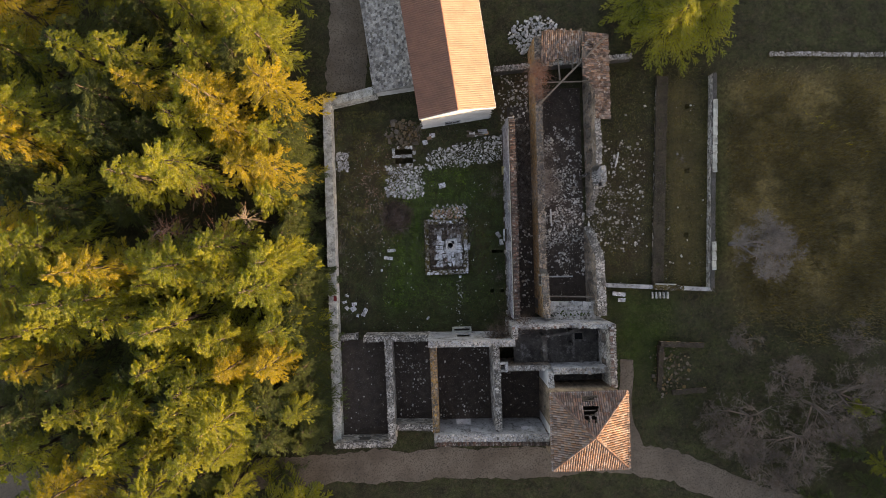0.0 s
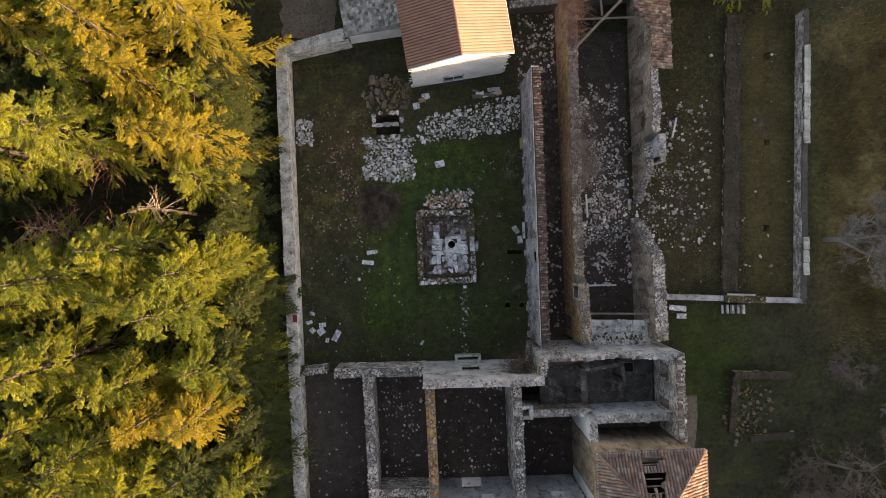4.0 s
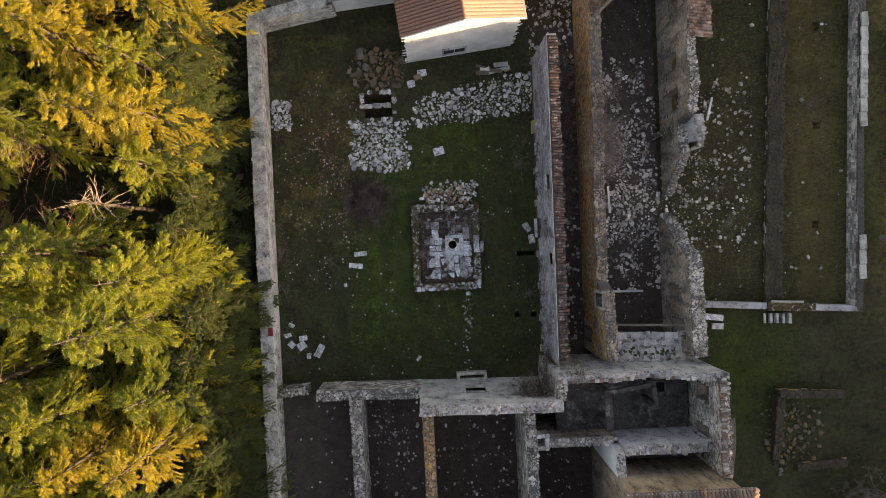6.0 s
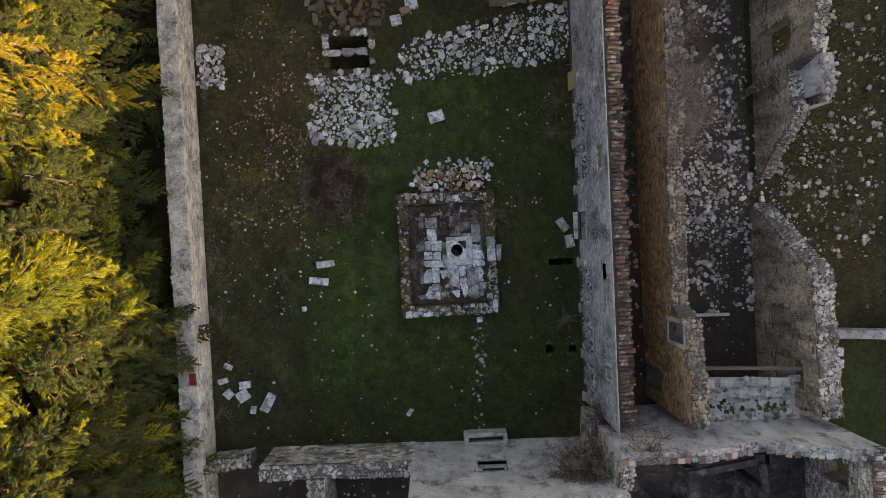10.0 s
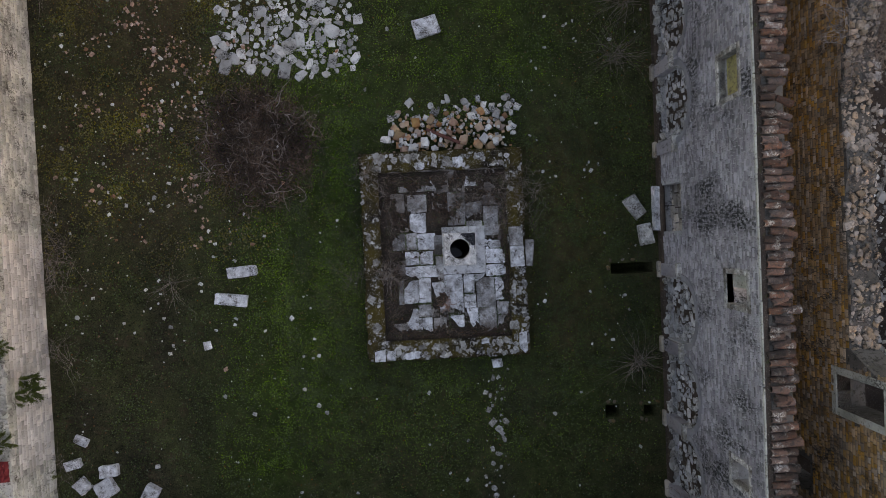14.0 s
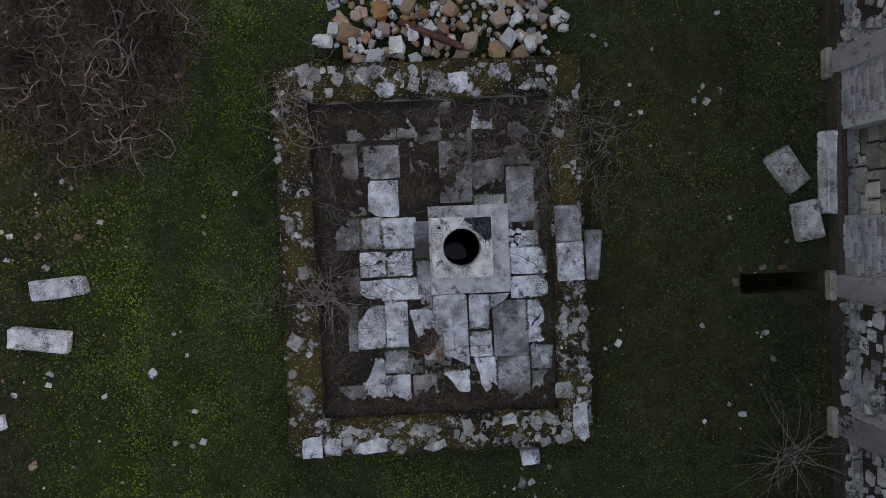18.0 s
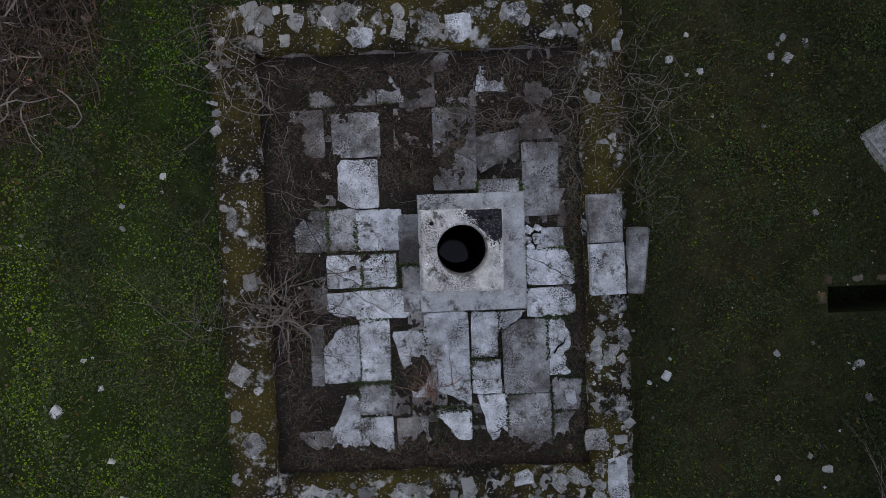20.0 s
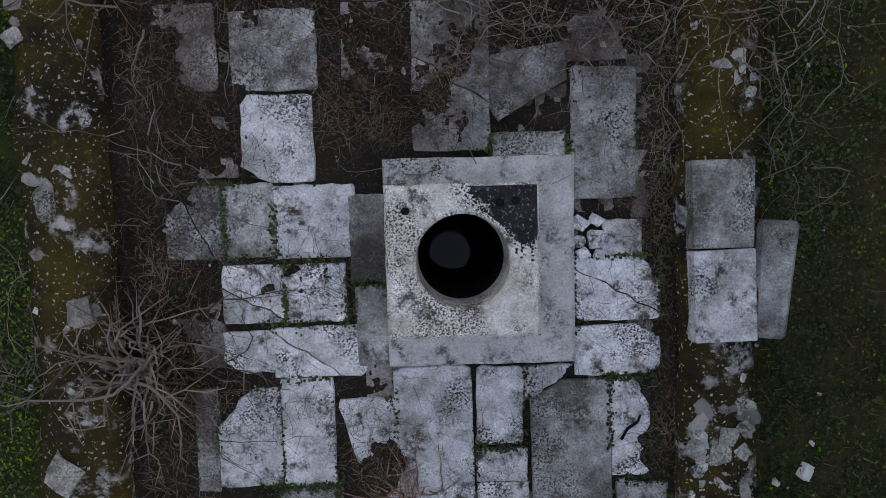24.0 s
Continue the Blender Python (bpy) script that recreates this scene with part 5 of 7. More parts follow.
for i in range(22):
    edge_stone(-2.345 + prng.uniform(-0.24, 0.2), prng.uniform(-3.0, 3.0), prng.uniform(0.06, 0.15))
for i in range(110):
    edge_stone(2.2 + prng.uniform(-0.22, 0.22), prng.uniform(-3.0, -0.9), 0.05 + 0.13 * prng.random() ** 2)
for i in range(14):
    edge_stone(2.2 + prng.uniform(-0.2, 0.2), prng.uniform(1.2, 3.0), prng.uniform(0.08, 0.18))
for x, y, sx, sy, rz in ((0.43, 2.86, 0.36, 0.34, 2), (1.15, 3.05, 0.3, 0.2, 8), (-0.75, 2.78, 0.3, 0.24, -6), (-2.25, -3.08, 0.42, 0.4, 4), (-1.9, -3.08, 0.3, 0.36, -3), (-1.2, -3.12, 0.6, 0.26, 2), (2.25, -2.82, 0.28, 0.7, 4), (1.05, -2.75, 0.26, 0.2, 10), (1.98, -2.3, 0.3, 0.3, 5), (-2.3, -2.2, 0.3, 0.28, 30), (-2.45, -1.3, 0.3, 0.26, 60), (-2.25, -0.15, 0.2, 0.24, 12), (-2.42, 0.6, 0.16, 0.3, 4)):
    rock_part("stone", PX + x, PY + y, 0.46, sx, sy, 0.08, rz, M_PAVE if abs(y) > 2.5 else M_LICHEN, plat, 1)
# bench blocks on the parapet
for cx, cy, sx, sy, rz in ((1.77, 0.32, 0.42, 0.60, 1), (1.79, -0.31, 0.42, 0.63, 1.5)):
    st = thing("parapet_block", cx, cy, 0.4, "squared white limestone block set on the parapet", "stone block", "blocks on the parapet", rz=rz)
    slab("block", 0, 0, 0.06, sx, sy, 0.16, M_PAVE2 if cy > 0 else M_PAVE, st, 0.008, jit=0.008)
st = thing("leaning_block", 2.18, -0.23, 0.0, "grey limestone block leaning on the parapet", "stone block", rz=-3)
slab("block", 0, 0, 0.22, 0.26, 0.84, 0.44, M_PAVE2, st, 0.03, jit=0.02)

# paving: centre x, y and size of each flag
WHITE_FLAGS = [(-1.27, .86, .50, .61), (-1.04, .27, .59, .52), (-1.49, -.24, .44, .42), (-1.54, -.66, .36, .30), (-1.03, -.67, .68, .37), (-1.05, -.24, .44, .42), (1.12, -.27, .63, .46), (1.12, -.72, .62, .36), (-1.57, -1.30, .46, .73), (-1.14, -1.27, .38, .79), (-.70, -1.46, .42, .86), (-.22, -1.41, .56, 1.22), (.26, -1.11, .34, .58), (.27, -1.56, .37, .24), (.27, -1.78, .37, .18), (1.21, -1.30, .30, .74), (-1.58, -2.23, .42, .80), (-1.16, -2.36, .42, .46), (-.17, -2.27, .46, .38), (.33, -2.30, .38, .82), (1.16, .10, .28, .25), (.62, -.93, .35, .22), (.45, 2.12, .39, .32)]
GREY_FLAGS = [(-.66, .14, .25, .62), (-.64, -.49, .24, .58), (-1.88, .29, .42, .54), (-1.49, .29, .36, .52), (1.03, .84, .46, .92), (-.04, 1.26, .54, 1.03), (.50, .76, .52, .20), (.78, -1.41, .58, .95), (.81, -2.28, .56, .77), (1.30, -1.92, .38, .40), (1.27, -2.40, .34, .50), (-1.88, -1.31, .16, .76), (-1.42, 2.01, .82, .34), (-.82, 2.03, .34, .35), (-1.27, 1.47, .60, .55), (-1.16, -1.89, .42, .40)]
SOILED_FLAGS = [(-.57, 1.27, .46, 1.03), (.54, 1.55, .5, .41), (-1.78, .81, .44, .43), (.05, 1.98, .42, .4), (.98, 1.75, .45, .8), (-1.9, 1.5, .45, .6), (-.3, 2.35, .6, .25), (-.70, -2.35, .4, .4), (.60, 1.02, .34, .34)]
# broken corners: flag, corner (anticlockwise from the low left one), share of width and of depth that is lost
LOST = {(-1.57, -1.30): (3, .55, .4), (-.70, -1.46): (0, .55, .9), (-.22, -1.41): (0, .95, .24), (.62, -.93): (1, .75, .95), (.78, -1.41): (3, .4, .12), (-1.58, -2.23): (3, .62, .8), (.33, -2.30): (0, .62, .95), (-.17, -2.27): (0, .62, 1.0), (1.12, -.27): (2, .25, .45), (1.21, -1.30): (2, .35, .3), (-1.27, .86): (0, .3, .2), (-1.54, -.66): (0, .35, .3), (1.12, -.72): (2, .2, .25), (-1.88, .29): (3, .5, .4), (-1.42, 2.01): (3, .3, .4)}
CRACKED = {(-1.49, -.24), (-1.03, -.67), (1.12, -.27), (-.04, 1.26), (-1.88, .29), (.33, -2.30)}
pave = tagged(new("pavement"), "worn white limestone flags with mossy joints round the wellhead", "paving", kind="structure")


SOIL_BEDS = [(-2.2, -0.4, 1.25, 2.3, 0.36, 0.9), (0.2, 1.6, 0.7, 1.4, 0.3, 0.6), (-2.6, -1.80, -2.9, 2.6, 0.55, 0.5), (-2.5, 2.0, 1.9, 2.7, 0.62, 0.35), (-0.95, 0.15, 0.6, 1.85, 0.62, 0.3), (0.2, 1.7, 1.05, 2.0, 0.45, 0.4), (1.36, 1.9, -2.6, 2.6, 1.0, 0.2), (-2.2, 1.9, -3.0, -2.45, 0.95, 0.35), (-0.85, -0.5, -1.75, -1.2, 0.8, 0.2), (-1.8, -0.75, -0.5, 0.05, 0.5, 0.5), (-2.0, -1.4, 0.55, 1.2, 0.6, 0.3), (1.2, 1.7, 0.3, 1.4, 0.6, 0.3)]


def soil_at(x, y):
    """How much soil lies on the flags, 0 to about 1."""
    return max(s * soft(max(a - x, x - b, c - y, y - d) + 0.2 * noise.noise((x * 2.3, y * 2.3, 3.0)) + 0.08 * noise.noise((x * 7.0, y * 7.0, 5.0)), e) for a, b, c, d, s, e in SOIL_BEDS)


def flag(cx, cy, sx, sy, material, z=0.24):
    """A worn flag with an uneven outline, chipped corners, and sometimes a crack across."""
    pts = []
    corners = [(-1, -1), (1, -1), (1, 1), (-1, 1)]
    seed = prng.uniform(0, 90)
    for k, (a, b) in enumerate(corners):
        c, d = corners[(k + 1) % 4]
        cut = prng.uniform(0.10, 0.25) if prng.random() < 0.22 else 0.05
        n = 9
        for i in range(n):
            f = cut / 2 + (1 - cut) * i / (n - 1)
            x, y = (a + (c - a) * f) * (sx + 0.006) / 2, (b + (d - b) * f) * (sy + 0.006) / 2
            w = noise.noise((x * 9 + seed, y * 9, 0)) * 0.012 + noise.noise((x * 31 + seed, y * 31, 5)) * 0.007
            pts.append((x + w * (abs(a + c) > 1), y + w * (abs(b + d) > 1)))
    if (cx, cy) in LOST:
        k, fx, fy = LOST[(cx, cy)]
        ax, ay = corners[k]
        x0, y0, x1, y1 = ax * sx * (0.5 - fx), ay * sy / 2, ax * sx / 2, ay * sy * (0.5 - fy)
        ux, uy = y1 - y0, x0 - x1
        if ux * ax + uy * ay > 0:
            ux, uy = -ux, -uy
        size = math.hypot(ux, uy)
        ux, uy = ux / size, uy / size
        kept = []
        for x, y in pts:
            d = (x - x0) * ux + (y - y0) * uy
            if d < 0:
                w = 0.035 * noise.noise((x * 7 + seed, y * 7, 2)) + 0.02 * noise.noise((x * 19 + seed, y * 19, 2))
                x, y = x - (d - w) * ux, y - (d - w) * uy
            kept.append((x, y))
        pts = kept
    groups = [pts]
    if (cx, cy) in CRACKED:
        t = prng.uniform(0, math.pi)
        nx, ny, off = math.cos(t), math.sin(t), prng.uniform(-0.1, 0.1)
        groups = []
        for side in (1, -1):
            g = []
            for (x0, y0), (x1, y1) in zip(pts, pts[1:] + pts[:1]):
                d0, d1 = (x0 * nx + y0 * ny - off) * side - 0.003, (x1 * nx + y1 * ny - off) * side - 0.003
                if d0 >= 0:
                    g.append((x0, y0))
                if d0 * d1 < 0:
                    q0 = d0 / (d0 - d1)
                    xa, ya = x0 + (x1 - x0) * q0, y0 + (y1 - y0) * q0
                    g.append((xa, ya))
            # jag the crack
            i = next((i for i in range(len(g)) if abs((g[i][0] * nx + g[i][1] * ny - off) * side - 0.003) < 1e-6 and abs((g[(i + 1) % len(g)][0] * nx + g[(i + 1) % len(g)][1] * ny - off) * side - 0.003) < 1e-6), None)
            if i is not None:
                (x0, y0), (x1, y1) = g[i], g[(i + 1) % len(g)]
                jag = []
                for q0 in np.linspace(0, 1, 9)[1:-1]:
                    x, y = x0 + (x1 - x0) * q0, y0 + (y1 - y0) * q0
                    w = 0.05 * noise.noise((x * 6 + seed, y * 6, 9)) + 0.012 * noise.noise((x * 25 + seed, y * 25, 9))
                    jag.append((x + w * nx, y + w * ny))
                g[i + 1:i + 1] = jag
            groups.append(g)
    h, tx, ty, rz = prng.uniform(0.042, 0.056), prng.uniform(-0.5, 0.5), prng.uniform(-0.5, 0.5), prng.uniform(-1.2, 1.2)
    for g in groups:
        if len(g) < 3:
            continue
        bm = bmesh.new()
        mx, my = sum(p[0] for p in g) / len(g), sum(p[1] for p in g) / len(g)
        lo = [bm.verts.new((x, y, 0)) for x, y in g]
        mid = [bm.verts.new((x, y, h - 0.008)) for x, y in g]
        hi = [bm.verts.new((mx + (x - mx) * (1 - 0.014 / sx), my + (y - my) * (1 - 0.014 / sy), h)) for x, y in g]
        n = len(g)
        for A, B in ((lo, mid), (mid, hi)):
            for i in range(n):
                bm.faces.new((A[i], A[(i + 1) % n], B[(i + 1) % n], B[i]))
        bm.faces.new(hi)
        part("flag", bm, material, pave).matrix_basis = pose(cx, cy, z, tx, ty, rz)


M_PAVE3 = flagstone("dark_stained_paving", (0.34, 0.312, 0.295), (0.105, 0.086, 0.075), 0.42, 0.45, 0.3)
for rows, mt in ((WHITE_FLAGS, M_PAVE), (GREY_FLAGS, M_PAVE2), (SOILED_FLAGS, M_PAVE3)):
    for f in rows:
        flag(*f, mt, 0.226 if mt is M_PAVE3 else 0.24)
for i in range(8):
    for j in range(11):
        x, y = -2.05 + 0.48 * (i + 0.5) - 0.12, -2.75 + 0.50 * (j + 0.5)
        laid = sum(max(0.0, min(x + 0.22, f[0] + f[2] / 2) - max(x - 0.22, f[0] - f[2] / 2)) * max(0.0, min(y + 0.23, f[1] + f[3] / 2) - max(y - 0.23, f[1] - f[3] / 2)) for f in WHITE_FLAGS + GREY_FLAGS + SOILED_FLAGS)
        if not (-0.6 < x < 0.7 and -0.7 < y < 0.7):
            flag(x + prng.uniform(-0.03, 0.03), y + prng.uniform(-0.03, 0.03), 0.45, 0.47, M_PAVE3, 0.205 if laid > 0.03 else 0.232)
for x, y, q in ((0.86, 0.20, 0.11), (0.98, 0.22, 0.10), (0.84, 0.08, 0.10), (0.97, 0.09, 0.13), (0.88, -0.01, 0.09), (1.0, -0.02, 0.08)):
    rock_part("flag", x, y, 0.27, q * 1.15, q * 1.05, 0.07, prng.uniform(0, 360), M_PAVE, pave, 1)
rock_part("loose_stone", 1.33, -1.95, 0.31, 0.15, 0.24, 0.07, 8, M_PAVE, pave, 2)
# soil and leaf mould that lies over the flags and fills the joints
M_MOULD = surf("leaf_mould", (0.038, 0.029, 0.024), (0.022, 0.017, 0.013), (0.095, 0.076, 0.064), big=2.2, fine=40.0, speck=0.56, bump=1.0, moss=(0.026, 0.034, 0.012), moss_at=0.54, spots=(0.30, 0.285, 0.265), spots_at=0.665)
nx, ny = 190, 262
V = []
for j in range(ny + 1):
    for i in range(nx + 1):
        x, y = PX - 2.1 + 4.02 * i / nx, PY - 2.68 + 5.3 * j / ny
        h = 0.257 + 0.052 * soil_at(x, y) + 0.030 * noise.noise((x * 2.6, y * 2.6, 7)) * (0.3 + soil_at(x, y)) + 0.014 * noise.noise((x * 8, y * 8, 3)) + 0.009 * noise.noise((x * 23, y * 23, 1))
        V.append((x, y, h))
def soil_z(x, y):
    i, j = int((x - PX + 2.1) / 4.02 * nx + 0.5), int((y - PY + 2.68) / 5.3 * ny + 0.5)
    return max(0.282, V_SOIL[min(max(j, 0), ny) * (nx + 1) + min(max(i, 0), nx)][2])


V_SOIL = V
clear = lambda x, y: not (-0.55 < x < 0.72 and -0.74 < y < 0.7)
Fc = [(j * (nx + 1) + i, j * (nx + 1) + i + 1, (j + 1) * (nx + 1) + i + 1, (j + 1) * (nx + 1) + i) for j in range(ny) for i in range(nx) if clear(V[j * (nx + 1) + i][0], V[j * (nx + 1) + i][1])]
tagged(link("soil_bed", V, Fc, M_MOULD, smooth=True), "brown soil and leaf mould lying over the flags and in their joints", "soil", kind="stuff")
# one broken flag tilted up out of its bed
bm = bmesh.new()
raised = [(0.216, 1.05, 0.285), (0.285, 0.94, 0.31), (0.50, 1.06, 0.33), (0.767, 1.21, 0.325), (0.755, 1.48, 0.295), (0.216, 1.40, 0.27)]
hi = [bm.verts.new(p) for p in raised]
lo = [bm.verts.new((x, y, z - 0.055)) for x, y, z in raised]
bm.faces.new(hi)
for i in range(6):
    bm.faces.new((lo[i], lo[(i + 1) % 6], hi[(i + 1) % 6], hi[i]))
part("flag", bm, M_PAVE2, pave)

well = thing("wellhead", 0, 0, 0.24, "square white limestone wellhead with a round mouth and dark water", "wellhead")


def pierced(hx, hy, r, z0, z1, deep, ox=0.0, oy=0.0, segs=48, lip=0.02):
    """A square slab with a round hole: outer corners meet the ring of the hole."""
    bm = bmesh.new()
    ring, out = [], []
    for i in range(segs):
        a = 2 * math.pi * i / segs
        c, s = math.cos(a), math.sin(a)
        k = 1 / max(abs(c), abs(s))
        ring.append((r * c, r * s))
        out.append((ox + hx * c * k, oy + hy * s * k))
    w = lambda: prng.uniform(-0.004, 0.004)
    levels = [[bm.verts.new((x, y, z0)) for x, y in out], [bm.verts.new((x + w(), y + w(), z1 - lip)) for x, y in out], [bm.verts.new((x * (1 - lip / hx), y * (1 - lip / hy), z1)) for x, y in out], [bm.verts.new((x * (1 + lip / r), y * (1 + lip / r), z1)) for x, y in ring], [bm.verts.new((x, y, z1 - lip)) for x, y in ring], [bm.verts.new((x, y, z0 - deep)) for x, y in ring]]
    for A, B in zip(levels, levels[1:]):
        for i in range(segs):
            bm.faces.new((A[i], A[(i + 1) % segs], B[(i + 1) % segs], B[i]))
    return bm


M_BASE = flagstone("smooth_white_slab", (0.62, 0.625, 0.635), (0.46, 0.455, 0.45), 0.46, 0.56, 0.0, mottle=0.55)
part("bed", pierced(2.1, 2.9, 0.335, 0.0, 0.24, 0.0, PX, PY, 48, 0.01), M_SOIL, plat).matrix_basis = pose(-PX, -PY, 0)
part("block", pierced(0.495, 0.495, 0.305, 0.09, 0.51, 0.0), M_WELL, well)
part("base_slab", pierced(0.672, 0.742, 0.33, 0.0, 0.09, 0.0, 0.138, -0.048), M_BASE, well)
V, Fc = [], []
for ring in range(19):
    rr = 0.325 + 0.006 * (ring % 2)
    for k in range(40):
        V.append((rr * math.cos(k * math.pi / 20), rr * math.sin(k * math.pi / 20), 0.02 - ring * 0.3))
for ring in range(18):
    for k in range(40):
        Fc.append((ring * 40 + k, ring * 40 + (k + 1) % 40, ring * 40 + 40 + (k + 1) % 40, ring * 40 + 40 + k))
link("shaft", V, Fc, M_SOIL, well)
TILT = -4.0
M_WATER.node_tree.nodes["Principled BSDF"].inputs["Specular IOR Level"].default_value = 0.25
link("water", [(0.33 * math.cos(k * math.pi / 20), 0.33 * math.sin(k * math.pi / 20), -2.1) for k in range(40)], [tuple(range(40))], M_WATER, well).rotation_euler = (radians(TILT), 0, 0)
# dark patch of old pitch on one corner with two small sockets
stain = [(0.478, 0.478)]
for k in range(161):
    a = math.pi * (0.97 + 0.56 * k / 160)
    r = 0.36 + 0.03 * math.sin(k * 0.11) + 0.05 * noise.noise((k * 0.13, 3, 0)) + 0.035 * noise.noise((k * 0.5, 8, 0)) + 0.07 * max(0.0, 1 - k / 48)
    px, py = 0.478 + r * math.cos(a), 0.478 + r * math.sin(a)
    d = math.hypot(px, py)
    if d < 0.335:
        px, py = px * 0.335 / d, py * 0.335 / d
    stain.append((min(px, 0.478), min(py, 0.478)))
link("pitch_stain", [(a, b, 0.5125) for a, b in stain], [tuple(range(len(stain)))], M_PITCH, well)
V, Fc = [], []
for k in range(420):
    a, r = math.pi * prng.uniform(0.97, 1.53), prng.normal(0.36, 0.055)
    x, y, w = 0.478 + r * math.cos(a), 0.478 + r * math.sin(a), prng.uniform(0.003, 0.012)
    if math.hypot(x, y) > 0.34 and max(x, y) < 0.47:
        i = len(V)
        V += [(x + w * math.cos(q) * prng.uniform(0.6, 1.2), y + w * math.sin(q) * prng.uniform(0.6, 1.2), 0.5118) for q in np.linspace(0, 6.283, 7)[:-1]]
        Fc.append(tuple(range(i, i + 6)))
link("pitch_specks", V, Fc, M_PITCH, well)["kind"] = "stuff"
for x, y in ((0.24, 0.37), (0.34, 0.38), (-0.36, 0.33)):
    slab("iron_socket", x, y, 0.515, 0.05, 0.045, 0.012, M_DARK, well, 0.01)


# ---- loose things in the courtyard ----
M_CHIP = surf("broken_brick_chips", (0.42, 0.27, 0.21), (0.34, 0.20, 0.15), (0.20, 0.13, 0.10), big=2.0, fine=14.0, bump=0.3, rand="island", spread=0.45)
crng = np.random.default_rng(33)


def loose_block(x, y, sx, sy, h, rz, label="white limestone block lying in the grass", material=None):
    t = thing("stone_block", x, y, 0, label, "stone block", "blocks lying in the courtyard", rz=rz)
    bm = bmesh.new()
    h *= 0.65
    block(bm, 0, 0, h / 2 - 0.02, sx * 0.94, sy * 0.94, h, 0.02, 0, 0.025)
    bmesh.ops.subdivide_edges(bm, edges=list(bm.edges), cuts=1)
    for v in bm.verts:
        v.co += Vector(crng.uniform(-0.012, 0.012, 3))
    part("block", bm, material or M_PAVE, t)
    return t


for row in ((-6.90, -0.42, 0.95, 0.34, 0.3, 5), (-7.28, -1.30, 1.05, 0.38, 0.3, -6), (-0.75, 7.03, 0.85, 0.62, 0.35, 15), (-10.25, -7.55, 0.5, 1.05, 0.35, -28), (-11.42, -6.55, 0.62, 0.4, 0.3, 5), (-11.55, -7.1, 0.62, 0.62, 0.3, 30), (-12.3, -7.0, 0.45, 0.5, 0.25, 40), (-12.55, -6.3, 0.55, 0.3, 0.25, 15), (-12.25, -5.55, 0.5, 0.28, 0.2, -25), (-11.05, -7.9, 0.3, 0.4, 0.2, -10), (-8.12, -2.72, 0.24, 0.28, 0.2, 5), (-2.85, -8.45, 0.2, 0.45, 0.18, -35), (1.05, -3.72, 0.3, 0.28, 0.25, 8), (-1.75, 12.9, 0.7, 0.5, 0.3, 5), (6.9, 11.9, 0.6, 0.8, 0.3, -25), (-2.6, 12.1, 0.6, 0.55, 0.35, 12), (19.6, -6.3, 1.6, 0.5, 0.3, -8), (19.9, -7.0, 0.9, 0.45, 0.3, -3)):
    loose_block(*row)
for row in ((5.68, 1.08, 0.46, 0.8, 0.26, 33), (5.98, 0.19, 0.46, 0.7, 0.26, 8)):
    loose_block(*row, "grey lichened limestone block lying in the grass", M_LICHEN)
loose_block(1.06, -3.72, 0.34, 0.3, 0.16, 6, "small white squared stone at the foot of the platform", M_PAVE)
loose_block(6.35, 1.0, 0.22, 1.5, 0.42, 0, "white stone sill standing before the niche")
for x, y, m in ((-2.1, 12.6, M_WARM), (4.6, 13.0, M_WARM)):
    loose_block(x, y, 0.55, 0.4, 0.4, 20, "ochre stone block lying in the grass", m)


def rubble(name, label, n, xr, yr, sizes, material, single=True, dens=None, flat=0.6, grade=1.6, z0=0.0, room=0.52):
    """A patch of broken stones; each one a piece of its own."""
    t = thing(name, (xr[0] + xr[1]) / 2, (yr[0] + yr[1]) / 2, 0, label, "rubble")
    placed, rows, tries = [], [], 0
    while len(placed) < n and tries < n * 30:
        tries += 1
        x, y = crng.uniform(*xr), crng.uniform(*yr)
        if dens and crng.random() > dens(x, y):
            continue
        s = sizes[0] + (sizes[1] - sizes[0]) * crng.random() ** grade
        if any(abs(x - a) + abs(y - b) < (s + c) * room for a, b, c in placed):
            continue
        placed.append((x, y, s))
        sx, sy = s * crng.uniform(0.9, 1.35), s * crng.uniform(0.75, 1.1)
        zz = s * flat * 0.32 + (z0(x, y) if callable(z0) else z0)
        if single and len(placed) <= 300:
            rock_part("stone", x, y, zz, sx, sy, s * flat, crng.uniform(0, 360), material, t, 8)
        else:
            rows.append((x, y, zz, sx, sy, s * flat, crng.uniform(0, 6.3)))
    if rows:
        ob = rocks("stone_litter", rows, M_WHITES if material is M_WHITE else M_RUINS, t)
        ob.matrix_basis = t.matrix_basis.inverted()
    return t


M_BROWNO = surf("brown_field_stone", (0.16, 0.118, 0.072), (0.095, 0.072, 0.05), (0.20, 0.18, 0.15), big=1.4, fine=9.0, speck=0.6, bump=0.6, rand="object", spread=0.35, moss=(0.07, 0.075, 0.03), moss_at=0.58)
inside = lambda a, b, c, d, e: (lambda x, y: soft(max(a - x, x - b, c - y, y - d) + 0.3 * noise.noise((x, y, 2.0)), e))
rubble("stone_floor", "old paving of white field stones, broken up at its edges", 340, (-7.5, -2.8), (5.0, 9.6), (0.10, 0.50), M_WHITE, dens=inside(-7.2, -3.1, 5.95, 9.35, 0.4), flat=0.3, grade=1.6, room=0.49)
rubble("stone_floor", "strip of white cobbles in the grass before the barn", 520, (-2.6, 7.2), (9.0, 13.0), (0.08, 0.42), M_WHITE, dens=lambda x, y: inside(-2.3, 6.9, 9.6 + 0.15 * (x - 2), 11.7 + 0.2 * (x - 2), 0.9)(x, y) * max(0.15, 0.6 + noise.noise((x * 1.3, y * 1.3, 14.0))), flat=0.35, grade=1.8, room=0.53)
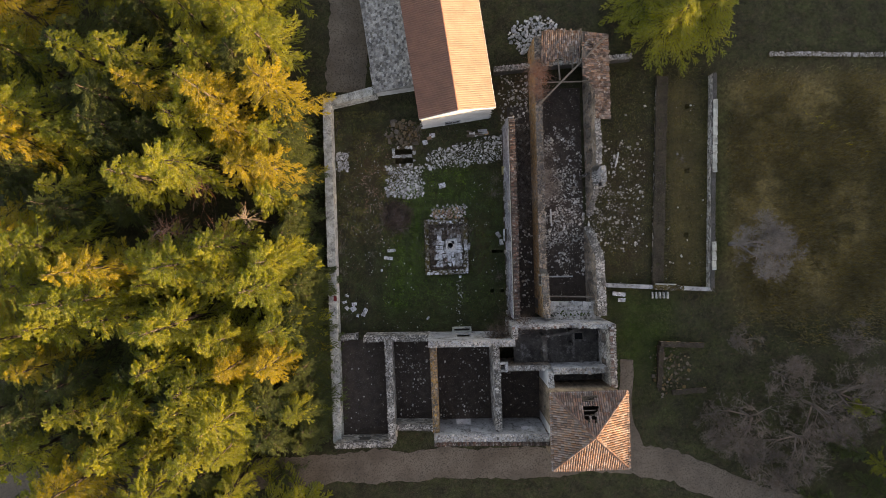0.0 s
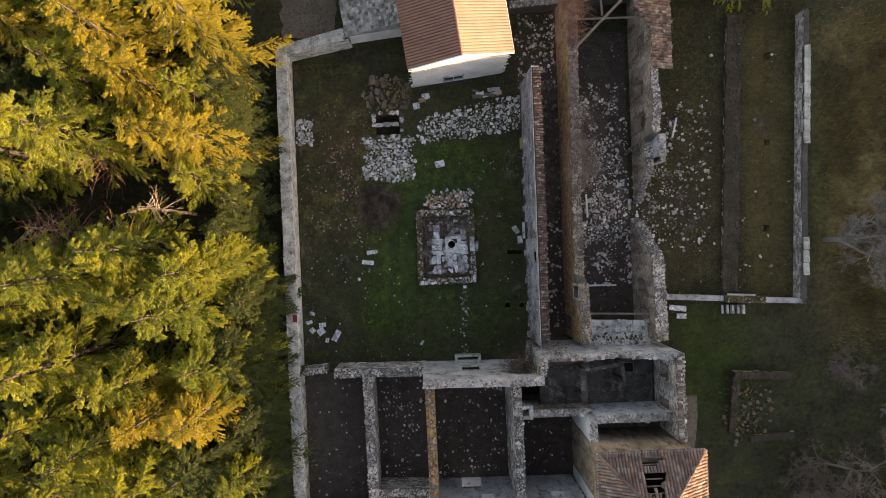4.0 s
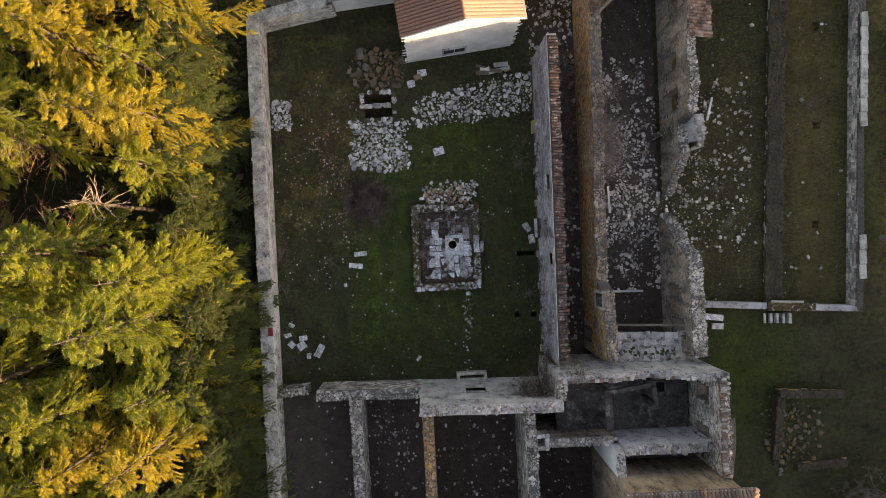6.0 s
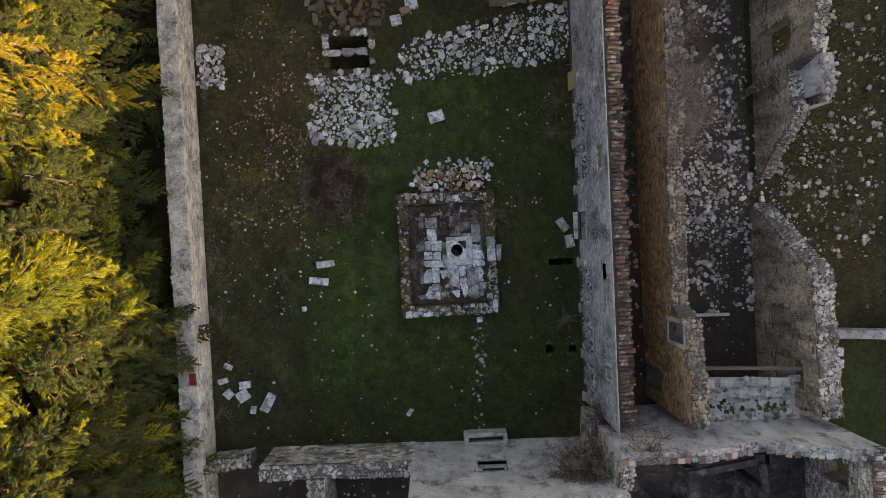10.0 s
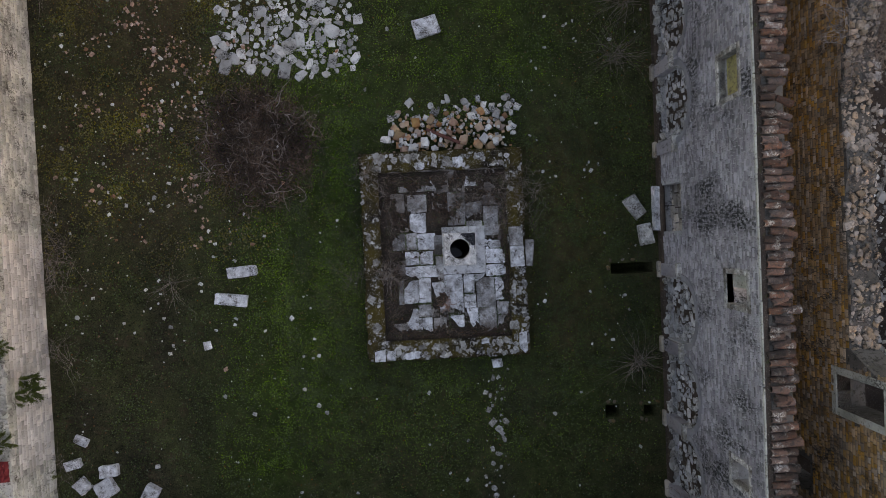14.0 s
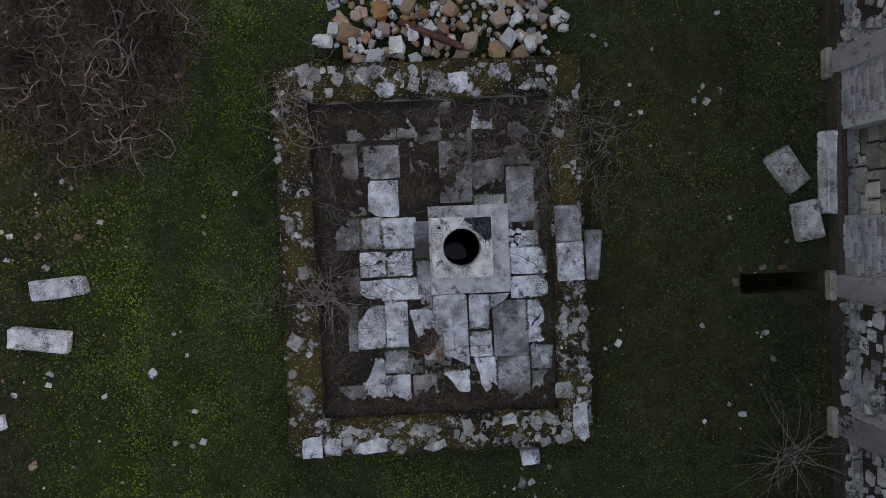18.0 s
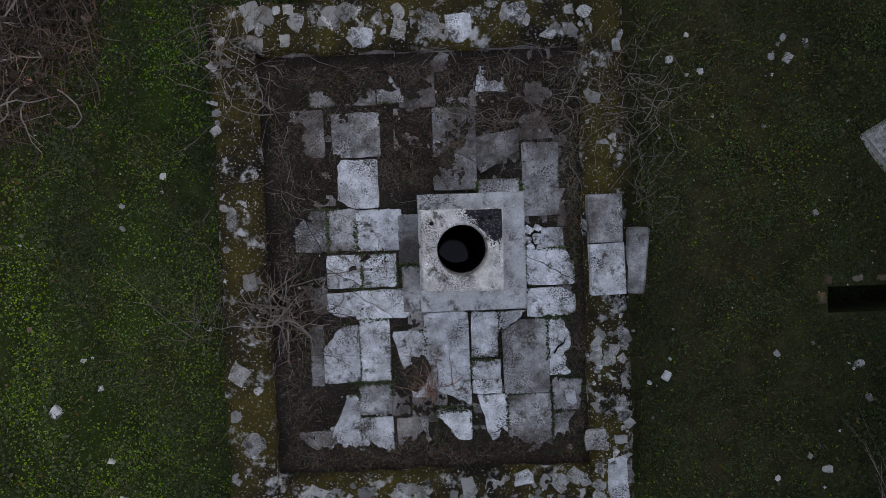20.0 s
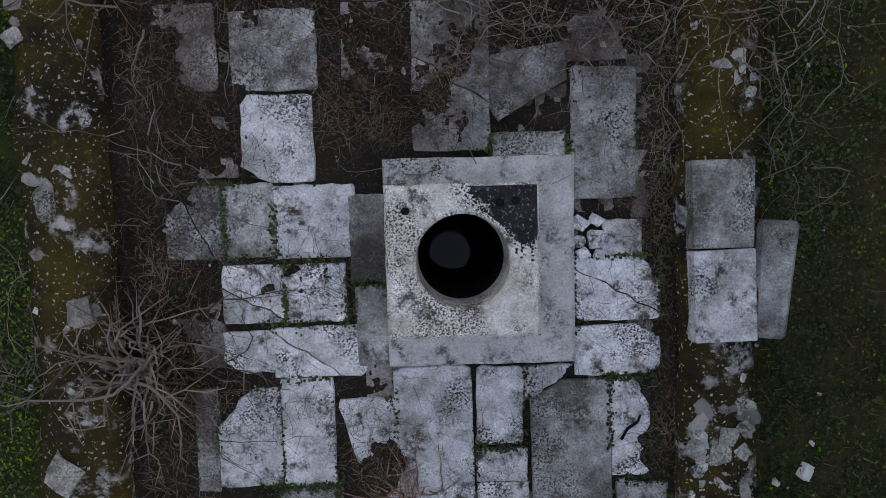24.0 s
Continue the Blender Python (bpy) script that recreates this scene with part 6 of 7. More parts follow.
rubble("rubble_pile", "heap of red, ochre and white broken stones beside the platform", 110, (-2.3, 2.2), (3.1, 4.6), (0.08, 0.36), M_WARM, dens=inside(-1.7, 1.6, 3.2, 4.2, 0.6), flat=0.75, z0=lambda x, y: 0.12 * soft(abs(y - 3.5) - 0.3, 0.5))
rubble("rubble_pile", "white stones scattered over the heap beside the platform", 115, (-2.6, 2.4), (3.15, 4.8), (0.08, 0.30), M_WHITE, dens=inside(-2.0, 1.9, 3.2, 4.5, 0.6), flat=0.75, z0=lambda x, y: 0.2 * soft(abs(y - 3.5) - 0.3, 0.5))
rubble("rubble_pile", "small heap of white stones by the west wall", 70, (-13.1, -11.5), (8.9, 11.4), (0.14, 0.4), M_WHITE, dens=inside(-12.9, -11.8, 9.2, 11.0, 0.5), flat=0.7)
rubble("rubble_pile", "line of stones marking an old drain", 75, (0.4, 1.9), (-10.0, -3.9), (0.03, 0.24), M_LICHEN, dens=lambda x, y: soft(abs(x - 1.1 - 0.03 * y) - 0.2, 0.5), flat=0.35, grade=2.6)
rubble("stone_chips", "small white stone chips scattered in the grass beside the platform", 90, (2.2, 6.0), (-6.0, 8.0), (0.02, 0.11), M_WHITE, dens=lambda x, y: max(0.03, 1.6 * noise.noise((x * 1.1, y * 1.1, 41.0))), flat=0.5, grade=2.5)
rubble("stone_chips", "small white stones scattered in the grass of the courtyard", 110, (-12.8, -3.2), (-9.5, 4.5), (0.03, 0.15), M_WHITE, dens=lambda x, y: max(0.03, 1.3 * noise.noise((x * 0.7, y * 0.7, 43.0))), flat=0.5, grade=2.8)
rubble("rubble_pile", "rough brown stones and earth behind the sunken tank", 80, (-8.2, -2.6), (11.3, 15.2), (0.2, 0.75), M_BROWNO, dens=lambda x, y: 0.9 * soft(math.hypot(x + 5.2, (y - 13.2) * 1.2) - 1.5, 1.6), flat=0.55)
# kerb of the sunken tank and its crossing slab
tank = thing("sunken_tank", -5.12, 10.57, 0, "sunken rectangular tank edged with white stones, one slab across", "tank")
for k in range(30):
    side, f = k % 4, crng.random()
    x, y = [(-1.2, -0.95 + 1.9 * f), (1.2, -0.95 + 1.9 * f), (-1.1 + 2.2 * f, -1.02), (-1.1 + 2.2 * f, 1.02)][side]
    rock_part("kerb_stone", -5.12 + x, 10.57 + y, 0.06, 0.30 + 0.14 * f, 0.3, 0.2, crng.uniform(0, 360), (M_WHITE, M_LICHEN, M_BROWNO)[k % 3], tank, 6)
for k in range(3):
    rock_part("crossing_slab", -5.85 + k * 0.68, 10.55 + 0.02 * k, 0.06, 0.74, 0.42, 0.2, crng.uniform(-6, 6), M_LICHEN, tank, 2)
for (a, b, c, d, _) in PITS[1:4] + PITS[5:]:
    pit = thing("drain_opening", (a + b) / 2, (c + d) / 2, 0, "dark open drain edged with rough stones", "drain", "drains in the courtyard")
    for k in range(5):
        f = crng.uniform(0, 2 * math.pi)
        q = 1 / max(abs(math.cos(f)), abs(math.sin(f)))
        rock_part("kerb_stone", (a + b) / 2 + math.cos(f) * q * ((b - a) / 2 + 0.1), (c + d) / 2 + math.sin(f) * q * ((d - c) / 2 + 0.1), 0.03, 0.13, 0.1, 0.09, crng.uniform(0, 360), M_BROWNO, pit, 5)

# rubble of the fallen ranges
M_RUIN = surf("fallen_stone", (0.58, 0.535, 0.48), (0.27, 0.235, 0.20), (0.16, 0.145, 0.128), big=1.6, fine=15.0, speck=0.58, bump=0.6, rand="object", spread=0.48, lich=((0.060, 0.055, 0.05), 3.0, 26.0, 0.53), moss=(0.19, 0.16, 0.11), moss_at=0.62)
M_RUINS = surf("fallen_stones", (0.58, 0.535, 0.48), (0.27, 0.235, 0.20), (0.16, 0.145, 0.128), big=1.6, fine=15.0, speck=0.58, bump=0.6, rand="island", spread=0.48, lich=((0.060, 0.055, 0.05), 3.0, 26.0, 0.53), moss=(0.19, 0.16, 0.11), moss_at=0.62)
rubble("rubble_field", "fallen grey building stones between the ruined walls", 1800, (10.6, 15.7), (-4.0, 13.5), (0.07, 0.34), M_RUIN, dens=lambda x, y: (0.2 + 0.8 * soft(abs(y - 3.5) - 4.0 + 0.5 * (x - 11), 5.0)) * max(0.03, 0.45 + 1.7 * noise.noise((x * 0.8, y * 0.8, 4.0))), flat=0.65, grade=2.0, room=0.42)
rubble("rubble_field", "fallen stones spread outside the broken wall", 700, (16.0, 23.2), (-1.5, 12.0), (0.06, 0.32), M_RUIN, dens=lambda x, y: (0.10 + 0.5 * soft(math.hypot(x - 17.2, (y - 4.0) * 0.8) - 1.4, 3.5)) * max(0.05, 0.5 + 1.2 * noise.noise((x * 0.8, y * 0.8, 6.0))), flat=0.6, grade=2.4, room=0.44)
rows = []
for _ in range(8000):
    x, y = crng.uniform(10.5, 22.0), crng.uniform(-6.5, 18.5)
    if 15.5 < x < 16.9 and not 1.9 < y < 3.0:
        continue
    d = 0.25 + 0.75 * soft(math.hypot(max(0.0, x - 15.0) * 0.8, (y - 3.5) * 0.6) - 3.0, 4.0)
    if x > 17:
        d *= soft(math.hypot(x - 17.2, (y - 5.0) * 0.8) - 1.6, 6.5)
    if crng.random() < d * max(0.06, 0.5 + 1.3 * noise.noise((x * 0.9, y * 0.9, 4.0))):
        q = 0.03 + 0.08 * crng.random() ** 2
        rows.append((x, y, 0.05 + q * 0.25, q * 1.3, q, q * 0.7, crng.uniform(0, 6.3)))
tagged(rocks("gravel", rows, M_RUINS), "small broken stones and mortar crumbs between the fallen blocks", "stones", kind="stuff")
rubble("rubble_field", "broken stones and debris in the gap beside the barn", 170, (6.2, 9.6), (13.2, 19.8), (0.06, 0.36), M_RUIN, flat=0.5, grade=2.2, dens=lambda x, y: max(0.08, 0.45 + noise.noise((x * 0.9, y * 0.9, 24.0))))
rubble("rubble_field", "heap of white stones north of the ruins", 160, (7.2, 14.5), (22.0, 26.5), (0.2, 0.65), M_WHITE, dens=lambda x, y: soft(math.hypot((x - 10.8) * 0.7, y - 24.2) - 1.6, 1.6), flat=0.7)
rubble("rubble_field", "fallen stones in the corridor between the walls", 420, (7.3, 9.6), (-7.5, 19.0), (0.08, 0.34), M_RUIN, flat=0.5)
for k, (xr, yr, n) in enumerate((((-12.8, -7.8), (-21.6, -10.9), 170), ((-6.8, -2.8), (-20.0, -10.9), 220), ((-1.8, 4.1), (-20.2, -10.9), 220), ((5.2, 9.8), (-20.2, -14.1), 150))):
    rubble("rubble_floor", "stone-littered floor of a roofless room", int(n * 1.5), xr, yr, (0.04, 0.22), M_STONEO, single=k == 2, flat=0.4, grade=2.2, dens=lambda x, y: max(0.04, 0.4 + 1.2 * noise.noise((x * 0.7, y * 0.7, 3.0))))
    tagged(slab("room_floor", (xr[0] + xr[1]) / 2, (yr[0] + yr[1]) / 2, 0.03, xr[1] - xr[0] + 0.9, yr[1] - yr[0] + 0.4, 0.04, M_SOIL, None, 0.0), "dark earth floor of a roofless room", "floor", kind="structure")
laid = []
for x0, x1, y0, y1 in ((-6.6, -2.9, -19.6, -11.2), (-1.6, 4.0, -19.8, -11.2)):
    for y in np.arange(y0, y1, 0.44):
        for x in np.arange(x0, x1, 0.34):
            if crng.random() < 0.2 + 1.5 * noise.noise((x * 0.6, y * 0.6, 9.0)):
                q = 0.05 + 0.22 * crng.random() ** 1.6
                laid.append((x + crng.uniform(-0.1, 0.1), y + crng.uniform(-0.12, 0.12), 0.06, q, q * crng.uniform(0.8, 1.5), q * 0.35, crng.uniform(-0.5, 0.5)))
tagged(rocks("laid_stones", laid, M_RUINS), "rows of worn floor stones in the roofless rooms", "stones", kind="stuff")
tagged(slab("room_floor", 13.1, 3.0, 0.03, 5.2, 30.0, 0.04, M_SOIL, None, 0.0), "dark earth floor of the east range", "floor", kind="structure")
tagged(slab("room_floor", 8.4, 3.0, 0.03, 2.6, 26.0, 0.04, M_SOIL, None, 0.0), "dark earth floor of the corridor", "floor", kind="structure")
rubble("rubble_field", "stones tumbled round the ruined hut", 130, (23.0, 31.0), (-19.0, -11.5), (0.1, 0.42), M_BROWNO, dens=lambda x, y: soft(math.hypot(x - 25.0, y + 15.5) - 1.8, 3.0))
rubble("rubble_field", "stones along the garden walls", 60, (17.0, 30.0), (-5.0, 18.0), (0.08, 0.28), M_RUIN)
rows = []
for _ in range(5200):
    x, y = crng.uniform(-13, 6.2), crng.uniform(-9.9, 15)
    if crng.random() < (0.2 + 1.2 * soft(math.hypot(x + 9.8, (y - 6) * 0.6) - 3.5, 3.0)) * max(0.12, 0.4 + 1.4 * noise.noise((x * 0.8, y * 0.8, 17.0))) and not (-3.0 < x < 2.2 and -3.4 < y < 3.2):
        s = 0.02 + 0.10 * crng.random() ** 4
        rows.append((x, y, s * 0.2, s * 1.3, s, s * 0.6, crng.uniform(0, 6.3)))
tagged(rocks("pebbles", rows, M_WHITES), "pale pebbles and small stones strewn in the grass", "stones", kind="stuff")
rows = [(crng.normal(-9.2, 1.6), crng.normal(6.0, 3.2), 0.02, q * 1.3, q, q * 0.6, crng.uniform(0, 6.3)) for q in 0.04 + 0.09 * crng.random(1500) ** 3]
rows = [r for r in rows if noise.noise((r[0] * 0.7, r[1] * 0.7, 21.0)) > 0.1]
tagged(rocks("brick_fragments", rows, M_CHIP), "red brick fragments strewn over bare earth", "stones", kind="stuff")
rows = [(PX + crng.uniform(-1.9, 1.85), PY + crng.uniform(-2.6, 2.5), 0.27, s, s * 0.8, s * 0.6, crng.uniform(0, 6.3)) for s in 0.012 + 0.05 * crng.random(300) ** 3]
rows = [r for r in rows if not (-0.7 < r[0] < 0.85 and -0.85 < r[1] < 0.8)]
tagged(rocks("pebbles", rows, M_STONE), "small stones and crumbs on the paving", "stones", kind="stuff")
bar = thing("rusty_bar", -0.35, 3.55, 0.28, "rusty red-brown iron bar lying on the stone heap", "metal bar", rz=-24)
slab("bar", 0, 0, 0, 1.15, 0.1, 0.08, surf("rusty_iron", (0.15, 0.062, 0.048), (0.10, 0.045, 0.038), (0.06, 0.03, 0.026), big=3.0, fine=20.0, bump=0.4), bar, 0.01)
red = thing("red_sheet", -13.3, -5.7, 1.98, "crumpled faded red sheet on the wall top", "sheet")
bm = bmesh.new()
bmesh.ops.create_grid(bm, x_segments=8, y_segments=10, size=0.5)
for v in bm.verts:
    v.co = Vector((v.co.x * 0.35, v.co.y * 0.6, 0.05 + 0.08 * abs(noise.noise(v.co * 5))))
part("sheet", bm, surf("faded_red_plastic", (0.22, 0.03, 0.03), (0.16, 0.03, 0.03), rough=0.5, bump=0.1), red)
jk = thing("scrap_pile", 3.6, 13.0, 0, "loose boards and scraps stacked by the barn wall", "scrap")
for k in range(9):
    slab("board", crng.uniform(-0.9, 0.9), crng.uniform(-0.3, 0.3), 0.06 + 0.05 * k, crng.uniform(0.5, 1.3), crng.uniform(0.12, 0.35), 0.05, (M_WASH, M_WOOD, M_PLASTER)[k % 3], jk, 0.005, rz=crng.uniform(-25, 25))
for a, b, lb in (((7.7, 9.0, 0.1), (7.4, 12.8, 3.6), "long pole leaning on the cloister wall"), ((19.6, 8.6, 0.12), (20.0, 10.3, 0.2), "pale squared post lying in the grass"), ((11.0, -4.0, 0.25), (14.2, -4.05, 0.3), "pale fallen beam in the east range"), ((10.5, -6.0, 3.6), (15.7, -6.2, 3.9), "thin old timber spanning the range"), ((11.9, 1.9, 0.3), (11.8, 3.9, 0.4), "pale stone lintel among the rubble")):
    t = thing("timber", 0, 0, 0, lb, "timber")
    d = Vector(b) - Vector(a)
    bm = bmesh.new()
    block(bm, 0, 0, 0, d.length, 0.16, 0.14, 0.02)
    part("timber_body", bm, M_WASH if "pale" in lb else M_WOOD, t).matrix_basis = Matrix.Translation((Vector(a) + Vector(b)) / 2) @ d.to_track_quat("X", "Z").to_matrix().to_4x4()
# garden steps and the mossy slab over them
gr = thing("garden_steps", 24.4, -6.55, 0.0, "short flight of pale stone steps below the garden wall", "steps")
for k in range(5):
    slab("step", -0.85 + k * 0.4, 0.0, 0.06 + 0.07 * k, 0.2, 0.75, 0.12 + 0.14 * k, M_PALE, gr, 0.02, jit=0.02)
ms = thing("mossy_slab", 25.1, -5.65, 0.86, "mossy stone slab lying on the garden wall", "stone slab", rz=-3)
slab("slab", 0, 0, 0.1, 3.6, 0.6, 0.2, M_MOSS, ms, 0.04, jit=0.03)
slab("coping", -0.3, 0.38, 0.06, 2.4, 0.16, 0.18, M_PALE, ms, 0.02, jit=0.02)


M_STEM = surf("dry_stems", (0.20, 0.155, 0.12), (0.095, 0.058, 0.045), big=2.0, fine=10.0, bump=0.0, rand="island", spread=0.6)


# ---- dry shrubs, brambles and weeds ----
def tubes(rows, sides=4):
    """Tapered limbs from a to b; rows of a, b, two radii."""
    n = len(rows)
    A, B = np.array([r[0] for r in rows], float), np.array([r[1] for r in rows], float)
    R = np.array([(r[2], r[3]) for r in rows], float)
    d = B - A
    d /= np.maximum(1e-6, np.linalg.norm(d, axis=1))[:, None]
    x = np.cross(d, (0.31, 0.9, 0.2))
    x /= np.linalg.norm(x, axis=1)[:, None]
    y = np.cross(d, x)
    V = np.empty((n, 2, sides, 3))
    for k in range(sides):
        c, s = math.cos(6.28318 * k / sides), math.sin(6.28318 * k / sides)
        off = x * c + y * s
        V[:, 0, k], V[:, 1, k] = A + off * R[:, :1], B + off * R[:, 1:]
    Fc = [(i * 2 * sides + k, i * 2 * sides + (k + 1) % sides, i * 2 * sides + sides + (k + 1) % sides, i * 2 * sides + sides + k) for i in range(n) for k in range(sides)]
    return V.reshape(-1, 3), Fc


def canes(rng, n, reach, height, radius, steps=6, spread=1.0, flat=0.0, side=0.35, curl=1.0):
    """Arching canes from one root."""
    rows = []
    for _ in range(n):
        p = np.array([rng.normal(0, 0.12 * spread), rng.normal(0, 0.12 * spread), 0.03])
        az = rng.uniform(0, 6.283)
        d = np.array([math.cos(az), math.sin(az), rng.uniform(0.3, 1.4) * (1 - flat)])
        L = reach * rng.uniform(0.4, 1.2)
        for k in range(steps):
            q = p + d * L / steps
            q[2] = max(q[2], 0.02)
            rows.append((p, q, radius * (1 - 0.8 * k / steps), radius * (1 - 0.8 * (k + 1) / steps)))
            if rng.random() < side:
                e = d + rng.normal(0, 0.7, 3)
                m = q + e * L / steps * rng.uniform(0.6, 1.6)
                m[2] = max(m[2], 0.02)
                rows.append((q, m, radius * 0.45, radius * 0.15))
            p = q
            d = d + rng.normal(0, 0.22 * curl, 3)
            if curl > 1.5:
                d /= max(0.5, np.linalg.norm(d))
            d[2] -= 1.6 / steps * (1.0 if height < reach else 0.5)
    return rows


def pipe(rows, sides=5):
    """One bent, tapered stem through the ends of the rows."""
    pts = [np.array(rows[0][0])] + [np.array(r[1]) for r in rows]
    rad = [rows[0][2]] + [r[3] for r in rows]
    V, Fc = [], []
    for i, p in enumerate(pts):
        d = pts[min(i + 1, len(pts) - 1)] - pts[max(i - 1, 0)]
        u = np.cross(d, (0.31, 0.9, 0.2))
        u /= max(1e-6, np.linalg.norm(u))
        w = np.cross(d, u)
        w /= max(1e-6, np.linalg.norm(w))
        V += [p + rad[i] * (u * math.cos(6.28318 * k / sides) + w * math.sin(6.28318 * k / sides)) for k in range(sides)]
        if i:
            Fc += [((i - 1) * sides + k, (i - 1) * sides + (k + 1) % sides, i * sides + (k + 1) % sides, i * sides + k) for k in range(sides)]
    return V, Fc


def bramble(x, y, z, n, reach, height, radius, seed, label="dry leafless bramble with arching canes", material=None, **kw):
    t = thing("bramble", x, y, z, label, "bramble", "dry brambles")
    rng = np.random.default_rng(seed)
    for _ in range(4):
        link("cane", *pipe(canes(rng, 1, reach, height, radius * 1.2, **{**kw, "side": 0.0})), material or M_TWIG, t)
    V, Fc = tubes(canes(rng, n - 4, reach, height, radius, **kw), 3)
    ob = link("cane_tangle", V, Fc, material or M_TWIG, t)
    ob["kind"] = "stuff"
    return t


stick = thing("stick", 1.2, -1.3, 0.31, "short dark curved stick on a white flag", "stick")
V, Fc = tubes([((-0.06, -0.08, 0), (-0.02, 0.0, 0.01), 0.012, 0.012), ((-0.02, 0.0, 0.01), (0.06, 0.05, 0.005), 0.012, 0.01), ((0.06, 0.05, 0.005), (0.08, 0.1, 0), 0.01, 0.007)], 6)
link("twig", V, Fc, M_DARK, stick)
bramble(-2.28, -0.68, 0.40, 42, 1.0, 0.5, 0.011, 1, curl=1.7, side=0.5, spread=0.8, steps=8)
bramble(-2.20, -0.70, 0.32, 34, 1.1, 0.4, 0.006, 2, flat=0.5, curl=1.8, side=0.6, spread=2.0, steps=8, material=M_TWIGD)
bramble(-2.15, 0.4, 0.30, 40, 0.6, 0.3, 0.005, 12, flat=0.6, curl=1.8, side=0.5, spread=4.0)
bramble(-2.7, 2.35, 0.4, 46, 1.2, 0.5, 0.007, 3, curl=1.7, spread=2.5, steps=8)
bramble(2.0, 1.75, 0.4, 60, 1.0, 0.5, 0.006, 4, curl=1.8, spread=3.0, steps=9, side=0.5)
bramble(2.35, 0.95, 0.1, 26, 0.8, 0.5, 0.005, 5, curl=1.8, spread=2.5, steps=8)
bramble(0.45, 1.85, 0.3, 60, 0.7, 0.3, 0.0045, 6, flat=0.5, curl=1.8, spread=4.0, steps=8, side=0.5)
bramble(1.1, 1.7, 0.3, 50, 0.8, 0.4, 0.005, 13, flat=0.4, curl=1.8, spread=3.5, steps=8, side=0.5)
bramble(-0.45, -1.75, 0.29, 30, 0.35, 0.1, 0.008, 7, "reddish dead leaves and stems in the joints", M_TWIGR, flat=0.9)
bramble(-3.35, -0.9, 0.0, 30, 0.9, 0.3, 0.005, 8)
bramble(-9.1, -0.75, 0.0, 30, 0.9, 0.3, 0.006, 9)
for k, (x, y, n, r) in enumerate(((-6.4, 4.3, 560, 1.15), (-5.4, 3.7, 460, 1.1), (-7.1, 3.5, 420, 1.1), (-6.1, 2.6, 420, 1.0))):
    bramble(x, y, 0.0, n, r, 0.7, 0.010, 20 + k, "heap of cut leafless brushwood", M_TWIGD, spread=4.5, flat=0.5, curl=2.2, side=0.6)
    bramble(x, y, 0.15, 20, 1.25, 0.9, 0.013, 30 + k, "pale curling canes on the heap of brushwood", M_TWIG, spread=4.5, flat=0.35, curl=2.0, side=0.5, steps=9)
for k in range(16):
    bramble(-12.9 + crng.uniform(-0.1, 0.5), crng.uniform(-9, 15), 0.0, 22, 0.9, 0.6, 0.005, 40 + k, "thin dry weeds at the foot of the wall")
for k, (x, y, z, n, r) in enumerate(((10.0, 18.6, 4.75, 240, 2.2), (10.0, 16.6, 4.7, 140, 1.8), (8.6, 8.5, 0.0, 90, 2.2), (8.3, 5.5, 0.0, 90, 2.0), (10.5, 7.4, 3.9, 260, 1.6), (10.4, 5.2, 3.9, 260, 1.5), (8.4, 12.5, 0.0, 80, 2.2), (6.6, -8.5, 3.0, 170, 2.0), (5.2, -9.9, 5.6, 150, 1.7), (5.8, -9.9, 4.0, 110, 1.6), (4.2, -9.95, 5.2, 100, 1.7), (5.0, -9.95, 3.0, 90, 1.5), (7.4, -8.5, 6.6, 90, 1.4), (11.0, 10.0, 3.9, 60, 1.2), (11.3, 6.2, 3.3, 180, 1.4))):
    bramble(x, y, z, n, r, 1.6, 0.013, 60 + k, "bare climbing shrub growing over the ruined walls", M_TWIGR if y > 14 else (M_TWIGD if y < -5 else M_TWIG), spread=3.0, curl=1.7, side=0.6, steps=8)
for k in range(8):
    bramble(8.5 + crng.uniform(-0.4, 0.5), 13.0 - 1.45 * k, 0.0, 120, 1.5, 2.6, 0.011, 140 + k, "pale dry brushwood filling the ruined corridor", M_TWIG, spread=4.0, curl=1.7, side=0.7, steps=8)
for k, (x, y) in enumerate(((5.6, 7.6), (5.2, 5.9), (-3.4, 13.6), (20.2, 3.4), (21.0, 1.0), (24.9, 6.0), (27.4, 9.3), (5.6, -3.9))):
    bramble(x, y, 0.0, 50, 1.2, 0.6, 0.006, 80 + k)


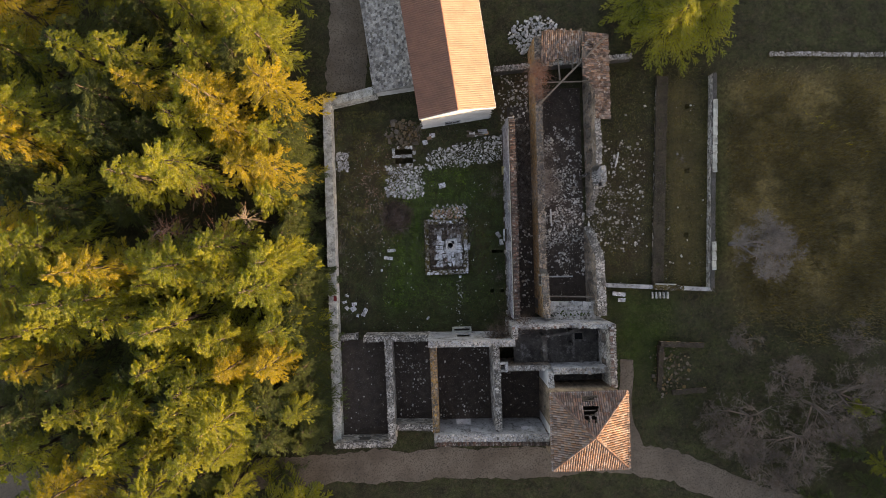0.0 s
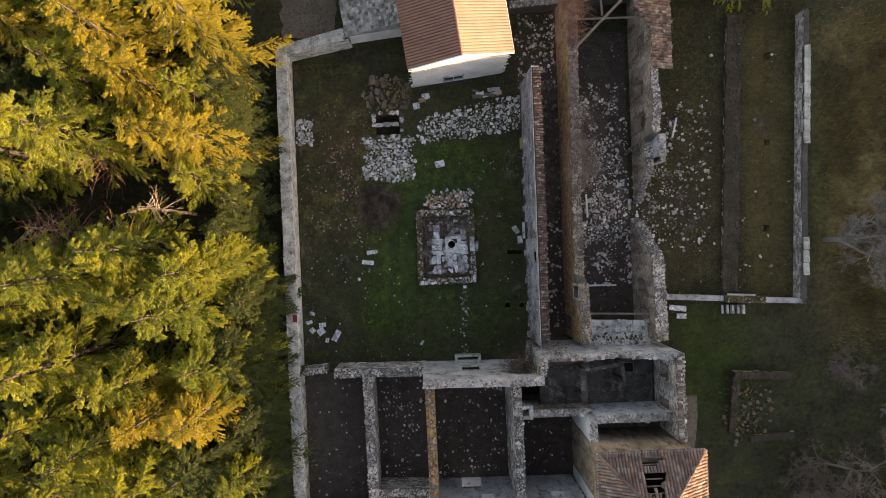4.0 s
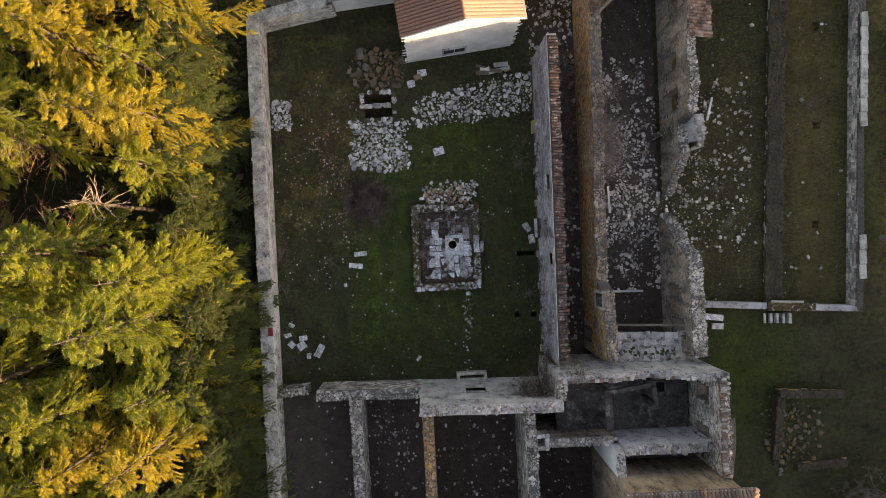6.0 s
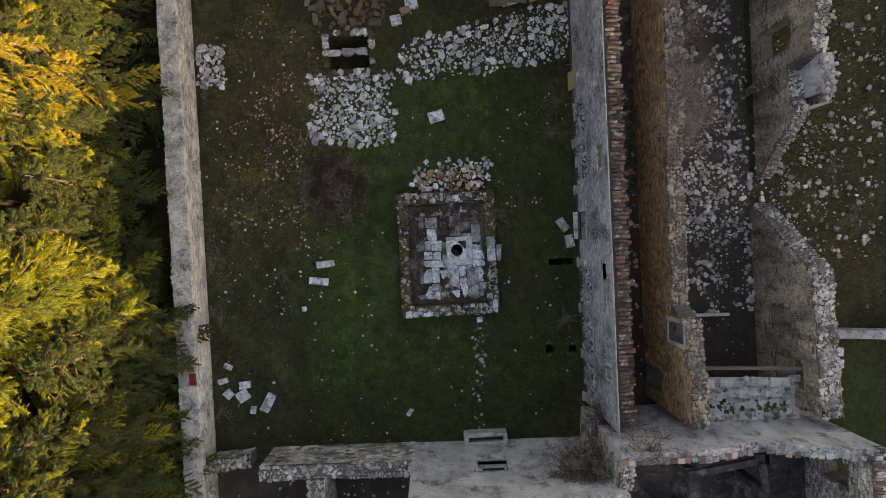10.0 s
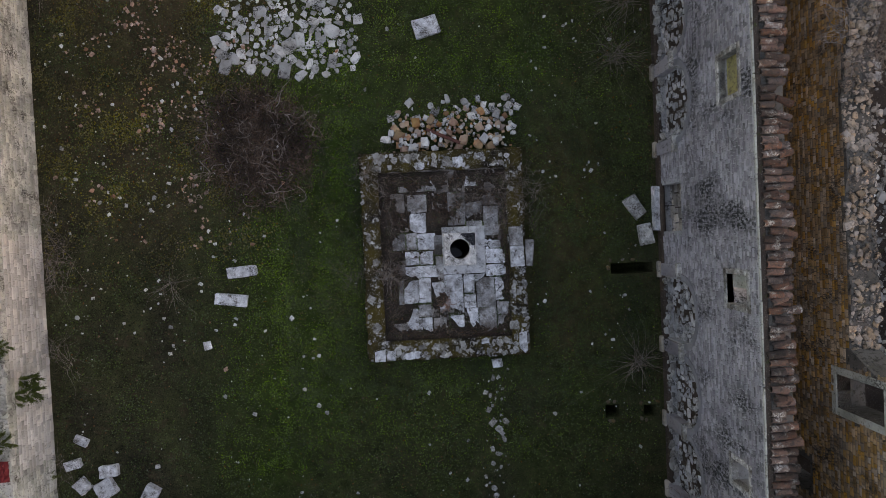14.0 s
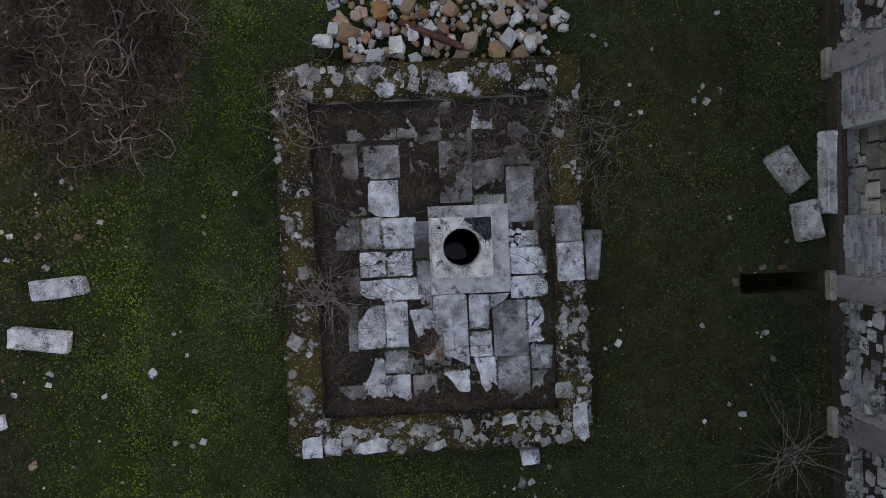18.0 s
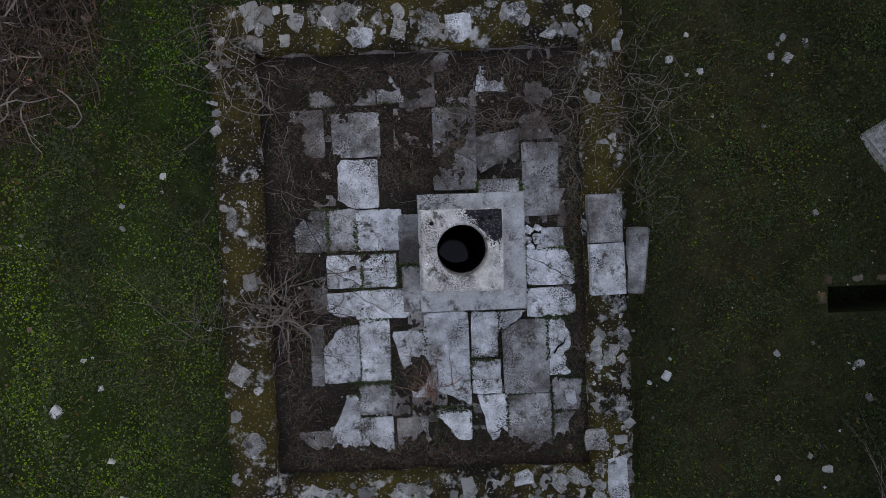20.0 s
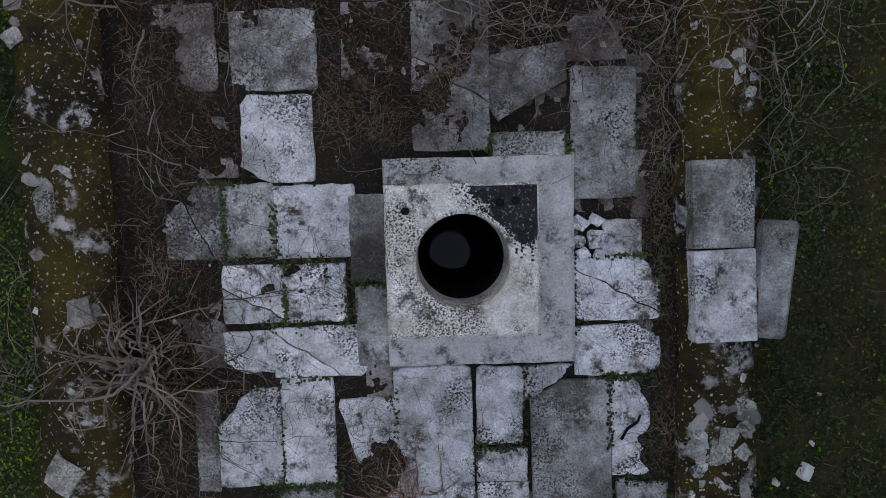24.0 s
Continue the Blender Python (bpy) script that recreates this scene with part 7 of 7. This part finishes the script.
def scatter(name, n, region, dens, size, material, label, category, up=0.8, z=0.0, tall=False, pts=None):
    """Many small leaves or blades on the ground, in one mesh."""
    rng = np.random.default_rng(n)
    xs, ys = rng.uniform(region[0], region[1], n), rng.uniform(region[2], region[3], n)
    keep = np.array([rng.random() < dens(a, b) for a, b in zip(xs, ys)])
    xs, ys = xs[keep], ys[keep]
    if pts is not None:
        xs, ys = np.concatenate([xs, pts[:, 0]]), np.concatenate([ys, pts[:, 1]])
    n = len(xs)
    s = rng.uniform(size * 0.5, size * 1.4, n)[:, None]
    az = rng.uniform(0, 6.283, n)
    d = np.stack([np.cos(az), np.sin(az), rng.uniform(-0.1, 0.5, n) + (1.2 if tall else 0)], 1)
    w = np.stack([-np.sin(az), np.cos(az), rng.uniform(-up, up, n) * 0.5], 1)
    c = np.stack([xs, ys, (np.array([z(a, b) for a, b in zip(xs, ys)]) if callable(z) else z) + rng.uniform(0.005, size * 1.0, n)], 1)
    wide = 0.12 if tall else 0.4
    if tall:
        V = np.stack([c - w * s * wide, c + w * s * wide, c + d * s], 1)
        Fc = np.arange(n * 3).reshape(-1, 3)
    else:
        V = np.stack([c - d * s * 0.5, c + w * s * wide, c + d * s * 0.6, c - w * s * wide], 1)
        Fc = np.arange(n * 4).reshape(-1, 4)
    return tagged(link(name, V.reshape(-1, 3), Fc, material), label, category, kind="stuff")


def off_platform(x, y):
    if any(a - 0.05 < x < b + 0.05 and c - 0.05 < y < d + 0.05 for a, b, c, d, _ in PITS):
        return False
    return not (-3.06 < x < 2.28 and -3.46 < y < 3.16)


scatter("fresh_clover", 300000, (-8, 6.3, -7, 9), lambda x, y: off_platform(x, y) * (0.3 if x > 2 else 1.0) * green_at(x, y) * (0.12 + 1.5 * max(0.0, noise.noise((x * 1.3, y * 1.3, 5.0)) + 0.6 * noise.noise((x * 3.7, y * 3.7, 2.0)) + 0.25)), 0.026, M_FRESH, "fresh green clover in the grass", "grass")
scatter("fine_clover", 560000, (-5.6, 6.2, -4.6, 4.6), lambda x, y: off_platform(x, y) * (0.5 + 0.4 * green_at(x, y)) * (0.12 + 1.5 * max(0.0, noise.noise((x * 1.7, y * 1.7, 6.0)) + 0.6 * noise.noise((x * 5.1, y * 5.1, 2.0)) + 0.2)), 0.023, M_CLOVER, "fine low clover and moss beside the platform", "grass")
scatter("dry_blades", 26000, (-5.2, 4.8, -3.4, 3.4), lambda x, y: off_platform(x, y) * (0.2 + 0.8 * max(0.0, noise.noise((x * 1.1, y * 1.1, 16.0)))), 0.05, M_DRY, "dry grass blades beside the platform", "grass", tall=True)
scatter("clover", 190000, (-11, 6.3, -8.5, 8.5), lambda x, y: off_platform(x, y) * soft(-8.5 - x, 4.0) * soft(abs(y) - 6.0, 4.0) * (0.35 + 0.3 * green_at(x, y)) * (0.08 + 1.6 * max(0.0, noise.noise((x * 1.3, y * 1.3, 5.0)) + 0.6 * noise.noise((x * 3.7, y * 3.7, 2.0)) + 0.2)), 0.026, M_CLOVER, "low clover and broad-leaved weeds in the grass", "grass")
scatter("weeds", 220000, (-13, 6.3, -10, 15), lambda x, y: off_platform(x, y) * (0.62 + 0.4 * green_at(x, y)) * (0.15 + 1.5 * max(0.0, noise.noise((x * 0.9, y * 0.9, 9.0)) + 0.25)) * (0.25 if abs(x) < 5 and abs(y) < 4.5 else 1.0), 0.045, M_CLOVER, "weeds and coarse grass in the courtyard", "grass")
M_OLIVE = leafy("olive_weeds", (0.150, 0.135, 0.040), (0.080, 0.070, 0.030), 0.25, 0.7)
scatter("olive_weeds", 150000, (-13.1, -4.5, -1.0, 16.0), lambda x, y: off_platform(x, y) * soft(x + 6.5, 2.0) * soft(-y, 2.5) * (0.06 + 1.6 * max(0.0, noise.noise((x * 0.8, y * 0.8, 21.0)) + 0.6 * noise.noise((x * 2.9, y * 2.9, 22.0)) + 0.05)), 0.05, M_OLIVE, "yellowing weeds and dead stalks on bare earth", "weeds")
scatter("fallen_leaves", 45000, (-13, 6.3, -10, 15), lambda x, y: off_platform(x, y) * (0.06 * (abs(x) > 5 or abs(y) > 4.5) + 0.01 + 0.015 * (x > 2.2) + (brown_at(x, y) if x < 2.2 else 0)), 0.045, M_BROWNLEAF, "brown dead leaves on the ground", "leaves")
on_flags = (PX - 1.95, PX + 1.9, PY - 2.6, PY + 2.5)
by_well = lambda x, y: -0.7 < x < 0.85 and -0.85 < y < 0.8
joints, jr = [], np.random.default_rng(4)
while len(joints) < 3600:
    cx, cy, sx, sy = (WHITE_FLAGS + GREY_FLAGS)[int(jr.integers(len(WHITE_FLAGS + GREY_FLAGS)))]
    f, e = jr.uniform(-0.55, 0.55), jr.choice([-0.5, 0.5])
    x, y = (cx + sx * e, cy + sy * f) if jr.random() < 0.5 else (cx + sx * f, cy + sy * e)
    if jr.random() < 1.6 * noise.noise((x * 2.1, y * 2.1, 31.0)) + 0.12 and not (-0.52 < x < 0.8 and -0.72 < y < 0.66):
        joints.append((x + jr.normal(0, 0.012), y + jr.normal(0, 0.012)))
scatter("paving_weeds", 26000, on_flags, lambda x, y: 0 if by_well(x, y) else max(0.0, noise.noise((x * 2.2, y * 2.2, 1.0)) - 0.12 + 0.55 * (x > 1.12) + 0.25 * (x < -1.7)) * (soil_z(x, y) > 0.286), 0.024, M_CLOVER, "small weeds growing in the paving joints", "weeds", z=soil_z, pts=np.array(joints))
scatter("dead_leaves", 16000, on_flags, lambda x, y: 0 if by_well(x, y) else max(0.0, soil_at(x, y) - 0.2) * (0.3 + 1.2 * max(0.0, noise.noise((x * 1.6, y * 1.6, 7.0)) + 0.2)), 0.020, M_BROWNLEAF, "brown leaf litter on the paving", "leaves", z=soil_z)
lrng, rows = np.random.default_rng(77), []
while len(rows) < 21000:
    x, y = lrng.uniform(on_flags[0], on_flags[1]), lrng.uniform(on_flags[2], on_flags[3])
    if by_well(x, y) or lrng.random() > max(0.03, soil_at(x, y) - 0.1 + 0.5 * noise.noise((x * 1.4, y * 1.4, 2))):
        continue
    a, L, p = lrng.uniform(0, 6.283), lrng.uniform(0.03, 0.16), np.array([x, y, soil_z(x, y) + lrng.uniform(0.004, 0.03)])
    bend = lrng.normal(0, 0.35)
    for k in range(3):
        q = p + np.array([math.cos(a) * L / 2, math.sin(a) * L / 2, lrng.normal(0, 0.006)])
        rows.append((p, q, 0.0022 - 0.0005 * k, 0.0018 - 0.0005 * k))
        p, a = q, a + bend
V, Fc = tubes(rows, 3)
tagged(link("dry_stems", V, Fc, M_STEM), "thin dry stems and grass blades matted on the paving", "stems", kind="stuff")
scatter("meadow_grass", 380000, (31.8, 62, -18, 24), lambda x, y: soft(34.0 - x, 3.0) * soft(-9 - y, 9.0) * soft(y - 17, 6.0) * (0.08 + 1.3 * max(0.0, noise.noise((x * 0.2, y * 0.16, 2.0)) * 0.6 + 0.5 * noise.noise((x * 1.1, y * 0.9, 12.0)) + 0.35)), 0.24, M_DRY, "tall dry brown meadow grass", "grass", tall=True)
M_GARDEN = leafy("dark_garden_grass", (0.075, 0.086, 0.026), (0.048, 0.052, 0.020), 0.25, 0.6)
scatter("garden_grass", 130000, (17, 31, -22, 21), lambda x, y: 0.35 + 0.5 * green_at(x, y), 0.055, M_GARDEN, "rough grass in the walled garden", "grass")
scatter("garden_straw", 60000, (16.8, 31, -6, 20), lambda x, y: 0.4 + 0.6 * soft(abs(x - 27.5) - 1.5, 2.0), 0.12, M_DRY, "dry brown weeds in the walled garden", "grass", tall=True)

# Gold blades paint the grazing sunlight that catches the meadow along this line.
scatter("golden_grass", 9000, (38.0, 53.0, 5.0, 20.0), lambda x, y: 0.9 * soft(abs((y - 15.3) + 0.75 * (x - 41.4)) - 0.3, 1.4) * soft(abs(x - 45.5) - 3.5, 2.0) * max(0.0, 0.3 + 1.4 * noise.noise((x * 0.9, y * 0.9, 4.0))), 0.3, M_LEAFO, "grass blades coloured gold as a sunlit streak across the meadow", "grass", tall=True)


# ---- trees ----
def conifer_parts(seed, height, width, leaves=12000, boughs=46, fine=1.0):
    """Feathery boughs: each bough carries side sprays, each spray many narrow tufts."""
    rng = np.random.default_rng(seed)
    lv, limbs = [], []
    per = leaves // boughs
    for i in range(boughs):
        k = (i + 0.5) / boughs
        z0 = height * (0.15 + 0.83 * k)
        reach = width * (1.0 - k) ** 0.7 * rng.uniform(0.65, 1.25) + 0.4
        az = i * 2.399 + rng.uniform(-0.4, 0.4)
        rise, sag = rng.uniform(0.05, 0.45), rng.uniform(0.15, 0.45)
        d, q = np.array([math.cos(az), math.sin(az), 0]), np.array([-math.sin(az), math.cos(az), 0])
        bend = rng.uniform(-0.25, 0.25)
        line = lambda s: d * (s * reach)[:, None] + q * (bend * s * s * reach)[:, None] + np.array([0, 0, 1.0]) * (z0 + rise * s * reach - sag * s * s * reach)[:, None]
        ks = np.linspace(0, 0.95, 4)
        pts = line(ks)
        limbs += [(a, b, 0.032 * (1 - t) + 0.008, 0.032 * (0.7 - 0.7 * t) + 0.007) for a, b, t in zip(pts, pts[1:], ks)]
        nsp = max(8, int(reach * 9))
        ss = rng.uniform(0.1, 1.0, nsp) ** 0.85
        root, side = line(ss), rng.choice([-1.0, 1.0], nsp)
        slen = (0.22 + 0.30 * reach * (1.05 - ss) ** 0.8) * rng.uniform(0.6, 1.2, nsp)
        sdir = d * rng.uniform(0.75, 1.1, nsp)[:, None] + q * (side * rng.uniform(0.35, 0.9, nsp))[:, None]
        sdir[:, 2] += rng.uniform(-0.45, -0.05, nsp)
        sdir /= np.linalg.norm(sdir, axis=1)[:, None]
        pick = rng.integers(0, nsp, per)
        f = rng.uniform(0.0, 1.0, per) ** 0.8
        p = root[pick] + sdir[pick] * (f * slen[pick])[:, None] + rng.normal(0, 0.02, (per, 3))
        p[:, 2] -= 0.25 * (f * slen[pick]) ** 2
        dirs = sdir[pick] + rng.normal(0, 0.36, (per, 3))
        dirs /= np.linalg.norm(dirs, axis=1)[:, None]
        wv = np.cross(dirs, rng.normal(0, 0.5, (per, 3)) + np.array([0, 0, 1.0]))
        wv /= np.linalg.norm(wv, axis=1)[:, None]
        ln, wd = rng.uniform(0.13, 0.36, per)[:, None] * fine, rng.uniform(0.014, 0.036, per)[:, None] * fine
        lv.append(np.stack([p - wv * wd, p + wv * wd, p + dirs * ln], 1))
    return np.concatenate(lv).reshape(-1, 3), limbs


def conifer(height, width, seed, material, label, leaves=125000, boughs=62, fine=0.64):
    t = thing("conifer", 0, 0, 0, label, "tree", "conifers beside the courtyard")
    v, limbs = conifer_parts(seed, height, width, leaves, boughs, fine)
    V, Fc = tubes([((0, 0, -0.1), (0, 0, height * 0.5), 0.24, 0.16), ((0, 0, height * 0.5), (0, 0, height), 0.16, 0.02)], 7)
    link("trunk", V, Fc, M_BARK, t)
    V, Fc = tubes(limbs, 3)
    link("branchwork", V, Fc, M_BARK, t)["kind"] = "stuff"
    link("crown", v, np.arange(len(v)).reshape(-1, 3), material, t)
    return t


YL, GL, OL = "tall yellow-green conifer with feathery boughs", "deep green conifer with feathery boughs", "golden yellow conifer with feathery boughs"
KINDS = [conifer(17, 4.0, 1, M_LEAF, YL), conifer(15, 3.7, 2, M_LEAF, YL), conifer(12.5, 3.5, 3, M_LEAFG, GL), conifer(18, 3.8, 4, M_LEAFO, OL)]
trng = np.random.default_rng(5)
first = [True] * 4
for gx in range(8):
    for gy in range(15):
        x, y = -18.2 - gx * 4.3 + trng.uniform(-1.2, 1.2), 29 - gy * 4.1 + trng.uniform(-1.3, 1.3)
        k = int(trng.choice(4, p=[0.46, 0.36, 0.10, 0.08]))
        s, turn = trng.uniform(0.72, 1.12), trng.uniform(0, 360)
        # Deep green beyond x -33, y 4 puts tree shade into the needle colour.
        if (x < -33 and y > 4 or x < -26 and y < -12) and trng.random() < 0.5:
            k = 2
        if gx == 0 and trng.random() < 0.12 and y < 6:
            k = 2
        if y > 6 and y < 20 and -26 < x < -17 and trng.random() < 0.4:
            k = 3
        if math.hypot((x + 26.5) / 7.0, (y - 4.3) / 3.9) < 1.0 or (x < -15 and y < -24.2 and y > -27.6):
            continue
        m = pose(x, y, 0, trng.uniform(-3, 3), trng.uniform(-3, 3), turn)
        if first[k]:
            KINDS[k].matrix_world, first[k] = m, False
        else:
            copy_thing(KINDS[k], m @ Matrix.Diagonal((s, s, s * trng.uniform(0.9, 1.1), 1)))
for x, y, k, s in ((44.0, -24.0, 2, 0.5), (47.0, -29.0, 2, 0.55), (41.0, -31.0, 2, 0.6), (50, -22, 2, 0.6), (48.5, -26.5, 1, 0.4), (46.0, -20.0, 1, 0.3)):
    copy_thing(KINDS[k], pose(x, y, 0, 0, 0, 40 * x) @ Matrix.Diagonal((s, s, s, 1)))
BROAD = conifer(10, 4.6, 12, M_LEAF, "broad olive-yellow evergreen with a dense soft crown", 130000, 110, 0.6)
BROAD.matrix_world = pose(24.6, 23.4, 0)
for x, y, s in ((28.6, 24.8, 0.95), (25.8, 27.5, 1.0), (22.2, 26.5, 0.9)):
    copy_thing(BROAD, pose(x, y, 0, 0, 0, 50 * x) @ Matrix.Diagonal((s, s, s, 1)))
for k in range(15):
    y, q = 14.0 - 2.5 * k + trng.uniform(-0.8, 0.8), trng.uniform(0.6, 0.85)
    copy_thing(KINDS[int(trng.choice(3, p=[0.12, 0.13, 0.75]))], pose((-17.0 if y > -3 else -16.4) + trng.uniform(-0.5, 0.5), y, 0, 0, 0, trng.uniform(0, 360)) @ Matrix.Diagonal((q, q, q, 1)))
for k in range(8):
    q = trng.uniform(0.52, 0.74)
    copy_thing(KINDS[2], pose(-15.7 + trng.uniform(-0.3, 0.3), -2.5 - 2.4 * k, 0, 0, 0, trng.uniform(0, 360)) @ Matrix.Diagonal((q, q, q, 1)))
UNDER = conifer(3.4, 2.4, 9, M_LEAFG, "low dark green bushy conifer in the undergrowth", 12000)
UNDER.matrix_world = pose(-16.4, -6.5, 0)
for k in range(46):
    x, y = (trng.uniform(-17.5, -15.0), trng.uniform(-23, 16)) if k < 12 else (trng.uniform(-50, -18), trng.uniform(-30, 30))
    s = trng.uniform(0.6, 1.3)
    if math.hypot((x + 26.0) / 8.0, (y - 4.3) / 4.4) < 1.0:
        continue
    copy_thing(UNDER, pose(x, y, 0, 0, 0, trng.uniform(0, 360)) @ Matrix.Diagonal((s, s, s, 1)))


def bare_tree(x, y, height, spread, seed, label, material, depth=5, dead=False, stout=1.0):
    """A leafless tree: limbs that fork into ever thinner twigs."""
    rng = np.random.default_rng(seed)
    rows, tips = [], [(np.array([0, 0, -0.1]), np.array([0, 0, 1.0]), height * 0.3, 0.16 * height / 8 * stout)]
    for level in range(depth):
        nxt = []
        for p, d, L, r in tips:
            q = p + d * L
            rows.append((p, q, r, r * 0.7))
            for _ in range(5 if level == 0 else (3 if level < depth - 1 else 4)):
                e = d * 0.8 + rng.normal(0, 0.55 * spread, 3)
                e[2] = e[2] * (0.8 if not dead else 0.4) + 0.12
                e /= np.linalg.norm(e)
                nxt.append((p + d * L * rng.uniform(0.55, 1.0), e, L * rng.uniform(0.55, 0.85), max(r * 0.55, 0.012)))
        tips = nxt
    rows += [(p, p + d * L, r, r * 0.3) for p, d, L, r in tips]
    t = thing("bare_tree", x, y, 0, label, "tree", "leafless trees")
    n = 6
    V, Fc = tubes(rows[:n], 6)
    link("trunk", V, Fc, material, t)
    V, Fc = tubes(rows[n:], 3)
    link("twig_crown", V, Fc, material, t)["kind"] = "stuff"
    return t


M_BRANCH = surf("brownish_grey_twigs", (0.165, 0.132, 0.112), (0.11, 0.087, 0.074), big=1.0, fine=9.0, bump=0.0, rand="island", spread=0.35)
M_GREYTWIG = surf("grey_twigs", (0.23, 0.20, 0.185), (0.16, 0.138, 0.127), big=1.0, fine=9.0, bump=0.0, rand="island", spread=0.3)
bare_tree(32.8, -0.8, 11.5, 1.0, 2, "leafless grey tree with a dense round crown", M_GREYTWIG, 8)
BROWNISH = [bare_tree(33.5, -20.5, 9.4, 1.0, 10, "leafless brownish tree beside the track", M_BRANCH, 7), bare_tree(37.5, -16.0, 8.1, 1.0, 11, "leafless brownish tree beside the track", M_BRANCH, 7)]
for k, (x, y, s) in enumerate(((39.0, -23.0, 1.0), (34.0, -25.5, 0.9), (43.5, -18.0, 1.05), (45.0, -12.0, 0.75), (31.5, -23.0, 0.8), (36.0, -28.5, 0.9), (41.0, -19.5, 1.0), (33.0, -11.5, 0.6))):
    copy_thing(BROWNISH[k % 2], pose(x, y, 0, 0, 0, 70 * k + 30) @ Matrix.Diagonal((s, s, s, 1)))
M_DEADWOOD = surf("bleached_dead_wood", (0.34, 0.27, 0.20), (0.22, 0.17, 0.13), big=1.0, fine=9.0, bump=0.0, rand="island", spread=0.3)


def dead_conifer(x, y, height, reach, seed, material, label, low=0.35):
    """A bare conifer: whorls of thin branches round a straight stem."""
    rng = np.random.default_rng(seed)
    rows, z = [], height * low
    while z < height - 0.1:
        for k in range(int(rng.integers(5, 8))):
            az, L = rng.uniform(0, 6.283), reach * (1.0 - 0.55 * z / height) * rng.uniform(0.5, 1.2)
            p, d = np.array([0.0, 0.0, z]), np.array([math.cos(az), math.sin(az), rng.uniform(-0.1, 0.35)])
            for i in range(4):
                q = p + d * L / 4
                rows.append((p, q, 0.026 * (1 - i / 4.5), 0.026 * (1 - (i + 1) / 4.5)))
                if i:
                    e = d + rng.normal(0, 0.6, 3)
                    rows.append((q, q + e * L * 0.16, 0.012, 0.005))
                p, d = q, d + rng.normal(0, 0.14, 3)
        z += rng.uniform(0.35, 0.7)
    t = thing("dead_conifer", x, y, 0, label, "tree", "dead trees in the clearing")
    V, Fc = tubes([((0, 0, -0.1), (0, 0, height * 0.6), 0.17, 0.11), ((0, 0, height * 0.6), (0, 0, height), 0.11, 0.05)], 7)
    link("trunk", V, Fc, M_BARK, t)
    V, Fc = tubes(rows, 4)
    link("branchwork", V, Fc, material, t)["kind"] = "stuff"
    return t


dead_conifer(-20.5, 3.2, 12.1, 2.5, 31, M_DEADWOOD, "dead conifer with bare pale branches radiating from its top", 0.8)
for k, (x, y) in enumerate(((-26.5, 7.4), (-29.5, 2.2), (-24.0, 1.0))):
    dead_conifer(x, y, 9.0 + k, 3.4, 40 + k, M_TWIGR, "dead reddish-brown conifer with bare boughs")
for k in range(6):
    bramble(44.0 + 3.0 * (k % 3) + crng.uniform(-1, 1), 12.0 - 5.0 * (k // 2) + crng.uniform(-2, 2), 0, 60, 1.6, 1.0, 0.02, 120 + k, "clump of dry yellow meadow shrubs", M_DRY)

# ---- unseen hill, added and shaped to hold the low sun off the courtyard ----
V, Fc = [], []
ang = np.linspace(radians(-110), radians(50), 90)
for i, a in enumerate(ang):
    h = 17.35 - 0.75 * math.tanh((math.degrees(a) + 18.0) / 3.0) + 0.3 * noise.noise((i * 0.33, 2.0, 0)) + 0.3 * noise.noise((i * 1.3, 7.0, 0))
    V += [(90 * math.cos(a), 90 * math.sin(a), -0.5), (92 * math.cos(a), 92 * math.sin(a), h), (130 * math.cos(a), 130 * math.sin(a), h + 4), (170 * math.cos(a), 170 * math.sin(a), -0.5)]
for i in range(len(ang) - 1):
    for k in range(3):
        Fc.append((i * 4 + k, i * 4 + k + 1, i * 4 + k + 5, i * 4 + k + 4))
tagged(link("ridge", V, Fc, M_LEAFG), "unseen dark rise added to block the low sun", "hill", kind="structure")
